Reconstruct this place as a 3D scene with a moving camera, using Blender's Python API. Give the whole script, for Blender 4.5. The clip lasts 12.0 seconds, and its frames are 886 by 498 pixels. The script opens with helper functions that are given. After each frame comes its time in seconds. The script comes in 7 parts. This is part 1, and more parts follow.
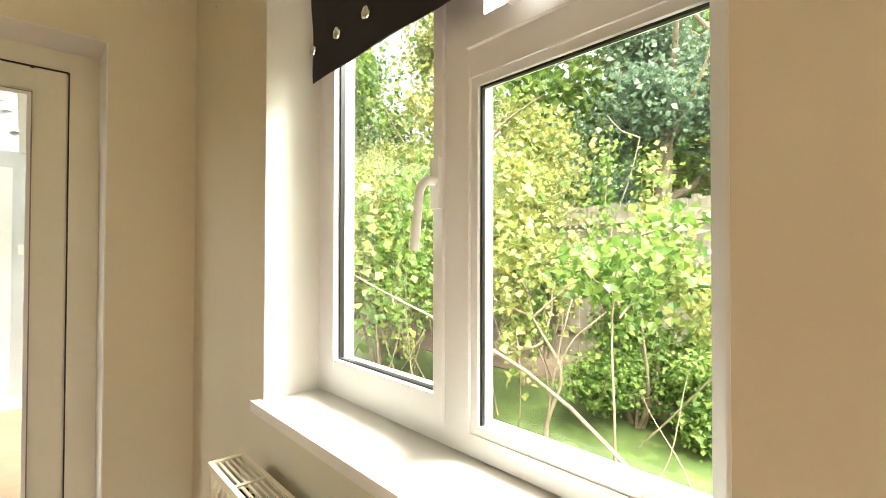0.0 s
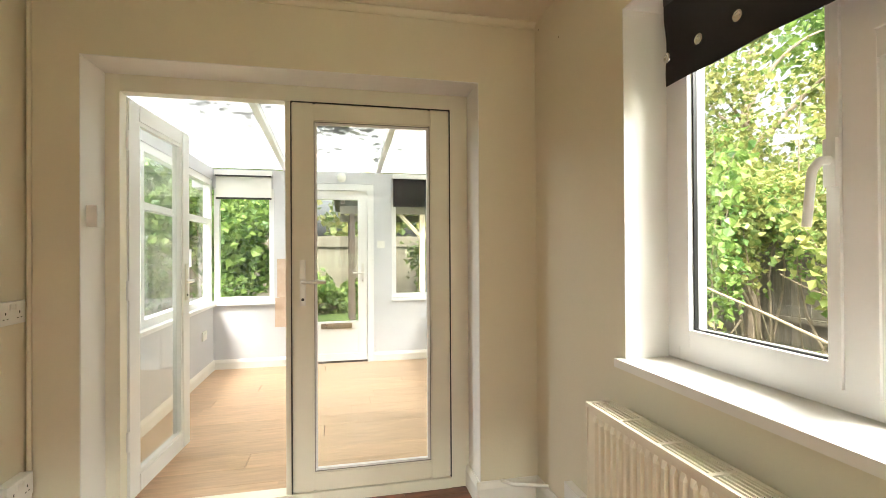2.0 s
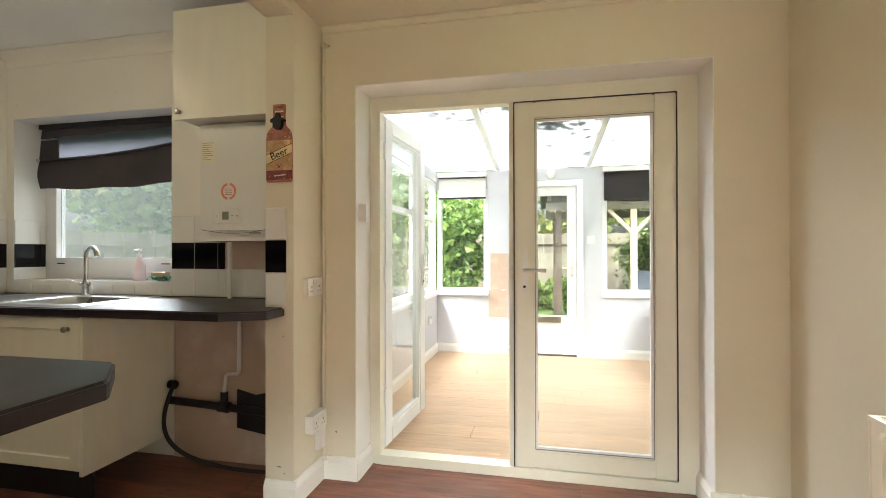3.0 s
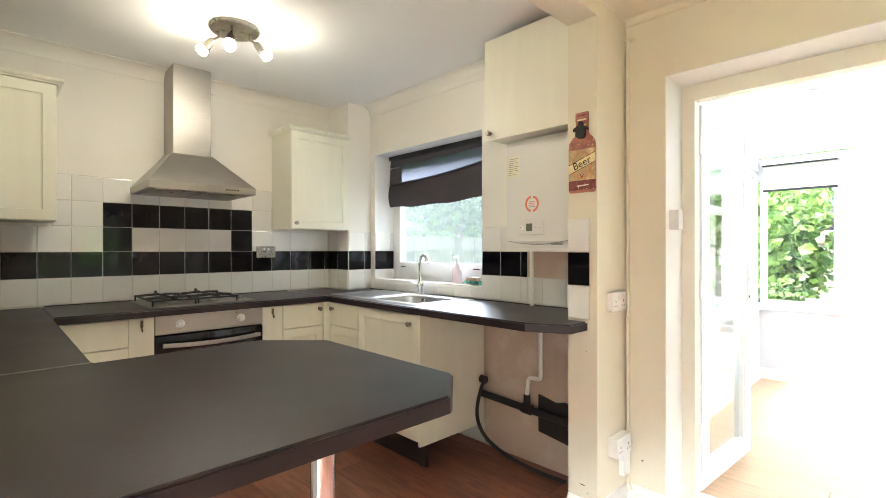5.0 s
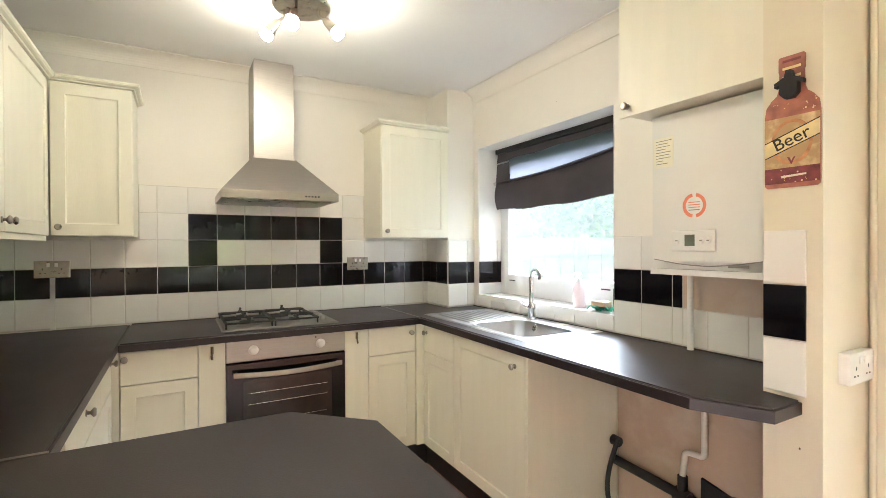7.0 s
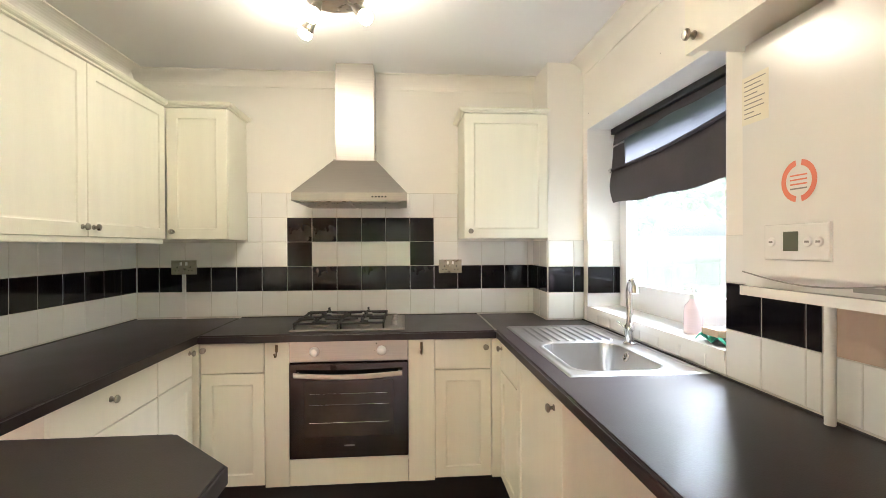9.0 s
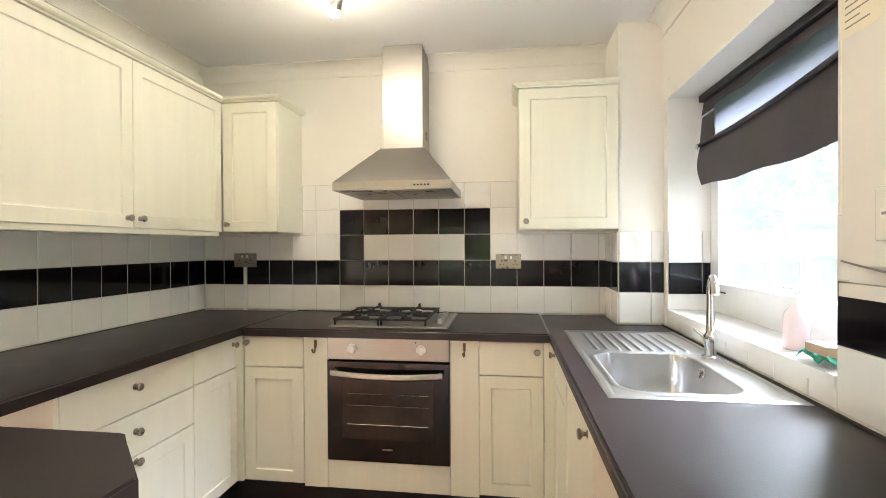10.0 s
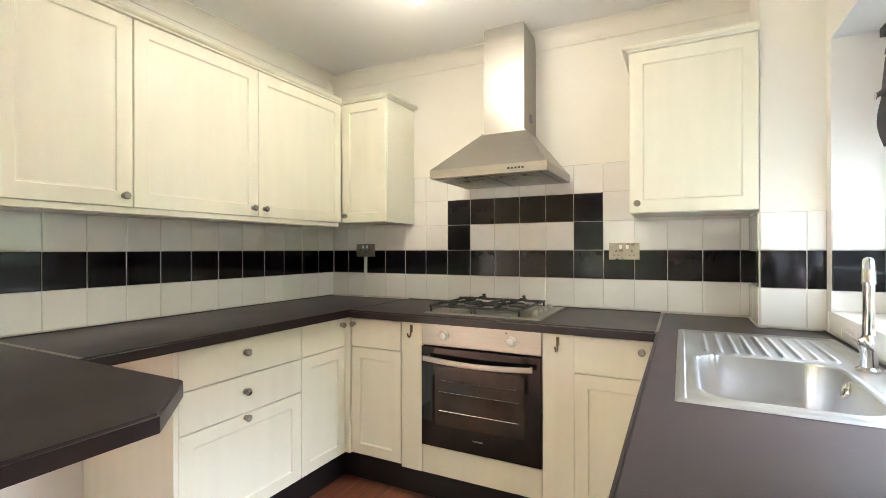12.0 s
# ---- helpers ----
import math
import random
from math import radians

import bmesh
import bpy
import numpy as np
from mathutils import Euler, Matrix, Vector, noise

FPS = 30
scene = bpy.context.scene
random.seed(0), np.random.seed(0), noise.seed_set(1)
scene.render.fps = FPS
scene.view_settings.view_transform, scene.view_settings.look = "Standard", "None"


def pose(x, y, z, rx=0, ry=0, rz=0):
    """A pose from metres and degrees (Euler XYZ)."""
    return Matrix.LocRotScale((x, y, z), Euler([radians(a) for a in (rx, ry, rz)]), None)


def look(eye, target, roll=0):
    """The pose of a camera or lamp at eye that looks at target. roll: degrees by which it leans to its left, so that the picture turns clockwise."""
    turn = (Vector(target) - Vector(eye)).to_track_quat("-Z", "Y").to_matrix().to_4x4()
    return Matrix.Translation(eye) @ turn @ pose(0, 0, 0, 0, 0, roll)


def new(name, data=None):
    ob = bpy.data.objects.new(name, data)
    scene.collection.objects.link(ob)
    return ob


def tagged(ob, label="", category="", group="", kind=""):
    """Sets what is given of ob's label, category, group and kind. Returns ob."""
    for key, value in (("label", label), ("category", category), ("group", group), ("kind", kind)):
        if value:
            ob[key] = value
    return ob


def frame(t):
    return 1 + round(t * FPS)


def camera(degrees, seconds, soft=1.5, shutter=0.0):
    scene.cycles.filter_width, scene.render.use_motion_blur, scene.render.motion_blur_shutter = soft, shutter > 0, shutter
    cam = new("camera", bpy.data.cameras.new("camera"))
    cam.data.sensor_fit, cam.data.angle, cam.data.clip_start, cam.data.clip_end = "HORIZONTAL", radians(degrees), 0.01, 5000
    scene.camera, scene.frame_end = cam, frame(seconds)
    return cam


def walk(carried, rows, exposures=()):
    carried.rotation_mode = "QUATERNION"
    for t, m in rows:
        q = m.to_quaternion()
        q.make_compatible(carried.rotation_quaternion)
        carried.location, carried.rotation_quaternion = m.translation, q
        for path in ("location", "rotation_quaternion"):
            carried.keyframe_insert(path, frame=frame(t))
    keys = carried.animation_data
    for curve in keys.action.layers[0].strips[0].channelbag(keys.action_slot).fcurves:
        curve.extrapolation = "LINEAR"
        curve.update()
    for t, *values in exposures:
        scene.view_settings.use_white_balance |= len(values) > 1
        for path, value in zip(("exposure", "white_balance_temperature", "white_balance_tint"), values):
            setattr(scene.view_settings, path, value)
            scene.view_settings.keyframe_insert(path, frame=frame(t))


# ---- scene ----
# Camera and its walk
cam = camera(87.01, 12.0, soft=0.5)
PATH = [
    (0, -0.290, 0.217, 1.259, -41.85, 0.85, -0.15),
    (0.5, -0.365, 0.265, 1.268, -39.75, 0.58, -0.04),
    (1, -0.545, 0.238, 1.265, -33.67, 0.47, 0.03),
    (1.5, -0.659, 0.189, 1.245, -23.57, 0.20, 0.35),
    (2, -0.719, 0.125, 1.218, -12.21, 0.32, 0.34),
    (2.5, -0.768, 0.057, 1.180, 0.09, 0.39, 0.27),
    (3, -0.813, 0.025, 1.172, 12.04, 0.32, 0.11),
    (3.5, -0.852, 0.019, 1.177, 22.59, 0.51, 0.23),
    (5.5, -1.039, 0.122, 1.273, 50.83, -0.30, -0.04),
    (6, -1.205, 0.212, 1.303, 54.37, -0.42, -0.09),
    (6.5, -1.294, 0.340, 1.321, 56.52, -0.27, 0.03),
    (7, -1.363, 0.518, 1.339, 60.49, -0.40, 0.26),
    (9, -1.470, 1.295, 1.347, 85.37, -0.31, 0.28),
    (9.5, -1.519, 1.440, 1.335, 92.46, -0.30, 0.25),
    (10, -1.706, 1.571, 1.311, 97.78, -0.38, 0.25),
    (10.5, -1.801, 1.647, 1.302, 101.48, -0.29, 0.18),
    (11, -1.860, 1.744, 1.292, 106.39, -0.23, 0.17),
    (11.5, -1.875, 1.806, 1.258, 112.25, -0.03, 0.18),
    (12, -1.873, 1.845, 1.233, 117.13, 0.03, 0.11),
]
walk(cam, [(t, pose(x, y, z, 90 + pitch, roll, yaw)) for t, x, y, z, yaw, pitch, roll in PATH],
     exposures=[(0, 2.62, 6950, 6), (1, 2.42, 6950, 6), (1.5, 2.4, 6850, 7), (2.5, 2.60, 6450, 8), (3.5, 2.92, 6000, 10), (5.5, 3.92, 5650, 10), (7, 4.05, 5650, 11), (9, 4.06, 5800, 13), (12, 4.22, 5700, 11)])

# World, sun and large lights
world = bpy.data.worlds.new("overcast_sky")
scene.world = world
world.use_nodes = True
wn = world.node_tree
sky = wn.nodes.new("ShaderNodeTexSky")
sky.sky_type = 'NISHITA'
sky.sun_disc = False
sky.sun_elevation, sky.sun_rotation = radians(53), radians(209)
sky.air_density, sky.dust_density, sky.ozone_density = 0.8, 10.0, 1.0
wn.nodes["Background"].inputs[1].default_value = 0.15
veil = wn.nodes.new("ShaderNodeHueSaturation")
veil.inputs["Saturation"].default_value = 0.3
wn.links.new(sky.outputs[0], veil.inputs["Color"])
wn.links.new(veil.outputs[0], wn.nodes["Background"].inputs[0])


def lamp(name, kind, m, energy, colour=(1, 1, 1), **props):
    data = bpy.data.lights.new(name, kind)
    data.energy, data.color = energy, colour
    if kind == 'AREA':
        data.shape, data.size, data.size_y = 'RECTANGLE', props["size"], props["size_y"]
    if kind == 'SUN':
        data.angle = props["angle"]
    if kind == 'SPOT':
        data.spot_size, data.spot_blend, data.shadow_soft_size = props["cone"], 0.6, 0.03
    if kind == 'POINT':
        data.shadow_soft_size = props["soft"]
    ob = new(name, data)
    ob.matrix_world = m
    return ob


lamp("sun", 'SUN', look((-3, -5.5, 8.5), (0, 0, 0)), 1.25, (1.0, 0.97, 0.91), angle=radians(25))
# area lamps standing in for sky light, set outside above the heads
lamp("sky_light_dining", 'AREA', look((1.9, 0.55, 3.3), (-0.8, 1.45, 1.0)), 110, (1.0, 0.98, 0.94), size=2.0, size_y=1.2)
lamp("sky_light_kitchen", 'AREA', look((-4.5, 4.4, 2.95), (-2.6, 1.1, 1.0)), 52, (0.95, 0.98, 1.0), size=1.8, size_y=1.2)
# fill light for the dining walls, through an added window out of view
lamp("sky_light_back_window", 'AREA', look((-0.80, -4.1, 3.1), (-0.80, 0.0, 0.9)), 275, (0.90, 0.96, 0.90), size=1.8, size_y=1.2)


# Materials
def material(name, colour, rough=0.5, metal=0.0, vary=0.06, scale=3.0, bump=0.0, bump_scale=60.0, island=0.0, coat=0.0, stain=None, aniso=None, spec=0.5):
    m = bpy.data.materials.new(name)
    m.use_nodes = True
    nt = m.node_tree
    b = nt.nodes["Principled BSDF"]
    b.inputs["Roughness"].default_value = rough
    b.inputs["Metallic"].default_value = metal
    b.inputs["Coat Weight"].default_value = coat
    b.inputs["Specular IOR Level"].default_value = spec
    tc = nt.nodes.new("ShaderNodeTexCoord")
    n1 = nt.nodes.new("ShaderNodeTexNoise")
    n1.inputs["Scale"].default_value, n1.inputs["Detail"].default_value = scale, 6
    n2 = nt.nodes.new("ShaderNodeTexNoise")
    n2.inputs["Scale"].default_value, n2.inputs["Detail"].default_value = bump_scale, 4
    vec = tc.outputs["Object"]
    if aniso:
        mp = nt.nodes.new("ShaderNodeMapping")
        mp.inputs["Scale"].default_value = aniso
        nt.links.new(vec, mp.inputs[0])
        vec = mp.outputs[0]
    nt.links.new(vec, n1.inputs["Vector"])
    nt.links.new(vec, n2.inputs["Vector"])
    mix = nt.nodes.new("ShaderNodeMix")
    mix.data_type = 'RGBA'
    lo = tuple(c * (1 - vary) for c in colour)
    hi = tuple(min(1, c * (1 + vary)) for c in colour)
    mix.inputs[6].default_value, mix.inputs[7].default_value = (*lo, 1), (*(stain or hi), 1)
    add = nt.nodes.new("ShaderNodeMath")
    add.operation = 'MULTIPLY_ADD'
    add.inputs[1].default_value, add.inputs[2].default_value = 0.35, -0.17
    nt.links.new(n2.outputs[0], add.inputs[0])
    sm = nt.nodes.new("ShaderNodeMath")
    sm.operation = 'ADD'
    sm.use_clamp = True
    ramp = nt.nodes.new("ShaderNodeMapRange")
    ramp.inputs[1].default_value, ramp.inputs[2].default_value = (0.3, 0.7) if not stain else (0.5, 0.75)
    nt.links.new(n1.outputs[0], ramp.inputs[0])
    nt.links.new(ramp.outputs[0], sm.inputs[0])
    nt.links.new(add.outputs[0], sm.inputs[1])
    nt.links.new(sm.outputs[0], mix.inputs[0])
    out = mix.outputs[2]
    if island:
        oi = nt.nodes.new("ShaderNodeObjectInfo")
        hsv = nt.nodes.new("ShaderNodeHueSaturation")
        mr = nt.nodes.new("ShaderNodeMapRange")
        mr.inputs[3].default_value, mr.inputs[4].default_value = 1 - island, 1 + island
        nt.links.new(oi.outputs["Random"], mr.inputs[0])
        nt.links.new(mr.outputs[0], hsv.inputs["Value"])
        nt.links.new(out, hsv.inputs["Color"])
        out = hsv.outputs[0]
    nt.links.new(out, b.inputs["Base Color"])
    rr = nt.nodes.new("ShaderNodeMapRange")
    rr.inputs[3].default_value, rr.inputs[4].default_value = max(0.02, rough * 0.85), min(1, rough * 1.2)
    nt.links.new(n1.outputs[0], rr.inputs[0])
    nt.links.new(rr.outputs[0], b.inputs["Roughness"])
    if bump:
        bp = nt.nodes.new("ShaderNodeBump")
        bp.inputs["Strength"].default_value, bp.inputs["Distance"].default_value = bump, 0.002
        nt.links.new(n2.outputs[0], bp.inputs["Height"])
        nt.links.new(bp.outputs[0], b.inputs["Normal"])
    return m


def glowing(name, colour, strength):
    m = material(name, colour, 0.4)
    b = m.node_tree.nodes["Principled BSDF"]
    b.inputs["Emission Color"].default_value = (*colour, 1)
    b.inputs["Emission Strength"].default_value = strength
    return m


def glass_material(name, tint=(1, 1, 1), gloss=0.08):
    m = bpy.data.materials.new(name)
    m.use_nodes = True
    nt = m.node_tree
    nt.nodes.remove(nt.nodes["Principled BSDF"])
    tr, gl, fr, mx, pw = (nt.nodes.new("ShaderNode" + k) for k in ("BsdfTransparent", "BsdfGlossy", "LayerWeight", "MixShader", "Math"))
    tr.inputs[0].default_value = (*tint, 1)
    gl.inputs["Roughness"].default_value = 0.02
    fr.inputs[0].default_value = 0.5
    pw.operation = 'POWER'
    pw.inputs[1].default_value = 4.0
    scl = nt.nodes.new("ShaderNodeMath")
    scl.operation = 'MULTIPLY_ADD'
    scl.inputs[1].default_value, scl.inputs[2].default_value = 0.7, 0.03
    nt.links.new(fr.outputs["Facing"], pw.inputs[0])
    nt.links.new(pw.outputs[0], scl.inputs[0])
    nt.links.new(scl.outputs[0], mx.inputs[0])
    nt.links.new(tr.outputs[0], mx.inputs[1])
    nt.links.new(gl.outputs[0], mx.inputs[2])
    nt.links.new(mx.outputs[0], nt.nodes["Material Output"].inputs[0])
    return m


def translucent_material(name, colour, clear):
    m = bpy.data.materials.new(name)
    m.use_nodes = True
    nt = m.node_tree
    nt.nodes.remove(nt.nodes["Principled BSDF"])
    tr, tl, mx = (nt.nodes.new("ShaderNode" + k) for k in ("BsdfTransparent", "BsdfTranslucent", "MixShader"))
    tl.inputs[0].default_value = (*colour, 1)
    mx.inputs[0].default_value = clear
    nt.links.new(tl.outputs[0], mx.inputs[1])
    nt.links.new(tr.outputs[0], mx.inputs[2])
    nt.links.new(mx.outputs[0], nt.nodes["Material Output"].inputs[0])
    return m


def leaf_material(name, dark, light):
    m = bpy.data.materials.new(name)
    m.use_nodes = True
    nt = m.node_tree
    b = nt.nodes["Principled BSDF"]
    b.inputs["Roughness"].default_value = 0.5
    geo, mix, tl, sh = (nt.nodes.new("ShaderNode" + k) for k in ("NewGeometry", "Mix", "BsdfTranslucent", "MixShader"))
    mix.data_type = 'RGBA'
    mix.inputs[6].default_value, mix.inputs[7].default_value = (*dark, 1), (*light, 1)
    nt.links.new(geo.outputs["Random Per Island"], mix.inputs[0])
    nt.links.new(mix.outputs[2], b.inputs["Base Color"])
    nt.links.new(mix.outputs[2], tl.inputs[0])
    sh.inputs[0].default_value = 0.45
    nt.links.new(b.outputs[0], sh.inputs[1])
    nt.links.new(tl.outputs[0], sh.inputs[2])
    nt.links.new(sh.outputs[0], nt.nodes["Material Output"].inputs[0])
    return m


M_DINING = material("cream_wall_paint", (0.73, 0.675, 0.53), 0.75, vary=0.035, scale=1.3, bump=0.25, bump_scale=90)
M_KITCHEN = material("ivory_wall_paint", (0.80, 0.765, 0.69), 0.6, vary=0.03, scale=1.5, bump=0.2, bump_scale=90)
M_REVEAL = material("white_reveal_paint", (0.80, 0.79, 0.76), 0.6, vary=0.03, scale=2, bump=0.15, bump_scale=80)
M_CEIL = material("white_ceiling_paint", (0.80, 0.79, 0.77), 0.85, vary=0.02, scale=1.2, bump=0.15, bump_scale=120)
M_GREY = material("pale_grey_wall_paint", (0.58, 0.59, 0.62), 0.7, vary=0.04, scale=2, bump=0.2)
M_PLASTER = material("bare_pinkish_plaster", (0.62, 0.47, 0.36), 0.9, vary=0.12, scale=4, bump=0.6, bump_scale=30, stain=(0.70, 0.62, 0.52))
M_UPVC = material("white_upvc", (0.80, 0.80, 0.80), 0.3, vary=0.02, scale=4)
M_UPVC_CREAM = material("cream_white_upvc", (0.77, 0.74, 0.62), 0.35, vary=0.03, scale=4)
M_GLOSS = material("white_gloss_paint", (0.80, 0.78, 0.73), 0.35, vary=0.04, scale=5, bump=0.1)
M_CREAM = material("cream_cabinet_front", (0.79, 0.765, 0.635), 0.38, vary=0.025, scale=3, bump=0.12, bump_scale=50, aniso=(6, 6, 0.6))
M_CARCASS = material("cream_cabinet_carcass", (0.77, 0.745, 0.62), 0.45, vary=0.03, scale=3)
M_WORKTOP = material("dark_brown_laminate", (0.021, 0.012, 0.014), 0.34, vary=0.25, scale=5, bump=0.10, bump_scale=220, stain=(0.026, 0.016, 0.018), spec=0.42)
M_WHITE_TILE = material("white_glazed_tile", (0.80, 0.785, 0.74), 0.1, vary=0.02, scale=6, island=0.04, coat=0.3)
M_BLACK_TILE = material("black_glazed_tile", (0.006, 0.005, 0.007), 0.09, vary=0.3, scale=6, island=0.3, spec=0.27)
M_GROUT = material("white_grout", (0.62, 0.59, 0.52), 0.9, vary=0.12, scale=12, bump=0.3)
M_STEEL = material("brushed_stainless_steel", (0.42, 0.395, 0.36), 0.40, 1.0, vary=0.05, scale=8, aniso=(1, 1, 30), bump=0.03, bump_scale=40)
M_SINK = material("sink_stainless_steel", (0.56, 0.56, 0.56), 0.30, 1.0, vary=0.06, scale=8, bump=0.04, bump_scale=90)
M_CHROME = material("polished_chrome", (0.75, 0.75, 0.74), 0.08, 1.0, vary=0.02)
M_SATIN = material("satin_metal", (0.72, 0.70, 0.66), 0.38, 0.7, vary=0.04)
M_NICKEL = material("aged_nickel", (0.34, 0.31, 0.26), 0.28, 1.0, vary=0.12, scale=30)
M_BLACKGLASS = material("black_oven_glass", (0.008, 0.007, 0.007), 0.05, vary=0.2)
M_OVENVIEW = material("dark_oven_window", (0.035, 0.026, 0.022), 0.06, vary=0.35, scale=4)
M_IRON = material("black_cast_iron", (0.015, 0.014, 0.014), 0.55, vary=0.2, bump=0.3, bump_scale=150)
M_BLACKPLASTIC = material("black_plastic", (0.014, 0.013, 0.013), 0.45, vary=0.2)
M_PLINTH = material("black_plinth_board", (0.012, 0.011, 0.012), 0.4, vary=0.2)
M_BLIND = material("black_blind_fabric", (0.012, 0.010, 0.014), 0.75, vary=0.2, scale=8, bump=0.3, bump_scale=400)
M_ROMAN = material("worn_black_blind_fabric", (0.045, 0.036, 0.042), 0.55, vary=0.3, scale=5, bump=0.4, bump_scale=90)
M_BOILER = material("white_boiler_casing", (0.78, 0.77, 0.73), 0.22, vary=0.015, scale=3)
M_PLASTIC = material("white_plastic", (0.78, 0.77, 0.73), 0.35, vary=0.02)
M_GREYTXT = material("grey_print", (0.25, 0.24, 0.22), 0.6)
M_PAPER = material("cream_paper_label", (0.80, 0.76, 0.60), 0.7)
M_ORANGE = material("orange_print", (0.75, 0.22, 0.13), 0.6)
M_LCD = material("grey_green_display", (0.16, 0.17, 0.12), 0.2)
M_DARKWOOD = material("dark_cherry_laminate", (0.20, 0.075, 0.045), 0.35, vary=0.35, scale=5, bump=0.08, bump_scale=40, island=0.22, aniso=(1.0, 9, 9))
M_LIGHTWOOD = material("light_beech_laminate", (0.60, 0.40, 0.25), 0.4, vary=0.12, scale=5, bump=0.06, bump_scale=40, island=0.08, aniso=(1.0, 9, 9))
M_SUB = material("dark_underlay", (0.08, 0.05, 0.035), 0.9)
M_CLEAR = glass_material("clear_window_glass", (0.97, 0.985, 0.975))
M_ROOF = translucent_material("opal_roof_sheet", (0.42, 0.43, 0.43), 0.10)
M_HAZE = translucent_material("window_haze_veil", (0.28, 0.29, 0.28), 0.84)
M_SHEER = translucent_material("sheer_grey_fabric", (0.24, 0.24, 0.26), 0.05)
M_BULB = glowing("lit_bulb", (1.0, 0.86, 0.62), 16)
M_GRASS = material("lawn_grass", (0.09, 0.15, 0.03), 0.9, vary=0.4, scale=6, bump=1.0, bump_scale=90, stain=(0.14, 0.20, 0.05))
M_EARTH = material("bare_earth", (0.12, 0.085, 0.06), 0.95, vary=0.3, scale=5, bump=0.8, bump_scale=40)
M_FENCE = material("weathered_fence_timber", (0.16, 0.14, 0.105), 0.85, vary=0.3, scale=4, bump=0.5, bump_scale=40, island=0.15, aniso=(6, 6, 0.7))
M_BARK = material("grey_brown_bark", (0.20, 0.155, 0.11), 0.9, vary=0.35, scale=10, bump=0.8, bump_scale=50)
M_LEAF = leaf_material("fresh_green_leaves", (0.06, 0.13, 0.03), (0.24, 0.34, 0.08))
M_LEAF2 = leaf_material("yellow_green_leaves", (0.12, 0.20, 0.05), (0.40, 0.37, 0.13))
M_LEAF3 = leaf_material("dark_conifer_foliage", (0.09, 0.15, 0.10), (0.24, 0.33, 0.22))
M_BRICK = material("red_brown_brick", (0.30, 0.15, 0.10), 0.85, vary=0.25, scale=12, bump=0.5)


# Mesh helpers
ORIGIN = {}


def finish(name, bm, mat, parent=None, label="", smooth=False, bevel=0.0, segs=2):
    if bevel:
        es = [e for e in bm.edges if len(e.link_faces) == 2 and e.calc_face_angle(0) > 0.6]
        bmesh.ops.bevel(bm, geom=es, offset=bevel, segments=segs, affect='EDGES', clamp_overlap=True)
    bmesh.ops.recalc_face_normals(bm, faces=bm.faces[:])
    me = bpy.data.meshes.new(name)
    if smooth:
        for f in bm.faces:
            f.smooth = True
        for e in bm.edges:
            if len(e.link_faces) == 2 and e.calc_face_angle(0) > 0.7:
                e.smooth = False
    bm.to_mesh(me)
    bm.free()
    me.materials.append(mat)
    ob = new(name, me)
    hang(ob, parent)
    if label:
        ob["label"] = label
    return ob


def hang(ob, parent):
    if parent:
        ob.parent = parent
        o = parent
        while o.parent:
            o = o.parent
        inv = Matrix.Translation(-ORIGIN[o.name]) if o.name in ORIGIN else Matrix()
        ob.matrix_parent_inverse = inv if parent is o else Matrix()
        if parent is not o and o.name in ORIGIN:
            ob.matrix_parent_inverse = Matrix()
    return ob


def part(name, bm, mat, parent, label="", **kw):
    return finish(name, bm, mat, parent, label, **kw)


def thing(name, at, label, category, group=""):
    ob = new(name)
    ob.empty_display_size = 0.05
    ob.location = at
    ORIGIN[ob.name] = Vector(at)
    return tagged(ob, label, category, group)


def structure(name, bm, mat, label, category, **kw):
    return tagged(finish(name, bm, mat, None, **kw), label, category, kind="structure")


def box(bm, x0, x1, y0, y1, z0, z1):
    vs = [bm.verts.new(p) for p in ((x0, y0, z0), (x1, y0, z0), (x1, y1, z0), (x0, y1, z0), (x0, y0, z1), (x1, y0, z1), (x1, y1, z1), (x0, y1, z1))]
    for f in ((0, 3, 2, 1), (4, 5, 6, 7), (0, 1, 5, 4), (1, 2, 6, 5), (2, 3, 7, 6), (3, 0, 4, 7)):
        bm.faces.new([vs[i] for i in f])
    return bm


def boxes(*bs):
    bm = bmesh.new()
    for b in bs:
        box(bm, *b)
    return bm


def prism(pts, z0, z1):
    bm = bmesh.new()
    lo = [bm.verts.new((x, y, z0)) for x, y in pts]
    hi = [bm.verts.new((x, y, z1)) for x, y in pts]
    n = len(pts)
    bm.faces.new(lo[::-1])
    bm.faces.new(hi)
    for i in range(n):
        bm.faces.new((lo[i], lo[(i + 1) % n], hi[(i + 1) % n], hi[i]))
    return bm


def facing(face, plane):
    """Maps across, up and out of a face to the world."""
    if face == "+x":
        return lambda u, v, d: (plane + d, u, v)
    if face == "-x":
        return lambda u, v, d: (plane - d, u, v)
    if face == "+y":
        return lambda u, v, d: (u, plane + d, v)
    return lambda u, v, d: (u, plane - d, v)


def rings(fm, rs, cap0=True, cap1=True):
    bm = bmesh.new()
    vr = [[bm.verts.new(fm(u, v, d)) for u, v in ((a, c), (b, c), (b, e), (a, e))] for a, b, c, e, d in rs]
    for p, q in zip(vr, vr[1:]):
        for i in range(4):
            bm.faces.new((p[i], p[(i + 1) % 4], q[(i + 1) % 4], q[i]))
    if cap0:
        bm.faces.new(vr[0])
    if cap1:
        bm.faces.new(vr[-1])
    return bm


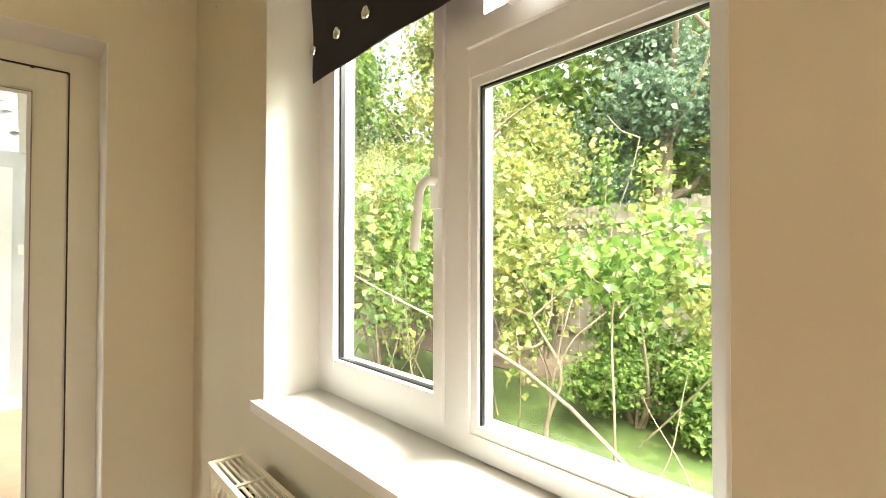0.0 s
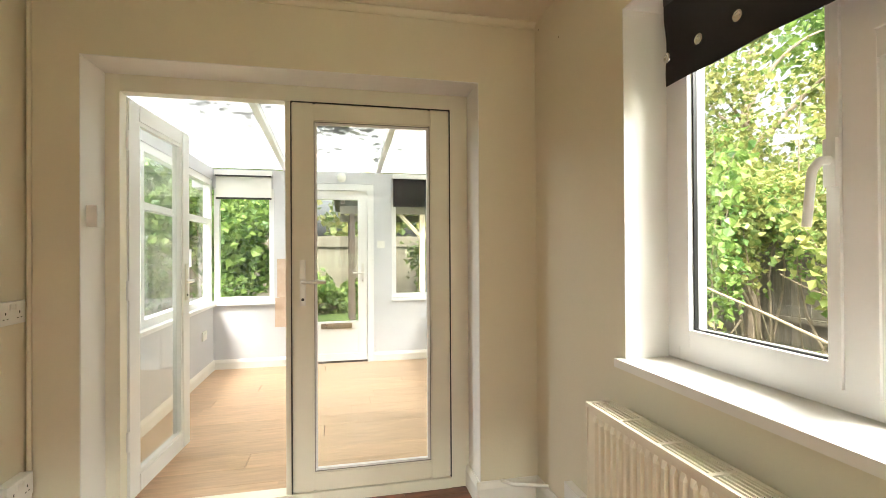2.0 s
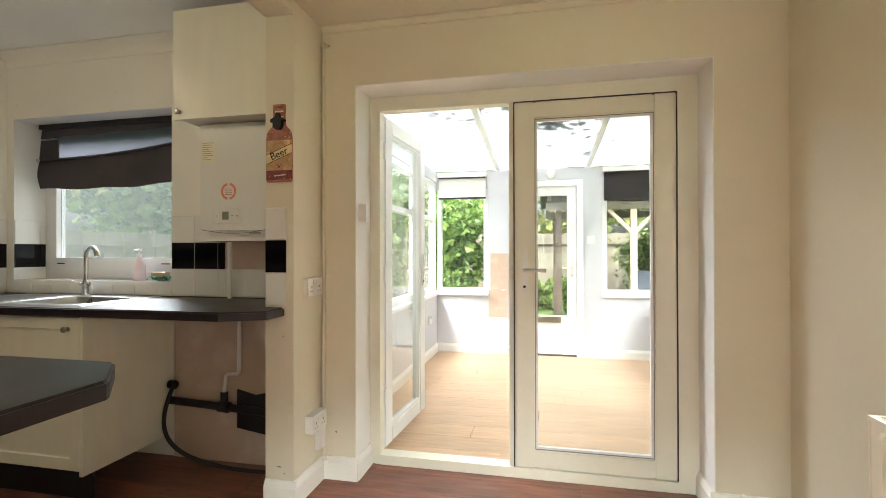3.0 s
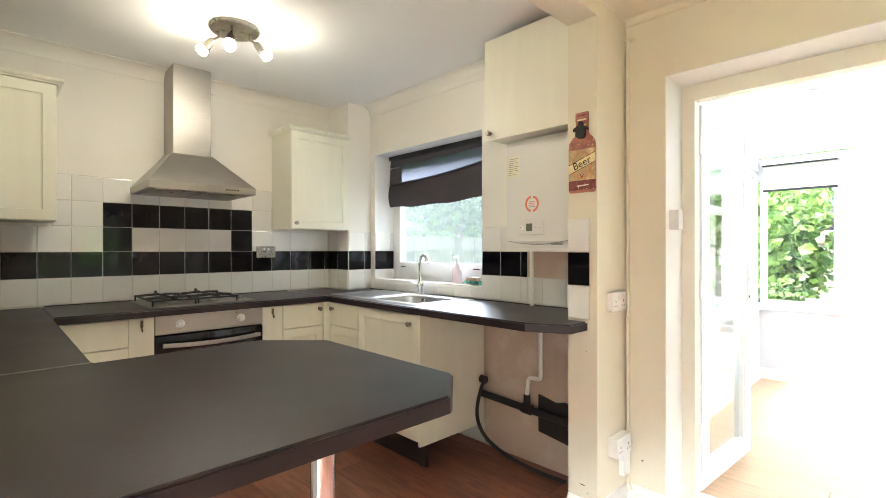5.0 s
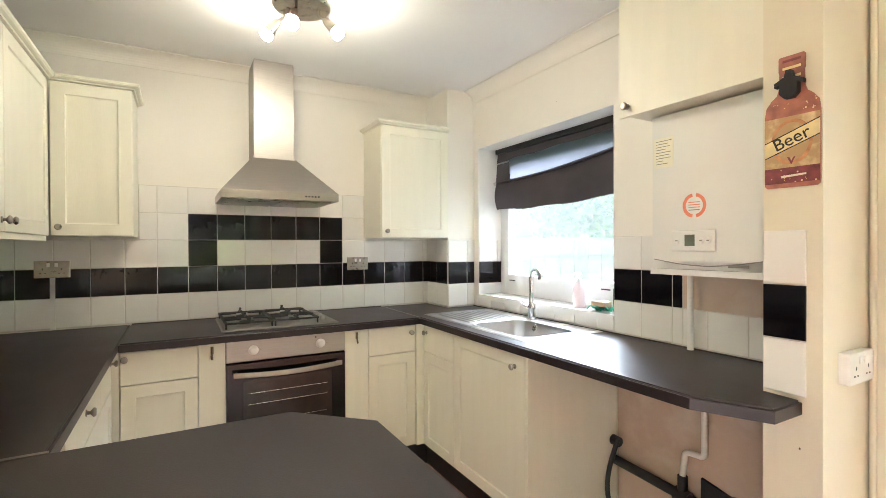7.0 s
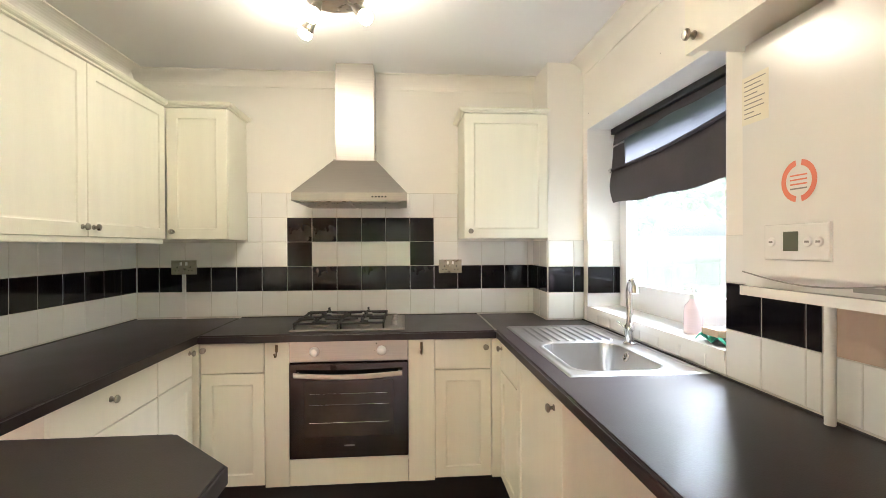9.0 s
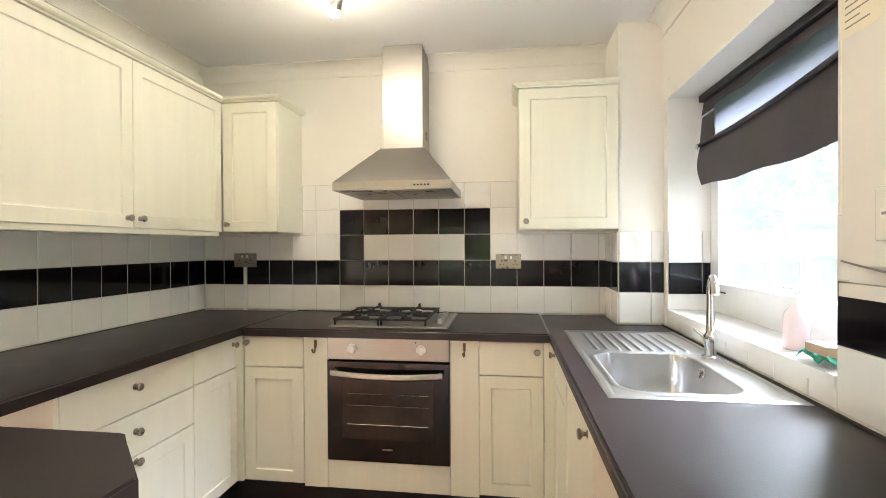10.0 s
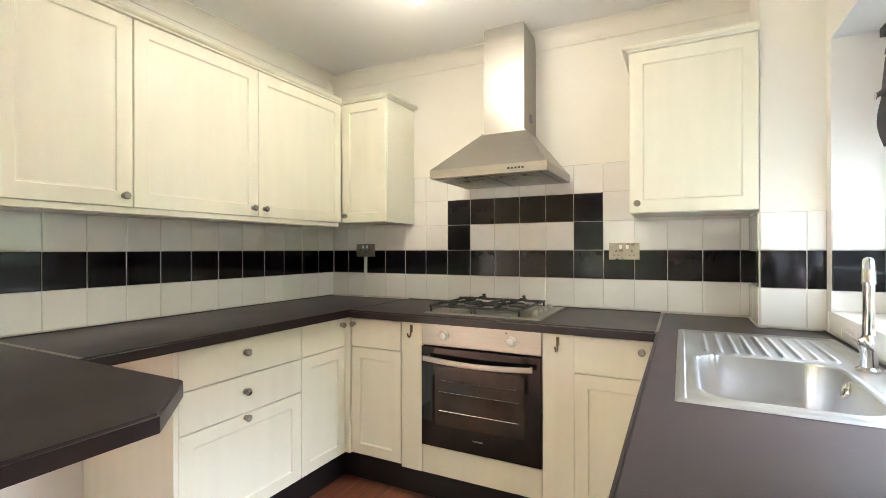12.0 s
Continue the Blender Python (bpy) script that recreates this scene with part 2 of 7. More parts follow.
def fbox(fm, a, b, c, e, d0, d1, r=0.0):
    """A box on a face, its front edges rounded by r."""
    if not r:
        return rings(fm, [(a, b, c, e, d0), (a, b, c, e, d1)])
    k = r * 0.3
    return rings(fm, [(a, b, c, e, d0), (a, b, c, e, d1 - r), (a + k, b - k, c + k, e - k, d1 - k), (a + r, b - r, c + r, e - r, d1)])


def lathe(profile, m, segs=20):
    bm = bmesh.new()
    rows = []
    for r, z in profile:
        rows.append([bm.verts.new((r * math.cos(2 * math.pi * i / segs), r * math.sin(2 * math.pi * i / segs), z)) for i in range(segs)] if r > 1e-6 else [bm.verts.new((0, 0, z))])
    for p, q in zip(rows, rows[1:]):
        for i in range(segs):
            j = (i + 1) % segs
            if len(p) == 1 and len(q) > 1:
                bm.faces.new((p[0], q[j], q[i]))
            elif len(q) == 1 and len(p) > 1:
                bm.faces.new((p[i], p[j], q[0]))
            elif len(p) > 1:
                bm.faces.new((p[i], p[j], q[j], q[i]))
    for row, flip in ((rows[0], True), (rows[-1], False)):
        if len(row) > 1:
            bm.faces.new(row[::-1] if flip else row)
    bm.transform(m)
    return bm


def tube(pts, r, segs=10, taper=None):
    bm = bmesh.new()
    pts = [Vector(p) for p in pts]
    rows, up = [], None
    for i, p in enumerate(pts):
        t = (pts[min(i + 1, len(pts) - 1)] - pts[max(i - 1, 0)]).normalized()
        if up is None:
            up = t.orthogonal().normalized()
        up = (up - t * up.dot(t)).normalized()
        s = t.cross(up)
        rad = r if taper is None else r + (taper - r) * i / (len(pts) - 1)
        rows.append([bm.verts.new(p + (up * math.cos(2 * math.pi * k / segs) + s * math.sin(2 * math.pi * k / segs)) * rad) for k in range(segs)])
    for p, q in zip(rows, rows[1:]):
        for i in range(segs):
            bm.faces.new((p[i], p[(i + 1) % segs], q[(i + 1) % segs], q[i]))
    bm.faces.new(rows[0][::-1])
    bm.faces.new(rows[-1])
    return bm


def bend(pts, r=0.02, n=5):
    """Rounds the corners of a run of pipe."""
    pts = [Vector(p) for p in pts]
    out = [pts[0]]
    for a, b, c in zip(pts, pts[1:], pts[2:]):
        p, q = b + (a - b).normalized() * r, b + (c - b).normalized() * r
        for i in range(n + 1):
            t = i / n
            out.append(p * (1 - t) ** 2 + b * 2 * t * (1 - t) + q * t * t)
    return out + [pts[-1]]


def sheet(fn, nu, nv, thick=0.0):
    """A curved sheet over 0..1 x 0..1, given a thickness."""
    bm = bmesh.new()
    g = [[bm.verts.new(fn(i / nu, j / nv)) for i in range(nu + 1)] for j in range(nv + 1)]
    for j in range(nv):
        for i in range(nu):
            bm.faces.new((g[j][i], g[j][i + 1], g[j + 1][i + 1], g[j + 1][i]))
    if thick:
        bmesh.ops.recalc_face_normals(bm, faces=bm.faces[:])
        bmesh.ops.solidify(bm, geom=bm.faces[:], thickness=thick)
    return bm


def writing(body, size, m, mat, parent, name="lettering"):
    cu = bpy.data.curves.new(name, 'FONT')
    cu.body, cu.size, cu.extrude, cu.align_x, cu.align_y = body, size, 0.0006, 'CENTER', 'CENTER'
    tmp = new("tmp_text", cu)
    me = bpy.data.meshes.new_from_object(tmp.evaluated_get(bpy.context.evaluated_depsgraph_get()))
    bpy.data.objects.remove(tmp)
    me.transform(m)
    me.materials.clear()
    me.materials.append(mat)
    ob = new(name, me)
    hang(ob, parent)
    return ob


def knob(fm, u, v, d, parent, face):
    axis = {"+x": (0, 90, 0), "+y": (-90, 0, 0), "-y": (90, 0, 0), "-x": (0, -90, 0)}[face]
    m = Matrix.Translation(fm(u, v, d)) @ pose(0, 0, 0, *axis)
    bm = lathe([(0.0, 0), (0.011, 0), (0.011, 0.002), (0.006, 0.004), (0.0055, 0.011), (0.010, 0.015), (0.0145, 0.019), (0.0145, 0.023), (0.011, 0.027), (0.0, 0.0285)], m, 16)
    return part("knob", bm, M_NICKEL, parent, "round aged nickel knob", smooth=True)


def panel_door(name, parent, face, plane, u0, u1, v0, v1, at_knob=None, th=0.019, rail=0.055):
    fm = facing(face, plane)
    g = 0.0015
    a, b, c, e = u0 + g, u1 - g, v0 + g, v1 - g
    r = rail
    bm = rings(fm, [(a, b, c, e, 0), (a, b, c, e, th - 0.003), (a + 0.001, b - 0.001, c + 0.001, e - 0.001, th - 0.001), (a + 0.003, b - 0.003, c + 0.003, e - 0.003, th),
                    (a + r, b - r, c + r, e - r, th), (a + r + 0.004, b - r - 0.004, c + r + 0.004, e - r - 0.004, th - 0.006),
                    (a + r + 0.010, b - r - 0.010, c + r + 0.010, e - r - 0.010, th - 0.007)])
    ob = part(name, bm, M_CREAM, parent, smooth=False)
    if at_knob:
        knob(fm, *at_knob, th, ob, face)
    return ob


def drawer_front(parent, face, plane, u0, u1, v0, v1, at_knob=None, th=0.019):
    fm = facing(face, plane)
    ob = part("drawer_front", fbox(fm, u0 + 0.0015, u1 - 0.0015, v0 + 0.0015, v1 - 0.0015, 0, th, 0.003), M_CREAM, parent)
    if at_knob:
        knob(fm, *at_knob, th, ob, face)
    return ob


# Plan
HOB, LEFT, KWIN = -4.438, -0.330, 2.338        # kitchen walls, plaster faces
COL_X, COL_Y = -4.133, 2.124                   # boxed-in column beside the window
PIER0, PIER1, PIER_Y = -2.082, -1.938, 1.990   # pier between kitchen and dining room
FRENCH, FDOOR = 2.279, 2.479                   # dining wall with the garden doors, and the door frame
WINW, WINF = 0.218, 0.384                      # dining wall with the window, and the window frame
KCEIL, DCEIL = 2.415, 2.340
FAR = 5.400                                    # conservatory end wall
BACK = -2.60                                   # dining room end wall
TOP = 2.62

# Walls
wall_north = structure("wall_north", boxes((-4.66, HOB, LEFT - 0.2, 2.60, 0, TOP)), M_KITCHEN, "ivory painted kitchen wall behind the hob", "wall")
wall_kitchen_side = structure("wall_west", boxes((HOB, -1.77, LEFT - 0.2, LEFT, 0, TOP)), M_KITCHEN, "ivory painted kitchen wall under the wall cupboards", "wall")
KW0, KW1, KWZ0, KWZ1 = -4.075, -2.907, 0.990, 2.015
wall_kwindow = structure("wall_kitchen_window", boxes(
    (HOB, KW0, KWIN, 2.60, 0, TOP), (KW1, PIER0, KWIN, 2.60, 0, TOP),
    (KW0, KW1, KWIN, 2.60, 0, KWZ0), (KW0, KW1, KWIN, 2.60, KWZ1, TOP)), M_KITCHEN, "white painted kitchen wall with a window opening", "wall")
structure("column", boxes((HOB, COL_X, COL_Y, KWIN, 0, TOP)), M_KITCHEN, "boxed-in plastered column beside the kitchen window", "column")
structure("wall_bare_plaster", boxes((-2.885, PIER0, KWIN - 0.006, KWIN, 0.0, 0.872)), M_PLASTER, "bare stained plaster left under the worktop", "wall")
structure("pier", boxes((PIER0, PIER1, PIER_Y, 2.60, 0, TOP)), M_DINING, "cream painted pier between kitchen and dining room", "pier", bevel=0.006)
structure("beam", boxes((PIER0, PIER1, LEFT, PIER_Y, 2.275, TOP)), M_DINING, "cream painted beam between kitchen and dining ceiling", "beam", bevel=0.01)
FD0, FD1, FDZ = -1.756, -0.074, 2.030
wall_french = structure("wall_garden_door", boxes(
    (PIER1, FD0, FRENCH, 2.60, 0, TOP), (FD1, WINW + 0.24, FRENCH, 2.60, 0, TOP), (FD0, FD1, FRENCH, 2.60, FDZ, TOP)), M_DINING, "cream painted dining wall round the garden doors", "wall", bevel=0.004)
W0, W1, WZ0, WZ1 = 0.368, 1.543, 0.835, 2.040
wall_window = structure("wall_window", boxes(
    (WINW, WINW + 0.24, BACK, W0, 0, TOP), (WINW, WINW + 0.24, W1, FRENCH, 0, TOP),
    (WINW, WINW + 0.24, W0, W1, 0, WZ0), (WINW, WINW + 0.24, W0, W1, WZ1, TOP)), M_DINING, "cream painted dining wall with a window opening", "wall", bevel=0.004)
structure("wall_back", boxes((-1.97, -1.55, BACK - 0.2, BACK, 0, TOP), (-0.05, WINW + 0.24, BACK - 0.2, BACK, 0, TOP), (-1.55, -0.05, BACK - 0.2, BACK, 0, 0.90), (-1.55, -0.05, BACK - 0.2, BACK, 2.10, TOP)), M_DINING, "plain cream dining room end wall", "wall")
structure("wall_side", boxes((-1.97, -1.77, BACK, LEFT - 0.2, 0, TOP)), M_DINING, "plain cream dining room side wall", "wall")
structure("ceiling_kitchen", boxes((-4.66, PIER0, LEFT - 0.2, 2.60, KCEIL, TOP)), M_CEIL, "white painted kitchen ceiling", "ceiling")
structure("ceiling_dining", boxes((PIER1, WINW + 0.24, BACK - 0.2, 2.60, DCEIL, TOP)), M_DINING, "cream painted dining ceiling", "ceiling")
# white linings of the reveals
t = 0.004
structure("reveal_dining_window", boxes((WINW - 0.001, WINF, W1 - t, W1, WZ0, WZ1), (WINW - 0.001, WINF, W0, W0 + t, WZ0, WZ1), (WINW - 0.001, WINF, W0, W1, WZ1 - t, WZ1)), M_REVEAL, "white painted window reveal", "reveal")
structure("reveal_garden_door", boxes((FD0, FD0 + t, FRENCH - 0.001, FDOOR, 0, FDZ), (FD1 - t, FD1, FRENCH - 0.001, FDOOR, 0, FDZ), (FD0, FD1, FRENCH - 0.001, FDOOR, FDZ - t, FDZ)), M_REVEAL, "white painted door reveal", "reveal")
structure("reveal_kitchen_window", boxes((KW0, KW0 + t, KWIN - 0.001, 2.53, KWZ0, KWZ1), (KW1 - t, KW1, KWIN - 0.001, 2.53, KWZ0, KWZ1), (KW0, KW1, KWIN - 0.001, 2.53, KWZ1 - t, KWZ1)), M_REVEAL, "white painted kitchen window reveal", "reveal")


def cove(p0, p1, inward, z, size, mat, name, label):
    """Plaster coving from p0 to p1 along a wall."""
    bm = bmesh.new()
    prof = [(0, -size), (0.006, -size), (0.006, -size * 0.93)]
    prof += [(0.006 + (size - 0.012) * (1 - math.cos(a)), -size * 0.93 + (size * 0.86) * math.sin(a)) for a in [i * math.pi / 2 / 8 for i in range(1, 9)]]
    prof += [(size, -0.006), (size, 0)]
    ends = [[bm.verts.new((p[0] + inward[0] * d, p[1] + inward[1] * d, z + h)) for d, h in prof + [(0, 0)]] for p in (p0, p1)]
    n = len(ends[0])
    for i in range(n):
        bm.faces.new((ends[0][i], ends[0][(i + 1) % n], ends[1][(i + 1) % n], ends[1][i]))
    bm.faces.new(ends[0])
    bm.faces.new(ends[1][::-1])
    return structure(name, bm, mat, label, "coving")


cove((HOB, LEFT), (HOB, COL_Y), (1, 0), KCEIL, 0.080, M_KITCHEN, "coving_hob", "ivory plaster coving along the hob wall")
cove((HOB + 0.079, LEFT), (PIER0, LEFT), (0, 1), KCEIL, 0.080, M_KITCHEN, "coving_side", "ivory plaster coving above the cupboards")
cove((COL_X + 0.002, KWIN), (-2.64, KWIN), (0, -1), KCEIL, 0.080, M_KITCHEN, "coving_window", "ivory plaster coving over the window")
cove((PIER1 + 0.001, FRENCH), (WINW, FRENCH), (0, -1), DCEIL, 0.03, M_DINING, "coving_dining", "small cream ceiling fillet")


def skirting(p0, p1, inward, name, h=0.115, th=0.018, mat=None):
    bm = bmesh.new()
    prof = [(0, 0), (th, 0), (th, h - 0.03), (th - 0.004, h - 0.02), (th * 0.45, h - 0.008), (th * 0.3, h), (0, h)]
    ends = [[bm.verts.new((p[0] + inward[0] * d, p[1] + inward[1] * d, z)) for d, z in prof] for p in (p0, p1)]
    n = len(prof)
    for i in range(n):
        bm.faces.new((ends[0][i], ends[0][(i + 1) % n], ends[1][(i + 1) % n], ends[1][i]))
    bm.faces.new(ends[0])
    bm.faces.new(ends[1][::-1])
    return structure(name, bm, mat or M_GLOSS, "white gloss skirting board", "skirting")


skirting((PIER0 + 0.0, PIER_Y), (PIER1 + 0.018, PIER_Y), (0, -1), "baseboard_pier_front")
skirting((PIER1, PIER_Y), (PIER1, FRENCH), (1, 0), "baseboard_pier")
skirting((PIER1 + 0.018, FRENCH), (FD0 + 0.018, FRENCH), (0, -1), "baseboard_door")
skirting((FD0 + 0.004, FRENCH), (FD0 + 0.004, FDOOR), (1, 0), "baseboard_reveal")
skirting((FD1 - 0.004, FRENCH), (FD1 - 0.004, FDOOR), (-1, 0), "baseboard_reveal")
skirting((FD1 - 0.022, FRENCH), (WINW, FRENCH), (0, -1), "baseboard_corner")
skirting((WINW, FRENCH), (WINW, BACK), (-1, 0), "baseboard_window")

# Floors
structure("floor", boxes((-4.66, WINW + 0.24, BACK - 0.2, 2.60, -0.12, -0.012)), M_SUB, "underlay below the dark cherry laminate floor", "floor")
floor_inside = bpy.data.objects["floor"]
structure("floor_conservatory", boxes((-2.25, 0.66, 2.60, FAR + 0.22, -0.12, -0.012)), M_SUB, "underlay below the light beech laminate floor", "floor")
floor_out = bpy.data.objects["floor_conservatory"]


# Windows and doors
def bar(name, parent, x0, x1, y0, y1, z0, z1, mat=None, r=0.006, label=""):
    return part(name, boxes((x0, x1, y0, y1, z0, z1)), mat or M_UPVC, parent, label, bevel=r)


def pane(parent, *b, mat=None):
    ob = part("pane", boxes(b), mat or M_CLEAR, parent, "clear glass pane")
    ob.visible_shadow = False
    return ob


def lever(parent, at, out, along, size=0.11, mat=None):
    """A lever handle on its back plate: out of the door, along it."""
    o, a, at = Vector(out), Vector(along), Vector(at)
    up = Vector((0, 0, 1))
    plate = bmesh.new()
    box(plate, -0.014, 0.014, -0.004, 0.004, -0.115, 0.105)
    plate.transform(Matrix.Translation(at + o * 0.004) @ Matrix((a, o, up)).transposed().to_4x4())
    p = part("handle_plate", plate, M_SATIN, parent, "satin metal handle plate", bevel=0.003)
    q = [at + o * 0.006, at + o * 0.045, at + o * 0.047 + a * size]
    part("lever", tube(bend(q, 0.015), 0.009, 10), M_SATIN, p, "satin metal lever", smooth=True)
    kh = lathe([(0, 0), (0.007, 0), (0.007, 0.003), (0, 0.003)], Matrix.Translation(at + o * 0.008 - up * 0.085) @ o.to_track_quat('Z', 'Y').to_matrix().to_4x4(), 12)
    part("keyhole", kh, M_BLACKPLASTIC, p)


# dining window: a side casement, a fixed pane and a top light
win = tagged(new("window_1"), "white plastic dining window with casement and top light", "window", kind="structure")
F = 0.055
bar("window_frame", win, WINF, WINF + 0.07, W0, W0 + F, WZ0 + 0.02, WZ1)
bar("window_frame", win, WINF, WINF + 0.07, W1 - F, W1, WZ0 + 0.02, WZ1)
bar("window_frame", win, WINF + 0.001, WINF + 0.07, W0 + F, W1 - F, WZ0 + 0.02, WZ0 + 0.065)
bar("window_frame", win, WINF + 0.001, WINF + 0.07, W0 + F, W1 - F, WZ1 - F, WZ1)
bar("mullion", win, WINF - 0.004, WINF + 0.07, 0.888, 0.958, WZ0 + 0.065, WZ1 - F)
bar("transom", win, WINF - 0.002, WINF + 0.07, W0 + F, 0.888, 1.622, 1.680)
cy0, cy1, cz0, cz1 = 0.958, W1 - F, WZ0 + 0.065, WZ1 - F
cas = bar("casement", win, WINF - 0.012, WINF + 0.055, cy1 - 0.06, cy1 - 0.002, cz0 + 0.002, cz1)
bar("casement_rail", win, WINF - 0.011, WINF + 0.055, cy0 + 0.03, cy1 - 0.06, cz0 + 0.002, cz0 + 0.06)
bar("casement_rail", win, WINF - 0.011, WINF + 0.055, cy0 + 0.03, cy1 - 0.06, cz1 - 0.06, cz1)
bar("casement", win, WINF - 0.012, WINF + 0.055, cy0 + 0.001, cy0 + 0.03, cz0 + 0.002, cz1)
pane(win, WINF + 0.02, WINF + 0.026, cy0 + 0.03, cy1 - 0.06, cz0 + 0.06, cz1 - 0.06)
pane(win, WINF + 0.02, WINF + 0.026, W0 + F, 0.888, WZ0 + 0.065, 1.622)
for y0, y1, z0, z1 in ((W0 + F, W0 + F + 0.018, WZ0 + 0.065, 1.622), (0.870, 0.888, WZ0 + 0.065, 1.622), (W0 + F + 0.018, 0.870, WZ0 + 0.065, WZ0 + 0.083), (W0 + F + 0.018, 0.870, 1.604, 1.622)):
    bar("glazing_bead", win, WINF + 0.004, WINF + 0.02, y0, y1, z0, z1, r=0.004)
bar("gasket", win, WINF + 0.012, WINF + 0.02, 0.864, 0.870, WZ0 + 0.083, 1.604, M_BLACKPLASTIC, 0.001)
bar("gasket", win, WINF + 0.012, WINF + 0.02, W0 + F + 0.018, 0.864, 1.599, 1.604, M_BLACKPLASTIC, 0.001)
for y0, y1, z0, z1 in ((cy1 - 0.066, cy1 - 0.06, cz0 + 0.06, cz1 - 0.06), (cy0 + 0.03, cy1 - 0.066, cz0 + 0.06, cz0 + 0.065)):
    bar("gasket", win, WINF + 0.006, WINF + 0.02, y0, y1, z0, z1, M_BLACKPLASTIC, 0.001)
ty0, ty1, tz0, tz1 = W0 + F, 0.888, 1.680, WZ1 - F
for y0, y1, z0, z1 in ((ty0, ty0 + 0.05, tz0, tz1), (ty1 - 0.05, ty1, tz0, tz1), (ty0 + 0.05, ty1 - 0.05, tz0, tz0 + 0.05), (ty0 + 0.05, ty1 - 0.05, tz1 - 0.05, tz1)):
    bar("top_light", win, WINF - 0.012, WINF + 0.05, y0, y1, z0, z1)
pane(win, WINF + 0.02, WINF + 0.026, ty0 + 0.05, ty1 - 0.05, tz0 + 0.05, tz1 - 0.05)
hb = part("window_handle", tube(bend([(WINF - 0.012, 0.974, 1.42), (WINF - 0.045, 0.974, 1.42), (WINF - 0.050, 0.990, 1.40), (WINF - 0.055, 1.000, 1.27)], 0.012), 0.010, 10), M_UPVC, win, "white plastic casement handle", smooth=True)
part("handle_base", boxes((WINF - 0.022, WINF - 0.010, 0.960, 0.988, 1.36, 1.47)), M_UPVC, win, bevel=0.004)
part("window_handle", tube(bend([(WINF - 0.012, 0.62, 1.71), (WINF - 0.045, 0.62, 1.71), (WINF - 0.05, 0.74, 1.705)], 0.012), 0.009, 10), M_UPVC, win, "white plastic top light handle", smooth=True)
part("handle_base", boxes((WINF - 0.022, WINF - 0.010, 0.58, 0.66, 1.698, 1.722)), M_UPVC, win, bevel=0.004)
sill = tagged(finish("window_sill", boxes((WINW - 0.032, WINF + 0.012, W0 - 0.02, W1 + 0.018, WZ0 - 0.012, WZ0 + 0.016)), M_GLOSS, bevel=0.008, segs=3), "white gloss painted window board", "window sill", kind="structure")
structure("window_ledge_outside", boxes((WINF + 0.07, WINF + 0.20, W0 - 0.03, W1 + 0.03, WZ0 - 0.02, WZ0 + 0.018)), M_UPVC, "white outer window ledge", "window sill", bevel=0.004)

# unseen window added in the end wall, only to let the fill light in
bw = tagged(new("window_7"), "unseen window added at the back to let fill light in", "window", kind="structure")
for b in ((-1.55, -1.49, BACK - 0.12, BACK - 0.05, 0.90, 2.10), (-0.11, -0.05, BACK - 0.12, BACK - 0.05, 0.90, 2.10), (-1.49, -0.11, BACK - 0.12, BACK - 0.051, 0.90, 0.96), (-1.49, -0.11, BACK - 0.12, BACK - 0.051, 2.04, 2.10), (-0.83, -0.77, BACK - 0.12, BACK - 0.052, 0.96, 2.04)):
    bar("window_frame", bw, *b)
pane(bw, -1.49, -0.83, BACK - 0.09, BACK - 0.084, 0.96, 2.04)
pane(bw, -0.77, -0.11, BACK - 0.09, BACK - 0.084, 0.96, 2.04)

# kitchen window
kwin = tagged(new("window_2"), "white plastic kitchen window over the sink", "window", kind="structure")
KF = 2.53
for b in ((KW0, KW0 + F, KF, KF + 0.07, KWZ0 + 0.008, KWZ1), (KW1 - F, KW1, KF, KF + 0.07, KWZ0 + 0.008, KWZ1), (KW0 + F, KW1 - F, KF + 0.001, KF + 0.07, KWZ0 + 0.008, KWZ0 + 0.095), (KW0 + F, KW1 - F, KF + 0.001, KF + 0.07, KWZ1 - F, KWZ1)):
    bar("window_frame", kwin, *b)
for b in ((KW0 + F, KW0 + F + 0.05, KF - 0.010, KF + 0.05, KWZ0 + 0.095, KWZ1 - F), (KW1 - F - 0.05, KW1 - F, KF - 0.010, KF + 0.05, KWZ0 + 0.095, KWZ1 - F), (KW0 + F + 0.05, KW1 - F - 0.05, KF - 0.009, KF + 0.05, KWZ0 + 0.095, KWZ0 + 0.145), (KW0 + F + 0.05, KW1 - F - 0.05, KF - 0.009, KF + 0.05, KWZ1 - F - 0.05, KWZ1 - F)):
    bar("casement", kwin, *b)
pane(kwin, KW0 + F + 0.05, KW1 - F - 0.05, KF + 0.02, KF + 0.026, KWZ0 + 0.145, KWZ1 - F - 0.05)["label"] = "glass pane backed by an added haze pane"
# bright window haze put into a second, translucent pane
pane(kwin, KW0 + F + 0.051, KW1 - F - 0.051, KF + 0.034, KF + 0.037, KWZ0 + 0.146, KWZ1 - F - 0.051, mat=M_HAZE)
for x in (-3.93, -3.12):
    part("vent_slot", boxes((x - 0.03, x + 0.03, KF - 0.0125, KF - 0.008, KWZ0 + 0.105, KWZ0 + 0.112)), M_BLACKPLASTIC, kwin)
structure("window_sill_kitchen", boxes((KW0 + 0.004, KW1 - 0.004, KWIN - 0.008, KF, KWZ0 - 0.02, KWZ0 + 0.012)), M_WHITE_TILE, "white tiled kitchen window sill", "window sill", bevel=0.004)

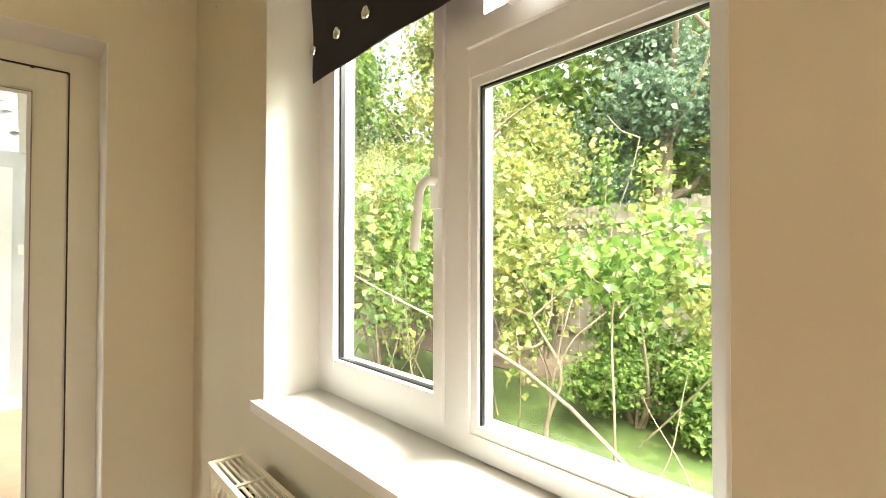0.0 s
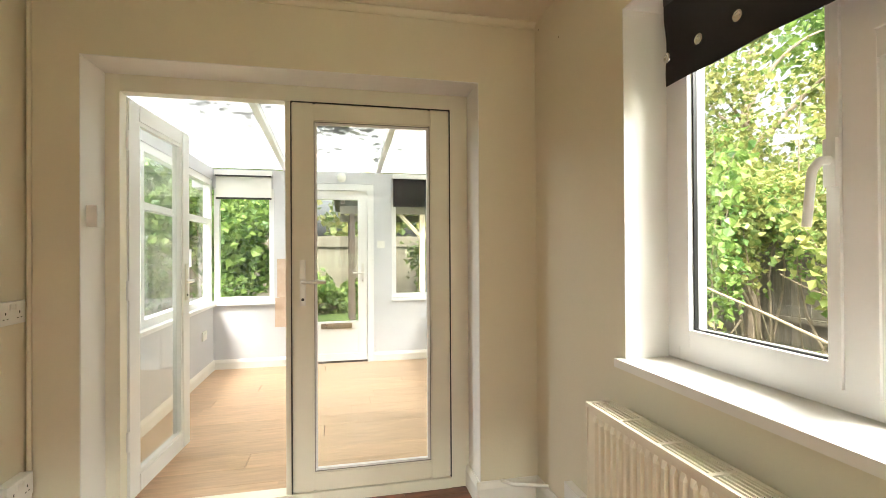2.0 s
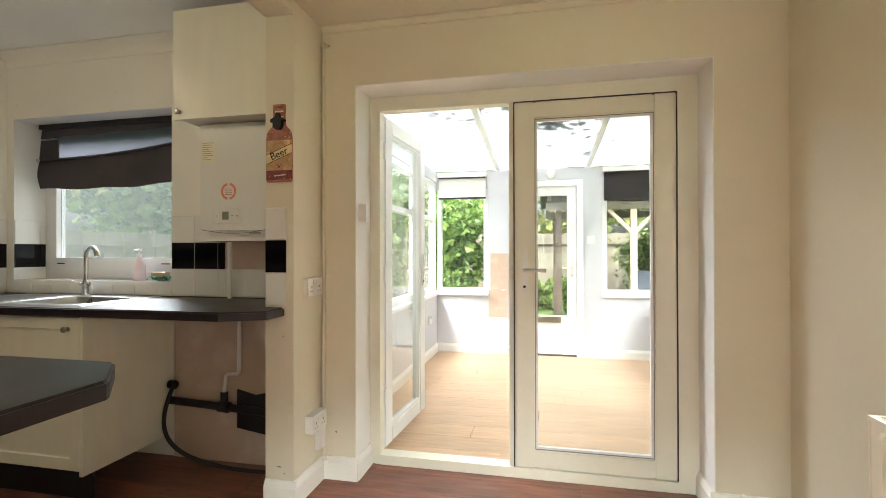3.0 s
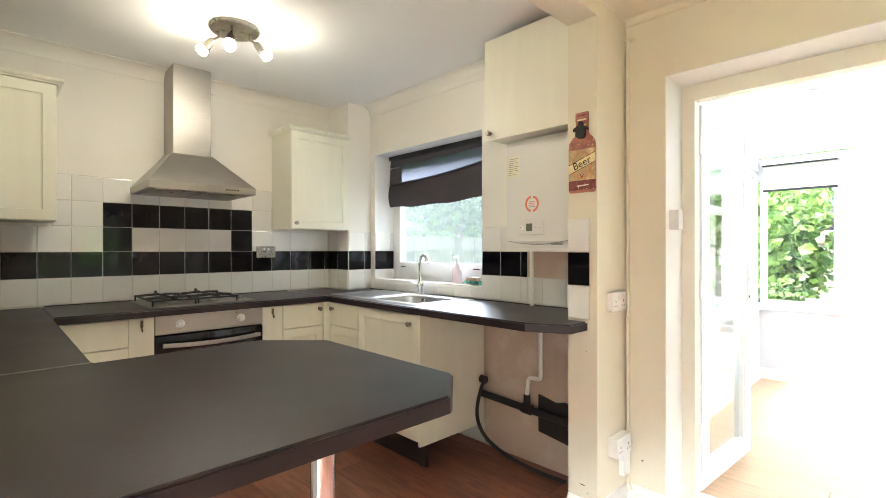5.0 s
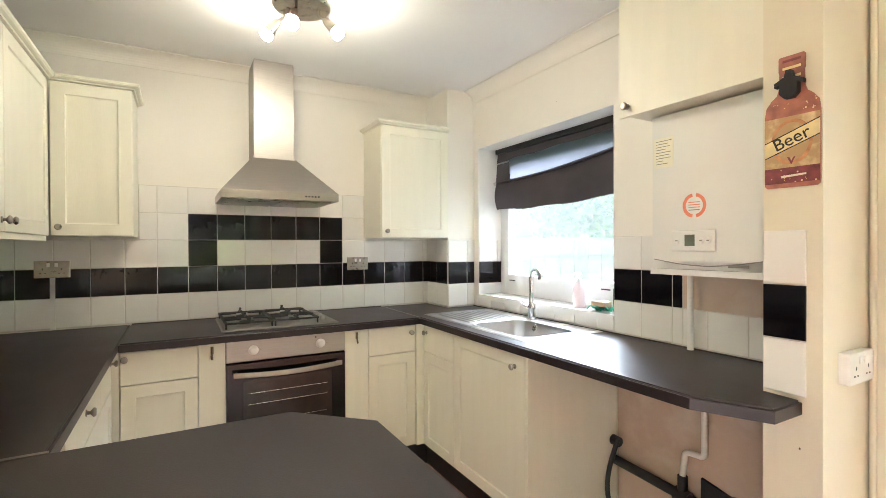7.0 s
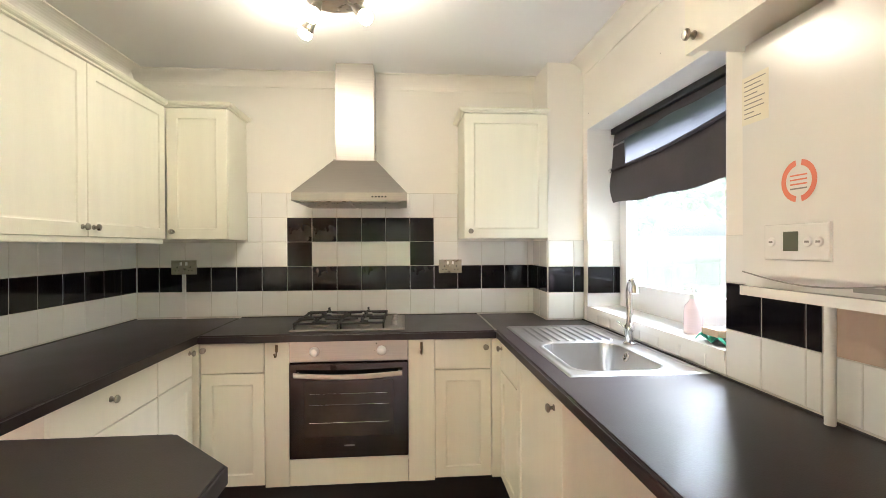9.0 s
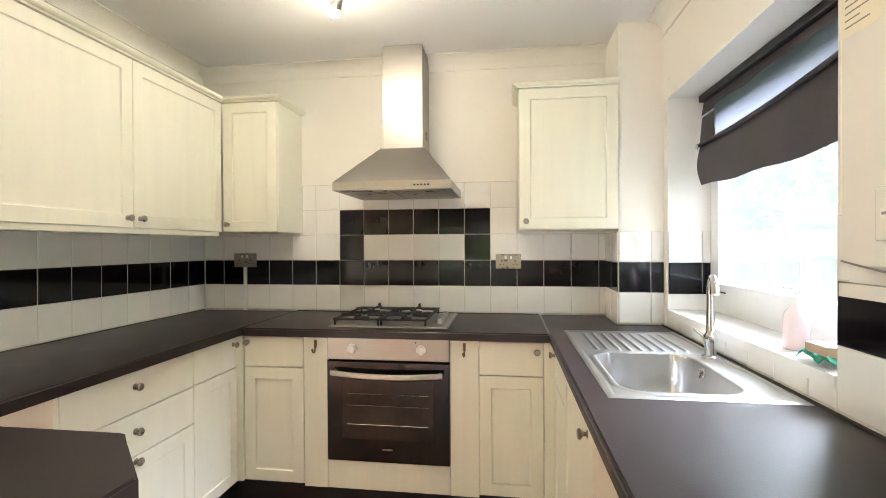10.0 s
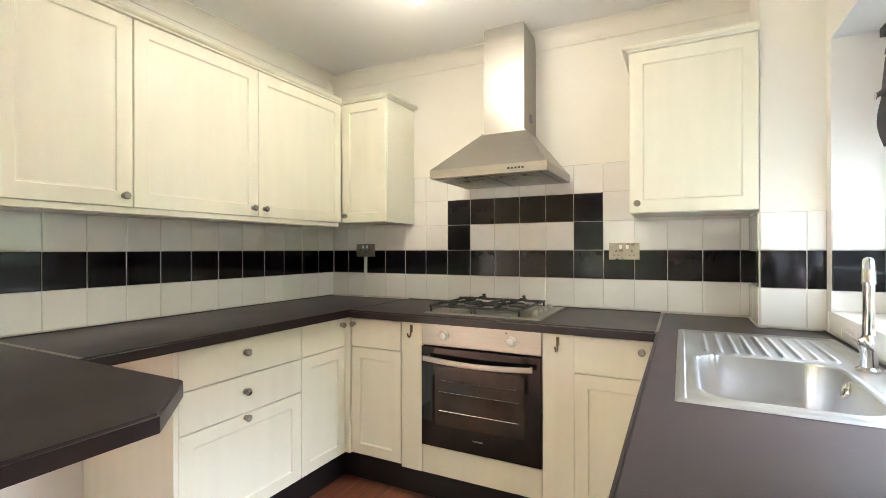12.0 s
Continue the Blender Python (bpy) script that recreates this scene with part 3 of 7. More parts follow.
# garden doors: one shut leaf, one standing open into the conservatory
fd = tagged(new("door_1"), "white double garden doors, one leaf standing open", "door", kind="structure")
y0, y1 = FDOOR, FDOOR + 0.07
bar("door_frame", fd, FD0, FD0 + 0.062, y0, y1, 0.0, FDZ, M_UPVC_CREAM)
bar("door_frame", fd, FD1 - 0.098, FD1, y0, y1, 0.0, FDZ, M_UPVC_CREAM)
bar("door_frame", fd, FD0 + 0.062, FD1 - 0.098, y0 + 0.001, y1, FDZ - 0.080, FDZ, M_UPVC_CREAM)
bar("threshold", fd, FD0 + 0.062, FD1 - 0.098, y0 - 0.004, y1 + 0.01, 0.0, 0.052, M_UPVC_CREAM)


def leaf(parent, name, m, width, z0, z1, handed):
    """A glazed leaf hung at its own origin along +x, its inner face towards -y."""
    s = 0.105
    obs = []
    for b, nm in (((0, s, 0, 0.06, z0, z1), "stile"), ((width - s, width, 0, 0.06, z0, z1), "stile"), ((s, width - s, 0.001, 0.059, z0, z0 + 0.095), "rail"), ((s, width - s, 0.001, 0.059, z1 - 0.09, z1), "rail")):
        bm = boxes(b)
        bmesh.ops.bevel(bm, geom=bm.edges[:], offset=0.006, segments=2, affect='EDGES')
        bm.transform(m)
        obs.append(part(nm, bm, M_UPVC_CREAM if handed else M_UPVC, parent))
    g = boxes((s - 0.005, width - s + 0.005, 0.027, 0.033, z0 + 0.09, z1 - 0.085))
    g.transform(m)
    gp = part("pane", g, M_CLEAR, parent, "clear glass pane")
    gp.visible_shadow = False
    for b in ((s, s + 0.014, 0.006, 0.026, z0 + 0.095, z1 - 0.09), (width - s - 0.014, width - s, 0.006, 0.026, z0 + 0.095, z1 - 0.09), (s + 0.014, width - s - 0.014, 0.006, 0.026, z0 + 0.095, z0 + 0.109), (s + 0.014, width - s - 0.014, 0.006, 0.026, z1 - 0.104, z1 - 0.09)):
        bm = boxes(b)
        bm.transform(m)
        part("glazing_bead", bm, M_UPVC, parent)


shut = Matrix.Translation((-0.957, FDOOR + 0.002, 0))
leaf(fd, "leaf", shut, 0.784, 0.055, 1.948, True)
bar("meeting_strip", fd, -0.985, -0.957, FDOOR + 0.004, FDOOR + 0.05, 0.056, 1.947, M_UPVC_CREAM)
lever(fd, (-0.905, FDOOR, 1.075), (0, -1, 0), (1, 0, 0))
opened = Matrix.Translation((FD0 + 0.068, FDOOR + 0.075, 0)) @ pose(0, 0, 0, 0, 0, 86)
leaf(fd, "leaf_open", opened, 0.72, 0.055, 1.948, False)
op = opened @ Vector((0.66, 0.0, 1.05))
lever(fd, op, (math.sin(radians(86)), -math.cos(radians(86)), 0), (-math.cos(radians(86)), -math.sin(radians(86)), 0))
for z in (0.3, 1.0, 1.7):
    part("hinge", lathe([(0, 0), (0.011, 0), (0.011, 0.09), (0, 0.09)], Matrix.Translation((FD0 + 0.062, FDOOR + 0.072, z)), 12), M_UPVC, fd, "white door hinge", smooth=True)

# black strips draw the gasket and the shadow line round the shut leaf
for b in ((-0.1745, -0.1700, 0.055, 1.950), (-0.9605, -0.9555, 0.055, 1.950), (-0.956, -0.174, 1.9475, 1.9515)):
    bar("weather_seal", fd, b[0], b[1], FDOOR - 0.0015, FDOOR + 0.02, b[2], b[3], M_BLACKPLASTIC, 0.0005)
for b in ((-0.853, -0.849, 0.150, 1.858), (-0.281, -0.277, 0.150, 1.858), (-0.849, -0.281, 0.150, 0.154), (-0.849, -0.281, 1.854, 1.858)):
    bar("glazing_seal", fd, b[0] + 0.001, b[1] + 0.001, FDOOR + 0.006, FDOOR + 0.026, b[2], b[3], M_GREYTXT, 0.0005)

# Conservatory
CX0, CX1, EAVE = -2.035, 0.425, 2.10
DW = 0.70
D0, D1 = -1.19, -0.372   # end door frame
structure("wall_conservatory_end", boxes((CX0 - 0.2, D0, FAR, FAR + 0.2, 0, DW), (D1, CX1 + 0.2, FAR, FAR + 0.2, 0, DW), (-1.43, D0, FAR, FAR + 0.2, DW, EAVE), (D1, -0.17, FAR, FAR + 0.2, DW, EAVE), (D0, D1, FAR, FAR + 0.2, 1.975, EAVE),
                                         (CX0 - 0.2, -1.43, FAR, FAR + 0.2, 1.90, EAVE), (-0.17, CX1 + 0.2, FAR, FAR + 0.2, 1.90, EAVE)), M_GREY, "pale grey conservatory end wall", "wall")
structure("wall_conservatory_side", boxes((CX0 - 0.2, CX0, 2.60, FAR, 0, DW), (CX0 - 0.2, CX0, 2.60, FAR, 1.98, EAVE), (CX0 - 0.2, CX0, 2.60, 2.75, DW, 1.98)), M_GREY, "pale grey low conservatory wall", "wall")
structure("wall_conservatory_right", boxes((CX1, CX1 + 0.2, 2.60, FAR, 0, DW), (CX1, CX1 + 0.2, 2.60, FAR, 1.98, EAVE), (CX1, CX1 + 0.2, 2.60, 2.75, DW, 1.98)), M_GREY, "pale grey low conservatory wall", "wall")
structure("bare_plaster_patch", prism([(-1.425, 0), (-1.20, 0), (-1.20, 0.32), (-1.26, 0.30), (-1.30, 0.33), (-1.42, 0.31)], 0, 0.004), M_PLASTER, "bare patch of stripped plaster beside the door", "plaster")
bpy.data.objects["bare_plaster_patch"].matrix_world = Matrix(((1, 0, 0, 0), (0, 0, -1, FAR), (0, 1, 0, 0.42), (0, 0, 0, 1)))
structure("bare_plaster_strip", boxes((-1.40, -1.20, FAR - 0.004, FAR, 0.74, 1.15)), M_PLASTER, "bare stripped plaster beside the window", "plaster")


def simple_window(name, x0, x1, z0, z1, y, label):
    w = tagged(new(name), label, "window", kind="structure")
    for b in ((x0, x0 + 0.05, y, y + 0.07, z0, z1), (x1 - 0.05, x1, y, y + 0.07, z0, z1), (x0 + 0.05, x1 - 0.05, y + 0.001, y + 0.07, z0, z0 + 0.05), (x0 + 0.05, x1 - 0.05, y + 0.001, y + 0.07, z1 - 0.05, z1)):
        bar("window_frame", w, *b)
    pane(w, x0 + 0.05, x1 - 0.05, y + 0.03, y + 0.036, z0 + 0.05, z1 - 0.05)
    bar("window_sill", w, x0 - 0.01, x1 + 0.01, y - 0.055, y + 0.0, z0 - 0.03, z0, r=0.006)
    return w


simple_window("window_3", CX0 + 0.005, -1.43, DW, 1.90, FAR + 0.01, "white conservatory end window with rolled blind")
simple_window("window_4", -0.17, CX1 - 0.005, DW, 1.90, FAR + 0.01, "white conservatory end window with black blind")
for nm, x, s in (("window_5", CX0 - 0.08, 1), ("window_6", CX1 + 0.01, -1)):
    w = tagged(new(nm), "row of white framed conservatory side windows", "window", kind="structure")
    ys = [2.75, 3.63, 4.51, FAR]
    for y in ys[:-1]:
        bar("mullion", w, x, x + 0.07, y, y + 0.06, DW, 1.98)
    bar("mullion", w, x, x + 0.07, FAR - 0.06, FAR, DW, 1.98)
    for a, b in zip(ys, ys[1:]):
        e = b if b < FAR else b - 0.06
        bar("window_frame", w, x + 0.001, x + 0.07, a + 0.06, e, DW, DW + 0.06)
        bar("window_frame", w, x + 0.001, x + 0.07, a + 0.06, e, 1.92, 1.98)
        bar("transom", w, x + 0.001, x + 0.07, a + 0.06, e, 1.52, 1.57)
        pane(w, x + 0.03, x + 0.036, a + 0.06, e, DW + 0.06, 1.52)
        pane(w, x + 0.03, x + 0.036, a + 0.06, e, 1.57, 1.92)
    bar("window_sill", w, CX0 if s > 0 else CX1 - 0.04, CX0 + 0.04 if s > 0 else CX1, 2.75, FAR - 0.06, DW - 0.03, DW)
    bar("window_handle", w, CX0 - 0.01 if s > 0 else CX1 - 0.03, CX0 + 0.03 if s > 0 else CX1 + 0.01, 4.55, 4.58, 1.1, 1.25, r=0.004)
cd = tagged(new("door_2"), "white part-glazed conservatory back door, shut", "door", kind="structure")
yd = FAR + 0.01
for b in ((D0, D0 + 0.07, yd - 0.03, yd + 0.07, 0, 1.97), (D1 - 0.07, D1, yd - 0.03, yd + 0.07, 0, 1.97), (D0 + 0.07, D1 - 0.07, yd - 0.029, yd + 0.07, 1.90, 1.97)):
    bar("door_frame", cd, *b)
a, b = D0 + 0.072, D1 - 0.072
for q in ((a, a + 0.10, yd, yd + 0.06, 0.02, 1.898), (b - 0.10, b, yd, yd + 0.06, 0.02, 1.898), (a + 0.10, b - 0.10, yd + 0.001, yd + 0.06, 1.80, 1.898), (a + 0.10, b - 0.10, yd + 0.001, yd + 0.06, 0.37, 0.45), (a + 0.10, b - 0.10, yd + 0.001, yd + 0.06, 0.02, 0.10)):
    bar("stile", cd, *q)
bar("door_panel", cd, a + 0.10, b - 0.10, yd + 0.012, yd + 0.05, 0.10, 0.37, r=0.01)
bar("letter_plate", cd, a + 0.17, b - 0.17, yd - 0.008, yd + 0.004, 0.375, 0.435, M_NICKEL, 0.004, "brass letter plate")
pane(cd, a + 0.10, b - 0.10, yd + 0.03, yd + 0.036, 0.45, 1.80)
lever(cd, (b - 0.05, yd, 0.99), (0, -1, 0), (-1, 0, 0))
skirting((CX0, FAR), (D0, FAR), (0, -1), "baseboard_conservatory_end", 0.10)
skirting((D1, FAR), (CX1, FAR), (0, -1), "baseboard_conservatory_end", 0.10)
skirting((CX0, 2.60), (CX0, FAR), (1, 0), "baseboard_conservatory_side", 0.10)
skirting((CX1, 2.60), (CX1, FAR), (-1, 0), "baseboard_conservatory_side", 0.10)
# lean-to roof
RZ0, RZ1 = EAVE + 0.01, 2.31
roof = tagged(new("roof_conservatory"), "lean-to conservatory roof of opal sheets on white bars", "roof", kind="structure")


def slope(y):
    return RZ1 + (RZ0 - RZ1) * (y - 2.60) / (FAR + 0.2 - 2.60)


def sloped(x0, x1, h0, h1):
    bm = bmesh.new()
    vs = [bm.verts.new((x, y, slope(y) + h)) for y in (2.60, FAR + 0.25) for x, h in ((x0, h0), (x1, h0), (x1, h1), (x0, h1))]
    for f in ((0, 1, 2, 3), (7, 6, 5, 4), (0, 4, 5, 1), (1, 5, 6, 2), (2, 6, 7, 3), (3, 7, 4, 0)):
        bm.faces.new([vs[i] for i in f])
    return bm


xs = [CX0 - 0.2, -1.32, -0.31, CX1 + 0.2]
for x in xs:
    part("rafter", sloped(x - 0.025, x + 0.025, 0.0, 0.07), M_UPVC, roof, bevel=0.005)
for x0, x1 in zip(xs, xs[1:]):
    ob = part("roof_sheet", sloped(x0 + 0.026, x1 - 0.026, 0.045, 0.055), M_ROOF, roof, "opal plastic roof sheet")
part("wall_plate", boxes((CX0 - 0.2, CX1 + 0.2, 2.601, 2.64, 2.20, 2.30)), M_UPVC, roof, bevel=0.005)
for nm, x0, x1, z0, z1, rolled in (("roller_blind", -2.01, -1.44, 1.80, 2.08, True), ("black_blind", -0.165, 0.40, 1.745, 2.09, False)):
    bl = thing(nm, ((x0 + x1) / 2, FAR - 0.03, z1), "white roller blind with a dark bottom bar, mostly wound up" if rolled else "black fabric roller blind drawn a third down", "blind")
    part("cassette", boxes((x0, x1, FAR - 0.07, FAR - 0.002, z1 - 0.05, z1)), M_PLASTIC, bl, bevel=0.01)
    part("fabric", boxes((x0 + 0.01, x1 - 0.01, FAR - 0.032, FAR - 0.028, z0, z1 - 0.05)), M_PLASTIC if rolled else M_BLIND, bl)
    part("bottom_bar", boxes((x0 + 0.01, x1 - 0.01, FAR - 0.036, FAR - 0.024, z0 - 0.02, z0)), M_BLACKPLASTIC, bl, bevel=0.004)
    if rolled:
        # black strip modelled in place of the shadow under the cassette
        part("shadow_bar", boxes((x0 + 0.01, x1 - 0.01, FAR - 0.072, FAR - 0.03, z1 - 0.062, z1 - 0.051)), M_BLACKPLASTIC, bl, bevel=0.003)
sw = thing("light_switch", (-0.29, FAR - 0.01, 1.30), "white plastic light switch on the grey wall", "light switch")
part("plate", boxes((-0.335, -0.25, FAR - 0.010, FAR - 0.0005, 1.26, 1.345)), M_PLASTIC, sw, bevel=0.003)
part("rocker", boxes((-0.300, -0.285, FAR - 0.014, FAR - 0.010, 1.285, 1.32)), M_PLASTIC, sw, bevel=0.002)
sw = thing("wall_socket", (CX0, 5.05, 0.42), "white plastic socket on the low wall", "socket")
part("plate", boxes((CX0 + 0.0005, CX0 + 0.012, 4.98, 5.12, 0.37, 0.455)), M_PLASTIC, sw, bevel=0.003)
for y in (5.02, 5.08):
    part("switch", boxes((CX0 + 0.012, CX0 + 0.016, y - 0.008, y + 0.008, 0.425, 0.445)), M_PLASTIC, sw)
al = thing("wall_sensor", (-0.72, FAR - 0.01, 2.04), "small white round sensor over the back door", "sensor")
part("body", lathe([(0, 0), (0.05, 0), (0.05, 0.02), (0.03, 0.035), (0, 0.038)], Matrix.Translation((-0.72, FAR - 0.001, 2.04)) @ pose(0, 0, 0, 90, 0, 0), 20), M_PLASTIC, al, smooth=True)

# Kitchen: worktops
M_AGED = material("aged_brass", (0.17, 0.13, 0.08), 0.38, 1.0, vary=0.25, scale=60)
CT, CB = 0.915, 0.876
HF, LF, RF = -3.832, 0.280, 1.760          # front edges of the three runs
HFACE, LFACE, RFACE = -3.870, 0.240, 1.798  # carcass faces behind the fronts


def worktop(name, pts, label, z0=CB):
    bm = prism(pts, z0, CT)
    es = [e for e in bm.edges if abs(e.verts[0].co.z - e.verts[1].co.z) < 1e-6 and e.verts[0].co.z > CT - 0.001]
    bmesh.ops.bevel(bm, geom=es, offset=0.007, segments=3, affect='EDGES')
    return tagged(finish(name, bm, M_WORKTOP), label, "worktop")


PEN_X0, PEN_X1, PEN_Y = -2.602, -1.668, 0.940
worktop("worktop", [(-4.429, -0.321), (PEN_X0 - 0.004, -0.321), (PEN_X0 - 0.004, LF), (HF - 0.002, LF), (-4.429, LF)], "dark brown laminate worktop under the wall cupboards")
worktop("worktop", [(-4.429, LF + 0.003), (HF, LF + 0.003), (HF, RF - 0.003), (-4.429, RF - 0.003)], "dark brown laminate worktop with the gas hob")
SX0, SX1, SY0, SY1 = -3.922, -2.957, 1.830, 2.318     # sink outline
BX0, BX1, BY0, BY1 = -3.472, -3.017, 1.882, 2.205      # sink bowl


def counter_right():
    x0, x1, x2 = BX0 - 0.02, BX1 + 0.02, -1.984
    yb = 2.329
    bm = boxes((COL_X + 0.003, x0, RF + 0.001, yb, CB, CT), (x0, x1, RF + 0.001, BY0 - 0.02, CB, CT), (x0, x1, BY1 + 0.02, yb, CB, CT), (-4.429, COL_X + 0.003, RF + 0.001, COL_Y - 0.010, CB, CT))
    pts = [(x1, RF + 0.001), (-2.160, RF + 0.001), (x2, 1.845), (x2, PIER_Y - 0.002), (PIER0 - 0.002, PIER_Y - 0.002), (PIER0 - 0.002, yb), (x1, yb)]
    lo = [bm.verts.new((x, y, CB)) for x, y in pts]
    hi = [bm.verts.new((x, y, CT)) for x, y in pts]
    bm.faces.new(lo[::-1])
    bm.faces.new(hi)
    for i in range(len(pts)):
        bm.faces.new((lo[i], lo[(i + 1) % len(pts)], hi[(i + 1) % len(pts)], hi[i]))
    bmesh.ops.remove_doubles(bm, verts=bm.verts[:], dist=0.0005)
    es = [e for e in bm.edges if all(v.co.z > CT - 0.001 and (v.co.y < RF + 0.01 or v.co.x > -2.17 and v.co.y < 1.995) for v in e.verts)]
    bmesh.ops.bevel(bm, geom=es, offset=0.007, segments=3, affect='EDGES')
    return tagged(finish("worktop", bm, M_WORKTOP), "dark brown laminate worktop with the sink and a clipped corner", "worktop")


counter_right()
pen = thing("breakfast_bar", (-2.0, 0.2, 0), "dark brown laminate breakfast bar on a chrome leg", "breakfast bar")
bm = prism([(PEN_X0, -0.321), (PEN_X1, -0.321), (PEN_X1, 0.800), (PEN_X1 - 0.010, 0.816), (-1.790, PEN_Y - 0.008), (-1.806, PEN_Y), (-2.430, PEN_Y), (PEN_X0 + 0.010, 0.768), (PEN_X0, 0.754)], CB, CT)
es = [e for e in bm.edges if all(v.co.z > CT - 0.001 for v in e.verts)]
bmesh.ops.bevel(bm, geom=es, offset=0.006, segments=3, affect='EDGES')
part("tabletop", bm, M_WORKTOP, pen)
part("leg", lathe([(0, 0), (0.045, 0), (0.045, 0.006), (0.030, 0.012), (0.030, CB - 0.008), (0.05, CB - 0.006), (0.05, CB)], Matrix.Translation((-1.95, 0.645, 0)), 24), M_CHROME, pen, "tubular chrome leg", smooth=True)
# dark strip drawn in for the gap where each worktop meets the wall
M_GAPLINE = material("dark_gap_line", (0.05, 0.045, 0.04), 0.6, vary=0.4, scale=20)
for nm, b in (("worktop", (-4.42, PEN_X0 - 0.01, -0.3225, -0.3165, CT - 0.001, CT + 0.005)), ("worktop.001", (-4.4305, -4.4245, LF + 0.01, RF - 0.01, CT - 0.001, CT + 0.005)), ("worktop.002", (COL_X + 0.008, PIER0 - 0.01, 2.3245, 2.3305, CT - 0.001, CT + 0.005))):
    part("sealant", boxes(b), M_GAPLINE, bpy.data.objects[nm], "dark strip drawn for the gap along the wall", bevel=0.002)
tagged(finish("joint_strip", boxes((PEN_X0 - 0.009, PEN_X0 + 0.004, -0.321, LF, CT - 0.001, CT + 0.0012)), M_NICKEL), "thin metal joint strip between worktops", "trim")
tagged(finish("joint_strip", boxes((-4.42, HF - 0.004, RF - 0.007, RF + 0.004, CT - 0.001, CT + 0.0012)), M_NICKEL), "thin metal joint strip between worktops", "trim")
tagged(finish("joint_strip", boxes((-4.42, HF - 0.004, LF - 0.002, LF + 0.005, CT - 0.001, CT + 0.0008)), M_BLACKPLASTIC), "thin dark joint between worktops", "trim")

# Base units
ZB, ZD = 0.160, 0.722      # bottom of the fronts, top of the doors under a drawer


def base_unit(name, face, u0, u1, back, label, drawers, door, knobs, group="base units", top=CB - 0.001):
    plane = {"+x": HFACE, "+y": LFACE, "-y": RFACE}[face]
    fm = facing(face, plane)
    depth = abs(plane - back)
    c = fm((u0 + u1) / 2, 0, -depth / 2)
    th = thing(name, (c[0], c[1], ZB), label, "cabinet", group)
    part("body", fbox(fm, u0 + 0.001, u1 - 0.001, ZB, top, -depth, -0.001), M_CARCASS, th)
    k = iter(knobs)
    for z0, z1 in drawers:
        drawer_front(th, face, plane, u0, u1, z0, z1, next(k))
    if door:
        panel_door("door", th, face, plane, u0, u1, door[0], door[1], next(k))
    return th


base_unit("drawer_unit", "+y", -3.513, -2.914, LEFT, "cream drawer unit with three drawers and nickel knobs", [(0.722, 0.872), (0.566, 0.721)], (ZB, 0.565), [(-3.200, 0.815), (-3.200, 0.655), (-3.200, 0.548)])
base_unit("base_cabinet", "+y", -3.832, -3.514, LEFT, "narrow cream corner cabinet with a drawer over a door", [(0.723, 0.872)], (ZB, 0.722), [(-3.80, 0.838), None])
base_unit("base_cabinet", "+x", 0.286, 0.594, HOB, "cream cabinet with a drawer over a panelled door", [(0.723, 0.872)], (ZB, 0.722), [(0.305, 0.842), None])
base_unit("base_cabinet", "+x", 1.442, 1.735, HOB, "cream cabinet with a drawer over a panelled door", [(0.716, 0.872)], (ZB, 0.715), [(1.705, 0.83), None])
base_unit("base_cabinet", "-y", -3.832, -3.482, 2.32, "narrow cream cabinet beside the sink unit", [(0.716, 0.872)], (ZB, 0.715), [(-3.79, 0.83), None])
sk = base_unit("sink_cabinet", "-y", -3.481, -2.898, 2.32, "cream sink cabinet with one panelled door and a plain end panel", [], (ZB, 0.872), [(-2.965, 0.816)], top=CT - 0.165)
part("end_panel", boxes((-2.897, -2.879, RFACE - 0.02, 2.32, ZB - 0.02, CB - 0.001)), M_CREAM, sk, bevel=0.002)
part("leg", lathe([(0, 0), (0.022, 0), (0.022, 0.008), (0.014, 0.012), (0.014, ZB - 0.02), (0, ZB - 0.02)], Matrix.Translation((-2.95, 1.86, 0)), 14), M_BLACKPLASTIC, sk, "black plastic cabinet leg", smooth=True)
for y0, y1 in ((0.595, 0.711), (1.309, 1.441)):
    fp = thing("filler_panel", (HFACE, (y0 + y1) / 2, ZB), "narrow plain cream filler panel beside the oven, with a hook", "panel", "filler panels")
    part("board", boxes((HFACE - 0.02, HFACE + 0.014, y0, y1, ZB - 0.012, 0.872)), M_CREAM, fp, bevel=0.002)
    yc = (y0 + y1) / 2
    part("hook", tube(bend([(HFACE + 0.018, yc, 0.850), (HFACE + 0.021, yc, 0.818), (HFACE + 0.030, yc, 0.800), (HFACE + 0.044, yc - 0.003, 0.806), (HFACE + 0.044, yc - 0.005, 0.822)], 0.010), 0.0038, 8), M_AGED, fp, "small aged metal hook", smooth=True)
    part("hook_plate", boxes((HFACE + 0.014, HFACE + 0.019, yc - 0.0065, yc + 0.0065, 0.824, 0.860)), M_AGED, fp, bevel=0.002)
structure("corner_post", boxes((HFACE - 0.02, HFACE + 0.032, LFACE + 0.0, LFACE + 0.044, ZB, 0.872)), M_CREAM, "narrow cream corner post of the base units", "panel")
structure("corner_post", boxes((HFACE - 0.02, HFACE + 0.032, 1.736, RFACE, ZB, 0.872)), M_CREAM, "narrow cream corner post of the base units", "panel")
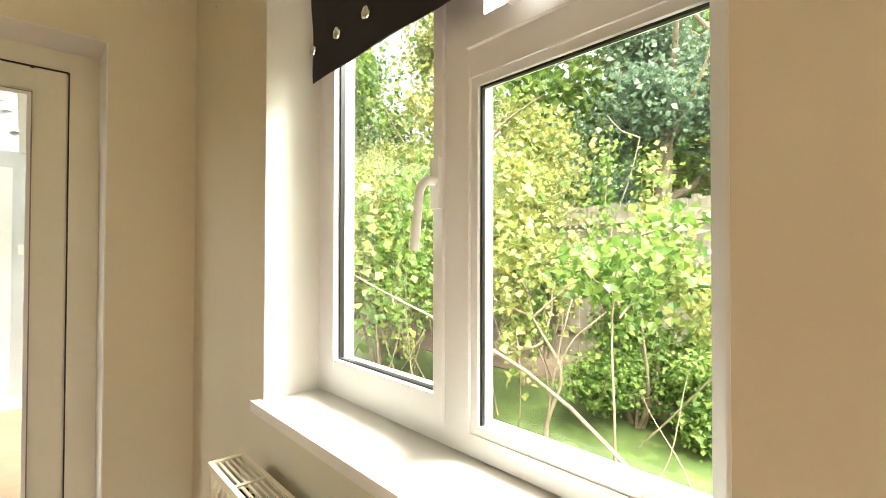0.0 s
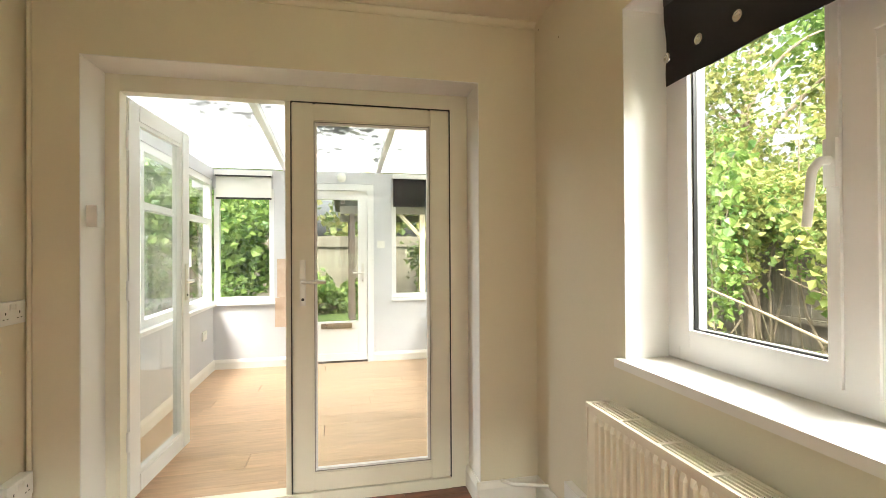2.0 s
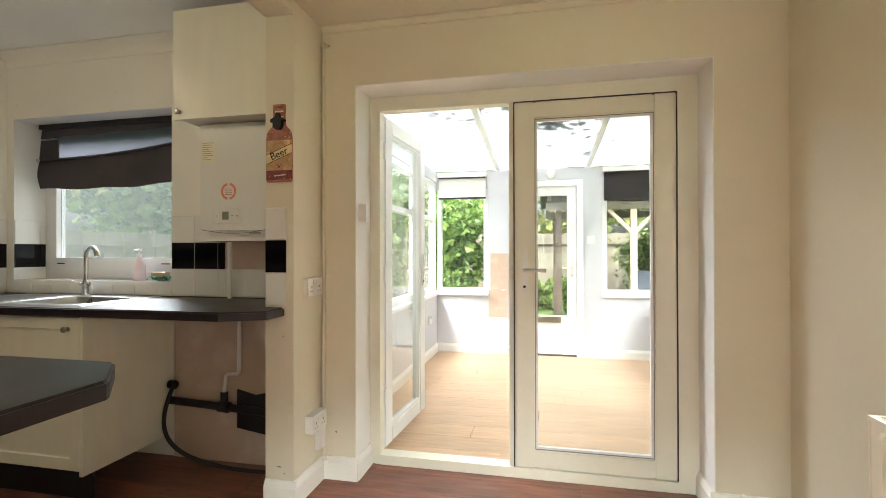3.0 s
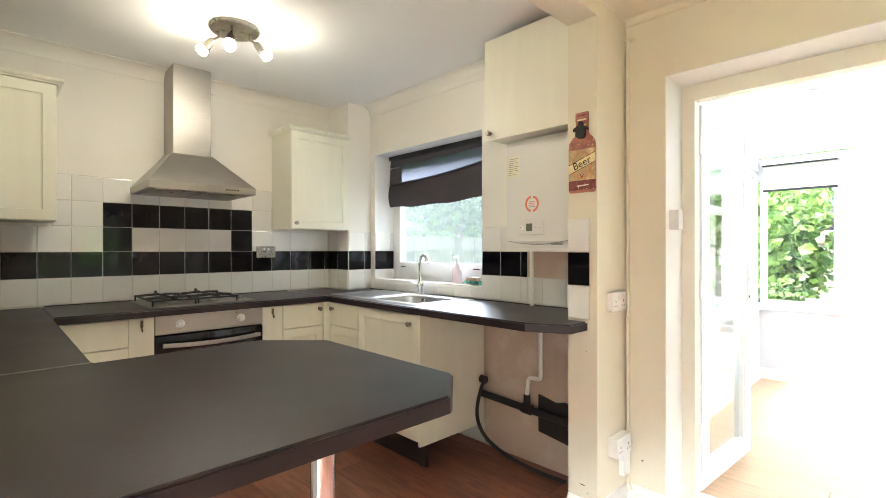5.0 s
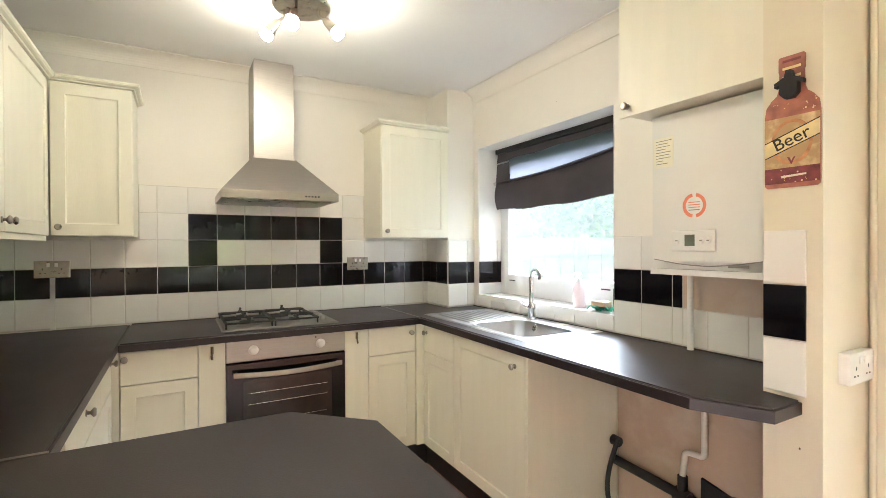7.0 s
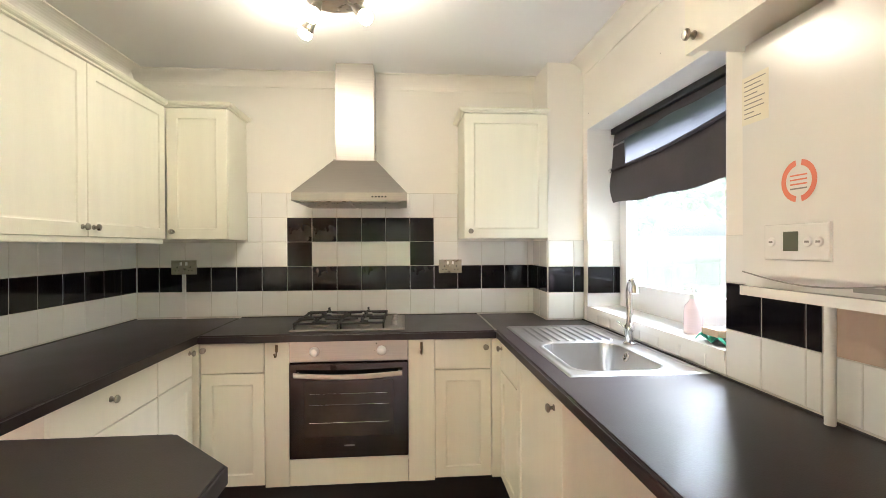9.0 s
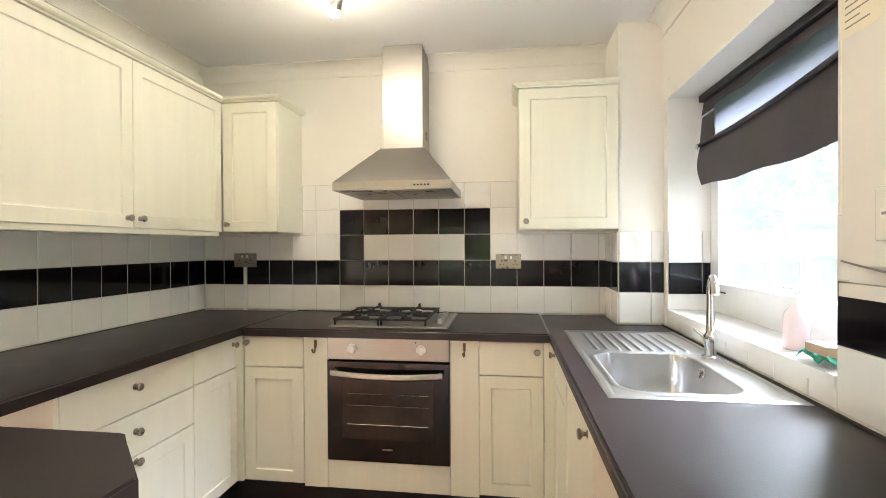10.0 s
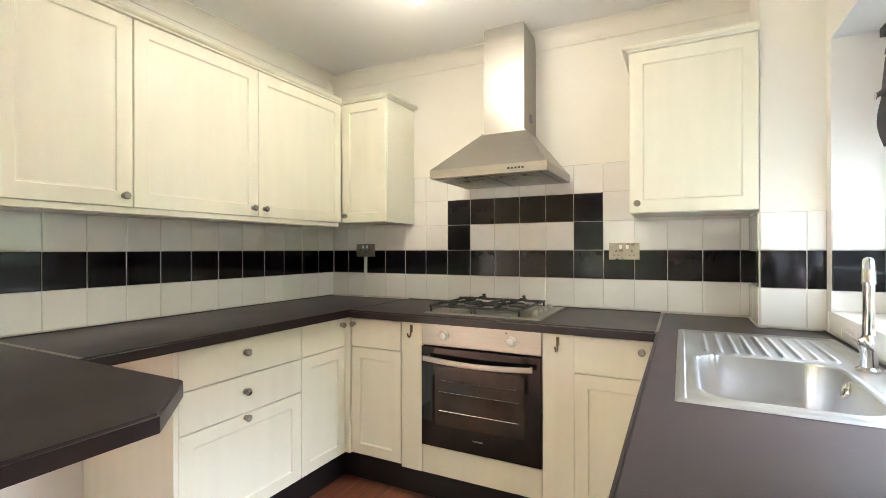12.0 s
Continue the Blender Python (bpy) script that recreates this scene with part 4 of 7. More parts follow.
# plinths
tagged(finish("plinth", boxes((HFACE - 0.06, HFACE - 0.045, LFACE - 0.045, RFACE + 0.045, 0.001, ZB - 0.002)), M_PLINTH), "black plinth board under the oven run", "plinth")
tagged(finish("plinth", boxes((HFACE - 0.045, -2.916, LFACE - 0.06, LFACE - 0.045, 0.001, ZB - 0.002)), M_PLINTH), "black plinth board under the drawers", "plinth")
tagged(finish("plinth", boxes((HFACE - 0.045, -2.90, RFACE + 0.045, RFACE + 0.06, 0.001, ZB - 0.002)), M_PLINTH), "black plinth board under the sink run", "plinth")
structure("support_panel", boxes((-2.914, -2.897, LEFT, LFACE + 0.018, 0.02, CB - 0.001)), M_CREAM, "plain cream end panel of the drawer run", "panel")

# Oven
OY0, OY1, OX = 0.713, 1.307, HFACE
ov = thing("oven", (OX - 0.25, 1.01, ZB), "built-in electric oven with steel panel and black glass door", "oven")
part("housing", boxes((HOB + 0.02, OX - 0.001, OY0, OY1, 0.284, 0.872)), M_BLACKPLASTIC, ov)
fo = facing("+x", OX)
part("control_panel", fbox(fo, OY0 + 0.001, OY1 - 0.001, 0.770, 0.876, 0, 0.020, 0.003), M_STEEL, ov, "brushed steel control panel")
od = part("door", fbox(fo, OY0 + 0.001, OY1 - 0.001, 0.286, 0.764, 0, 0.024, 0.004), M_BLACKGLASS, ov, "black glass oven door")
part("window", fbox(fo, OY0 + 0.075, OY1 - 0.075, 0.395, 0.675, 0.024, 0.0245), M_OVENVIEW, od, "dark see-through oven window")
for z in (0.61, 0.555, 0.465):
    part("oven_shelf", tube([fo(OY0 + 0.10, z, 0.0255), fo(OY1 - 0.10, z, 0.0255)], 0.0016, 6), M_CHROME, od)
part("door_mark", fbox(fo, 0.985, 1.035, 0.345, 0.352, 0.024, 0.0245), M_GREYTXT, od)
hp = [fo(OY0 + 0.03 + (OY1 - OY0 - 0.06) * i / 16, 0.715 - 0.010 * math.sin(math.pi * i / 16), 0.058 + 0.012 * math.sin(math.pi * i / 16)) for i in range(17)]
bm = bmesh.new()
prof = [(-0.004, -0.012), (0.003, -0.012), (0.005, -0.009), (0.005, 0.009), (0.003, 0.012), (-0.004, 0.012)]
hr = [[bm.verts.new(Vector(p) + Vector((a, 0, b))) for a, b in prof] for p in hp]
for p, q in zip(hr, hr[1:]):
    for k in range(6):
        bm.faces.new((p[k], p[(k + 1) % 6], q[(k + 1) % 6], q[k]))
bm.faces.new(hr[0])
bm.faces.new(hr[-1][::-1])
bmesh.ops.recalc_face_normals(bm, faces=bm.faces[:])
part("handle", bm, M_STEEL, ov, "curved flat brushed steel handle")
for y in (OY0 + 0.045, OY1 - 0.045):
    part("handle_post", tube([fo(y, 0.715, 0.02), fo(y, 0.715, 0.058)], 0.008, 10), M_STEEL, ov, smooth=True)
for y in (OY0 + 0.125, OY1 - 0.135):
    kb = part("dial", lathe([(0, 0), (0.024, 0), (0.024, 0.004), (0.019, 0.007), (0.018, 0.022), (0.014, 0.025), (0, 0.025)], Matrix.Translation(fo(y, 0.823, 0.020)) @ pose(0, 0, 0, 0, 90, 0), 24), M_PLASTIC, ov, "round ivory control dial", smooth=True)
    part("pointer", fbox(fo, y - 0.002, y + 0.002, 0.823, 0.84, 0.045, 0.0465), M_PLASTIC, kb)
    for i in (-1, 1):
        part("print_mark", fbox(fo, y + i * 0.034 - 0.004, y + i * 0.034 + 0.004, 0.821, 0.823, 0.020, 0.0204), M_GREYTXT, ov)
part("lamp", lathe([(0, 0), (0.004, 0), (0.003, 0.003), (0, 0.003)], Matrix.Translation(fo(OY1 - 0.16, 0.858, 0.020)) @ pose(0, 0, 0, 0, 90, 0), 10), M_BLACKPLASTIC, ov)
part("lower_panel", fbox(fo, OY0 + 0.001, OY1 - 0.001, 0.148, 0.282, -0.01, 0.014, 0.003), M_CREAM, ov, "plain cream panel under the oven")

# Gas hob
HX0, HX1, HY0, HY1 = -4.385, -3.905, 0.70, 1.29
hob = thing("gas_hob", (-4.14, 1.0, CT), "stainless steel gas hob with black pan supports", "hob")
bm = rings(lambda u, v, d: (v, u, CT + d), [(HY0, HY1, HX0, HX1, 0.0005), (HY0, HY1, HX0, HX1, 0.004), (HY0 + 0.006, HY1 - 0.006, HX0 + 0.006, HX1 - 0.006, 0.008), (HY0 + 0.02, HY1 - 0.02, HX0 + 0.02, HX1 - 0.02, 0.006)])
part("steel_plate", bm, M_STEEL, hob)
BURN = [(-4.27, 0.83, 0.036), (-4.03, 0.83, 0.045), (-4.27, 1.07, 0.036), (-4.03, 1.07, 0.028)]
for x, y, r in BURN:
    b = part("burner", lathe([(0, 0), (r * 1.25, 0), (r * 1.25, 0.006), (r, 0.008), (r, 0.018), (0, 0.018)], Matrix.Translation((x, y, CT + 0.006)), 20), M_STEEL, hob, smooth=True)
    part("burner_cap", lathe([(0, 0), (r * 0.85, 0), (r * 0.85, 0.004), (r * 0.75, 0.007), (0, 0.007)], Matrix.Translation((x, y, CT + 0.024)), 20), M_IRON, b, smooth=True)
for y0 in (0.715, 0.952):
    y1 = y0 + 0.233
    zr = CT + 0.040
    s = part("pan_support", boxes((-4.376, -4.364, y0, y1, zr - 0.009, zr), (-3.936, -3.924, y0, y1, zr - 0.009, zr), (-4.364, -3.936, y0, y0 + 0.012, zr - 0.009, zr), (-4.364, -3.936, y1 - 0.012, y1, zr - 0.009, zr), (-4.156, -4.144, y0 + 0.012, y1 - 0.012, zr - 0.009, zr)), M_IRON, hob, "black cast pan support")
    yc = (y0 + y1) / 2
    for x in (-4.27, -4.03):
        for dx, dy in ((1, 0), (-1, 0), (0, 1), (0, -1)):
            a = Vector((x + dx * 0.115, yc + dy * 0.108, zr - 0.003))
            b = Vector((x + dx * 0.03, yc + dy * 0.03, zr + 0.002))
            part("finger", tube([a, a + Vector((0, 0, 0.006)), b + Vector((0, 0, 0.004))], 0.0075, 6), M_IRON, s)
    for x in (-4.366, -3.934):
        for y in (y0 + 0.006, y1 - 0.006):
            part("foot", tube([(x, y, CT + 0.006), (x, y, zr)], 0.005, 6), M_IRON, s)
    for x in (-4.375, -4.155, -3.937):
        part("raised_finger", boxes((x, x + 0.012, yc - 0.005, yc + 0.005, zr, zr + 0.020), (x - 0.004, x + 0.03, yc - 0.005, yc + 0.005, zr + 0.014, zr + 0.022)), M_IRON, s)
for i in range(4):
    part("hob_knob", lathe([(0, 0), (0.021, 0), (0.020, 0.004), (0.017, 0.006), (0.015, 0.024), (0, 0.025)], Matrix.Translation((-4.28 + 0.085 * i, 1.232, CT + 0.0065)), 18), M_STEEL, hob, "steel gas tap knob", smooth=True)

# Cooker hood
hood = thing("cooker_hood", (-4.2, 1.006, 1.585), "brushed stainless steel chimney cooker hood over the hob", "cooker hood")
y0, y1, xf = 0.706, 1.306, -3.950
d0, d1, dx = 0.896, 1.118, -4.215
bm = bmesh.new()
lv = [(y0, y1, xf, 1.590), (y0, y1, xf, 1.632), (y0 + 0.004, y1 - 0.004, xf - 0.004, 1.636), (d0 - 0.012, d1 + 0.012, dx + 0.012, 1.846), (d0 - 0.012, d1 + 0.012, dx + 0.012, 1.852)]
rowv = [[bm.verts.new(p) for p in ((HOB + 0.008, a, z), (x, a, z), (x, b, z), (HOB + 0.008, b, z))] for a, b, x, z in lv]
for p, q in zip(rowv, rowv[1:]):
    for i in range(4):
        bm.faces.new((p[i], p[(i + 1) % 4], q[(i + 1) % 4], q[i]))
bm.faces.new(rowv[-1])
bm.faces.new(rowv[0][::-1])
part("canopy", bm, M_STEEL, hood)
part("duct", boxes((HOB + 0.002, dx, d0, d1, 1.852, 2.405)), M_STEEL, hood, bevel=0.003)
part("duct_collar", boxes((HOB + 0.002, dx - 0.004, d0 + 0.004, d1 - 0.004, 2.405, KCEIL - 0.001)), M_STEEL, hood)
for i in range(2):
    part("grease_filter", boxes((HOB + 0.05, xf - 0.03, y0 + 0.03 + 0.275 * i, y0 + 0.29 + 0.275 * i, 1.584, 1.5895)), M_NICKEL, hood, "wire mesh grease filter", bevel=0.002)
for i in range(5):
    part("button", boxes((xf + 0.0002, xf + 0.003, 1.12 + 0.017 * i, 1.13 + 0.017 * i, 1.607, 1.615)), M_BLACKPLASTIC, hood)
for i in range(4):
    part("vent_slot", boxes((-4.36, -4.30, d1 + 0.0002, d1 + 0.0015, 1.915 + 0.012 * i, 1.920 + 0.012 * i)), M_BLACKPLASTIC, hood)

# Wall cupboards
UZ0, UZ1 = 1.392, 2.110


def wall_unit(face, plane, back, u0, u1, doors, label):
    fm = facing(face, plane - 0.019 if face[0] == "+" else plane + 0.019)
    pl = plane - 0.019 if face[0] == "+" else plane + 0.019
    depth = abs(pl - back)
    c = fm((u0 + u1) / 2, UZ0, -depth / 2)
    th = thing("wall_cupboard", c, label, "cabinet", "wall cupboards")
    part("body", fbox(fm, u0, u1, UZ0, UZ1, -depth, -0.002), M_CARCASS, th)
    for a, b, kx in doors:
        panel_door("door", th, face, pl, a, b, UZ0, UZ1, (kx, UZ0 + 0.042))
    return th


wall_unit("+y", 0.0, LEFT, -4.117, -2.911, [(-3.495, -2.911, -3.462), (-4.117, -3.495, -3.530)], "cream double wall cupboard with panelled doors, shut")
wall_unit("+y", 0.0, LEFT, -2.909, -2.500, [(-2.909, -2.500, -2.876)], "cream single wall cupboard with a panelled door")
wall_unit("+x", -4.119, HOB, 0.003, 0.323, [(0.003, 0.323, 0.036)], "narrow cream corner wall cupboard with a panelled door")
wall_unit("+x", -4.119, HOB, 1.634, 2.1225, [(1.634, 2.1225, 1.668)], "cream wall cupboard beside the kitchen window")


def cornice(pts, name="cupboard_cornice"):
    """A small stepped moulding along the top of the cupboards; pts run along the front, outwards to the left of travel."""
    prof = [(-0.015, 0), (0.010, 0), (0.012, 0.006), (0.024, 0.009), (0.030, 0.014), (0.032, 0.021), (0.029, 0.027), (-0.015, 0.028)]
    bm = bmesh.new()
    pts = [Vector(p) for p in pts]
    rows = []
    for i, p in enumerate(pts):
        dirs = []
        if i:
            dirs.append((p - pts[i - 1]).normalized())
        if i < len(pts) - 1:
            dirs.append((pts[i + 1] - p).normalized())
        ns = [Vector((-d.y, d.x)) for d in dirs]
        n = ns[0] if len(ns) == 1 else (ns[0] + ns[1]) / (1 + ns[0].dot(ns[1]))
        rows.append([bm.verts.new((p.x + n.x * o, p.y + n.y * o, UZ1 + 0.0005 + h)) for o, h in prof])
    k = len(prof)
    for p, q in zip(rows, rows[1:]):
        for i in range(k):
            bm.faces.new((p[i], p[(i + 1) % k], q[(i + 1) % k], q[i]))
    bm.faces.new(rows[0])
    bm.faces.new(rows[-1][::-1])
    return tagged(finish(name, bm, M_CREAM), "cream moulded cornice along the cupboard tops", "cornice")


cornice([(HOB + 0.002, 0.323), (-4.119, 0.323), (-4.119, 0.0), (-2.500, 0.0)])
cornice([(-4.119, 2.1225), (-4.119, 1.634), (HOB + 0.002, 1.634)])
tagged(finish("cupboard_pelmet", boxes((-4.10, -2.50, -0.025, -0.007, UZ0 - 0.022, UZ0 - 0.0005)), M_CREAM, bevel=0.003), "thin cream pelmet under the wall cupboards", "trim")

# Boiler and the cupboard over it
bc = thing("boiler_cupboard", (-2.37, 2.17, 1.832), "cream cupboard with a plain door over the boiler", "cabinet")
part("body", boxes((-2.585, -2.086, 2.024, KWIN - 0.002, 1.834, 2.365)), M_CARCASS, bc)
dd = part("door", boxes((-2.600, -2.086, 2.003, 2.022, 1.826, 2.366)), M_CREAM, bc, bevel=0.003)
knob(facing("-y", 2.003), -2.562, 1.862, 0, dd, "-y")
boil = thing("boiler", (-2.35, 2.2, 1.23), "white wall-hung gas boiler with a curved lower edge", "boiler")
bx0, bx1, by = -2.537, -2.098, 2.086
bm = boxes((bx0, bx1, by, KWIN - 0.003, 1.250, 1.826))
es = [e for e in bm.edges if all(v.co.y < by + 0.001 for v in e.verts)]
bmesh.ops.bevel(bm, geom=es, offset=0.030, segments=6, affect='EDGES')
part("casing", bm, M_BOILER, boil, smooth=True)
part("lower_lip", boxes((bx0 + 0.004, bx1 - 0.004, by + 0.012, KWIN - 0.02, 1.228, 1.2495)), M_BOILER, boil, bevel=0.008)
fb = facing("-y", by)
pts = [fb(bx0 + 0.03 + (bx1 - bx0 - 0.06) * i / 20, 1.285 - 0.020 * math.sin(math.pi * i / 20), 0.0005) for i in range(21)]
part("seam", tube(pts, 0.0018, 6), M_GREYTXT, boil, "fine curved seam line")
cpn = part("control_panel", fbox(fb, -2.435, -2.275, 1.315, 1.390, 0, 0.006, 0.004), M_BOILER, boil)
part("display", fbox(fb, -2.382, -2.345, 1.334, 1.374, 0.006, 0.0068), M_LCD, cpn, "small grey display")
for x in (-2.412, -2.322, -2.297):
    part("button", lathe([(0, 0), (0.010, 0), (0.009, 0.003), (0, 0.003)], Matrix.Translation(fb(x, 1.353, 0.006)) @ pose(0, 0, 0, 90, 0, 0), 14), M_PLASTIC, cpn, smooth=True)
    part("button_print", fbox(fb, x - 0.005, x + 0.005, 1.351, 1.355, 0.009, 0.0094), M_GREYTXT, cpn)
st = part("paper_label", fbox(fb, -2.508, -2.428, 1.625, 1.735, 0, 0.0006), M_PAPER, boil, "white printed paper label")
for i in range(9):
    part("print_line", fbox(fb, -2.500, -2.500 + (0.064, 0.05, 0.058, 0.04, 0.062, 0.055, 0.06, 0.03, 0.05)[i], 1.7225 - 0.0105 * i, 1.7248 - 0.0105 * i, 0.0006, 0.0009), M_GREYTXT, st)
bm = bmesh.new()
for i0, i1 in ((-80, 80), (100, 260)):
    n = 18
    vi = []
    for i in range(n + 1):
        a = radians(i0 + (i1 - i0) * i / n)
        vi.append([bm.verts.new(fb(-2.350 + r * math.cos(a), 1.476 + r * math.sin(a), 0.0006)) for r in (0.031, 0.043)])
    for p, q in zip(vi, vi[1:]):
        bm.faces.new((p[0], p[1], q[1], q[0]))
rg = part("round_sticker", bm, M_ORANGE, boil, "round orange printed sticker")
for i in range(4):
    part("print_line", fbox(fb, -2.371, -2.330, 1.486 - 0.009 * i, 1.489 - 0.009 * i, 0.0004, 0.0007), M_ORANGE if i < 3 else M_GREYTXT, rg)
part("maker_mark", fbox(fb, -2.235, -2.170, 1.262, 1.272, 0.0, 0.0006), M_GREYTXT, boil, "small dark maker's mark")

# Sink and tap
sink = thing("sink", (-3.4, 2.05, CT), "stainless steel sink with a ridged drainer and one bowl", "sink")


def sink_top():
    bm = bmesh.new()
    nx, ny = 200, 150
    def h(x, y):
        e = min(x - SX0, SX1 - x, y - SY0, SY1 - y)
        z = 0.0055 if e > 0.008 else 0.001 + 0.0045 * max(e, 0) / 0.008
        if e > 0.020:
            z = 0.002
        # bowl with round corners
        cx, cy = (BX0 + BX1) / 2, (BY0 + BY1) / 2
        hx, hy, r = (BX1 - BX0) / 2, (BY1 - BY0) / 2, 0.075
        qx, qy = max(abs(x - cx) - hx + r, 0), max(abs(y - cy) - hy + r, 0)
        inner = min(max(abs(x - cx) - hx + r, abs(y - cy) - hy + r), 0)
        d = math.hypot(qx, qy) + inner - r
        if d < 0:
            z = 0.002 - 0.142 * (1 - (1 - min(1, -d / 0.05)) ** 3.2)
        elif d < 0.022:
            z = min(z, 0.002) + 0.003 * math.sin(math.pi * d / 0.022)
        # shallow drainer with raised ribs that run towards the bowl
        elif SX0 + 0.035 < x < BX0 - 0.035 and SY0 + 0.04 < y < SY1 - 0.055:
            z = 0.0010
            if SX0 + 0.055 < x < BX0 - 0.055 and SY0 + 0.055 < y < SY1 - 0.07:
                z += 0.0050 * max(0.0, math.cos(2 * math.pi * (y - SY0 - 0.079) / 0.040)) ** 1.5
        return z
    xs = [SX0 + (SX1 - SX0) * i / nx for i in range(nx + 1)]
    ys = [SY0 + (SY1 - SY0) * j / ny for j in range(ny + 1)]
    vs = [(x, y, CT + h(x, y)) for y in ys for x in xs]
    n = nx + 1
    fs = [(j * n + i, j * n + i + 1, (j + 1) * n + i + 1, (j + 1) * n + i) for j in range(ny) for i in range(nx)]
    me = bpy.data.meshes.new("sink_sheet")
    me.from_pydata(vs, [], fs)
    bm.from_mesh(me)
    bpy.data.meshes.remove(me)
    return bm


bm = sink_top()
ob = part("steel_top", bm, M_SINK, sink, smooth=True)
om = Matrix.Translation((-3.320, BY1 - 0.004, CT - 0.026)) @ pose(0, 0, 0, 72, 0, 0)
part("overflow", lathe([(0, 0), (0.015, 0), (0.015, 0.005), (0, 0.005)], om, 18), M_BLACKPLASTIC, sink, "round dark overflow")
part("overflow_rim", lathe([(0.013, 0), (0.021, 0), (0.021, 0.005), (0.019, 0.008), (0.014, 0.008), (0.013, 0.005)], om, 24), M_CHROME, sink, smooth=True)
for k in (20, 140, 260):
    bm = boxes((-0.0025, 0.0025, 0.003, 0.014, 0.005, 0.0075))
    bm.transform(om @ pose(0, 0, 0, 0, 0, k))
    part("overflow_bar", bm, M_CHROME, sink)
part("waste", lathe([(0, 0), (0.035, 0), (0.035, 0.003), (0.02, 0.002), (0, 0.004)], Matrix.Translation((-3.245, 2.04, CT - 0.1415)), 20), M_CHROME, sink, smooth=True)
tap = thing("mixer_tap", (-3.435, 2.270, CT + 0.003), "chrome swan-neck mixer tap with two levers", "tap")
tx, ty = -3.435, 2.270
part("tap_body", lathe([(0, 0), (0.027, 0), (0.027, 0.006), (0.019, 0.012), (0.018, 0.050), (0.022, 0.058), (0.022, 0.075), (0.014, 0.090), (0.011, 0.10), (0, 0.10)], Matrix.Translation((tx, ty, CT + 0.0025)), 22), M_CHROME, tap, smooth=True)
neck = [(tx, ty, CT + 0.09), (tx, ty, CT + 0.16), (tx, ty, CT + 0.225)] + [(tx + 0.058 * (1 - math.cos(a)), ty - 0.016 * (1 - math.cos(a)), CT + 0.225 + 0.060 * math.sin(a)) for a in [i * math.pi / 14 for i in range(1, 13)]]
part("spout", tube(neck, 0.0130, 16, taper=0.0115), M_CHROME, tap, smooth=True)
end = Vector(neck[-1])
part("spout_ring", tube([end + Vector((-0.004, 0.001, 0.014)), end + Vector((0.004, -0.001, -0.016))], 0.0142, 16), M_CHROME, tap, smooth=True)
for s in (-1, 1):
    p = [Vector((tx, ty, CT + 0.066)), Vector((tx + s * 0.034, ty - 0.006, CT + 0.070)), Vector((tx + s * 0.062, ty - 0.030, CT + 0.092))]
    part("tap_lever", tube(p, 0.010, 12, taper=0.005), M_CHROME, tap, smooth=True)

# things on the sill
soap = thing("soap_bottle", (-3.215, 2.42, KWZ0 + 0.012), "clear pump bottle of pink hand soap", "bottle")
M_PINK = material("pink_soap", (0.86, 0.70, 0.72), 0.12, vary=0.05)
M_GREEN = material("dark_green_plastic", (0.02, 0.14, 0.06), 0.35, vary=0.1)
M_TEAL = material("green_scouring_cloth", (0.03, 0.28, 0.17), 0.8, vary=0.2, bump=0.5)
M_TAN = material("tan_sponge", (0.48, 0.36, 0.24), 0.9, vary=0.15, bump=0.6)
M_SCRUB = material("black_white_scourer", (0.30, 0.30, 0.30), 0.6, vary=0.8, scale=120)
zs = KWZ0 + 0.0125
part("bottle", lathe([(0, 0), (0.032, 0), (0.034, 0.004), (0.034, 0.085), (0.031, 0.105), (0.016, 0.125), (0.013, 0.135), (0, 0.135)], Matrix.Translation((-3.215, 2.42, zs)), 20), M_PINK, soap, smooth=True)
part("pump", lathe([(0, 0), (0.014, 0), (0.014, 0.018), (0.005, 0.020), (0.005, 0.042), (0.012, 0.044), (0.012, 0.054), (0, 0.056)], Matrix.Translation((-3.215, 2.42, zs + 0.135)), 14), M_PLASTIC, soap, "white pump top", smooth=True)
part("nozzle", tube([(-3.215, 2.42, zs + 0.184), (-3.215, 2.385, zs + 0.182)], 0.005, 8), M_PLASTIC, soap, smooth=True)
sc = thing("scouring_pad", (-3.065, 2.43, zs), "round black and white wire scourer", "scourer")
part("pad", lathe([(0, 0), (0.03, 0), (0.038, 0.015), (0.036, 0.035), (0.02, 0.05), (0, 0.052)], Matrix.Translation((-3.065, 2.44, zs)), 18), M_SCRUB, sc, smooth=True)
cl = thing("cloth", (-3.03, 2.385, zs), "crumpled green cloth on the sill", "cloth")
part("fabric", sheet(lambda u, v: (-3.10 + 0.14 * u, 2.352 + 0.05 * v, zs + 0.004 + 0.018 * abs(math.sin(5 * u + 3 * v)) + 0.008 * math.sin(9 * u) ** 2), 20, 10, 0.003), M_TEAL, cl, smooth=True)
sp = thing("sponge", (-3.03, 2.38, zs + 0.024), "tan washing-up sponge on the cloth", "sponge")
part("block", boxes((-3.075, -2.985, 2.362, 2.408, zs + 0.026, zs + 0.050)), M_TAN, sp, bevel=0.006)
wb = thing("green_bottle", (-2.965, 2.45, zs), "dark green plastic bottle in the window corner", "bottle")
part("bottle", boxes((-2.995, -2.942, 2.43, 2.49, zs, zs + 0.115)), M_GREEN, wb, bevel=0.01)
part("cap", lathe([(0, 0), (0.014, 0), (0.014, 0.03), (0, 0.03)], Matrix.Translation((-2.968, 2.46, zs + 0.115)), 14), M_GREEN, wb, smooth=True)

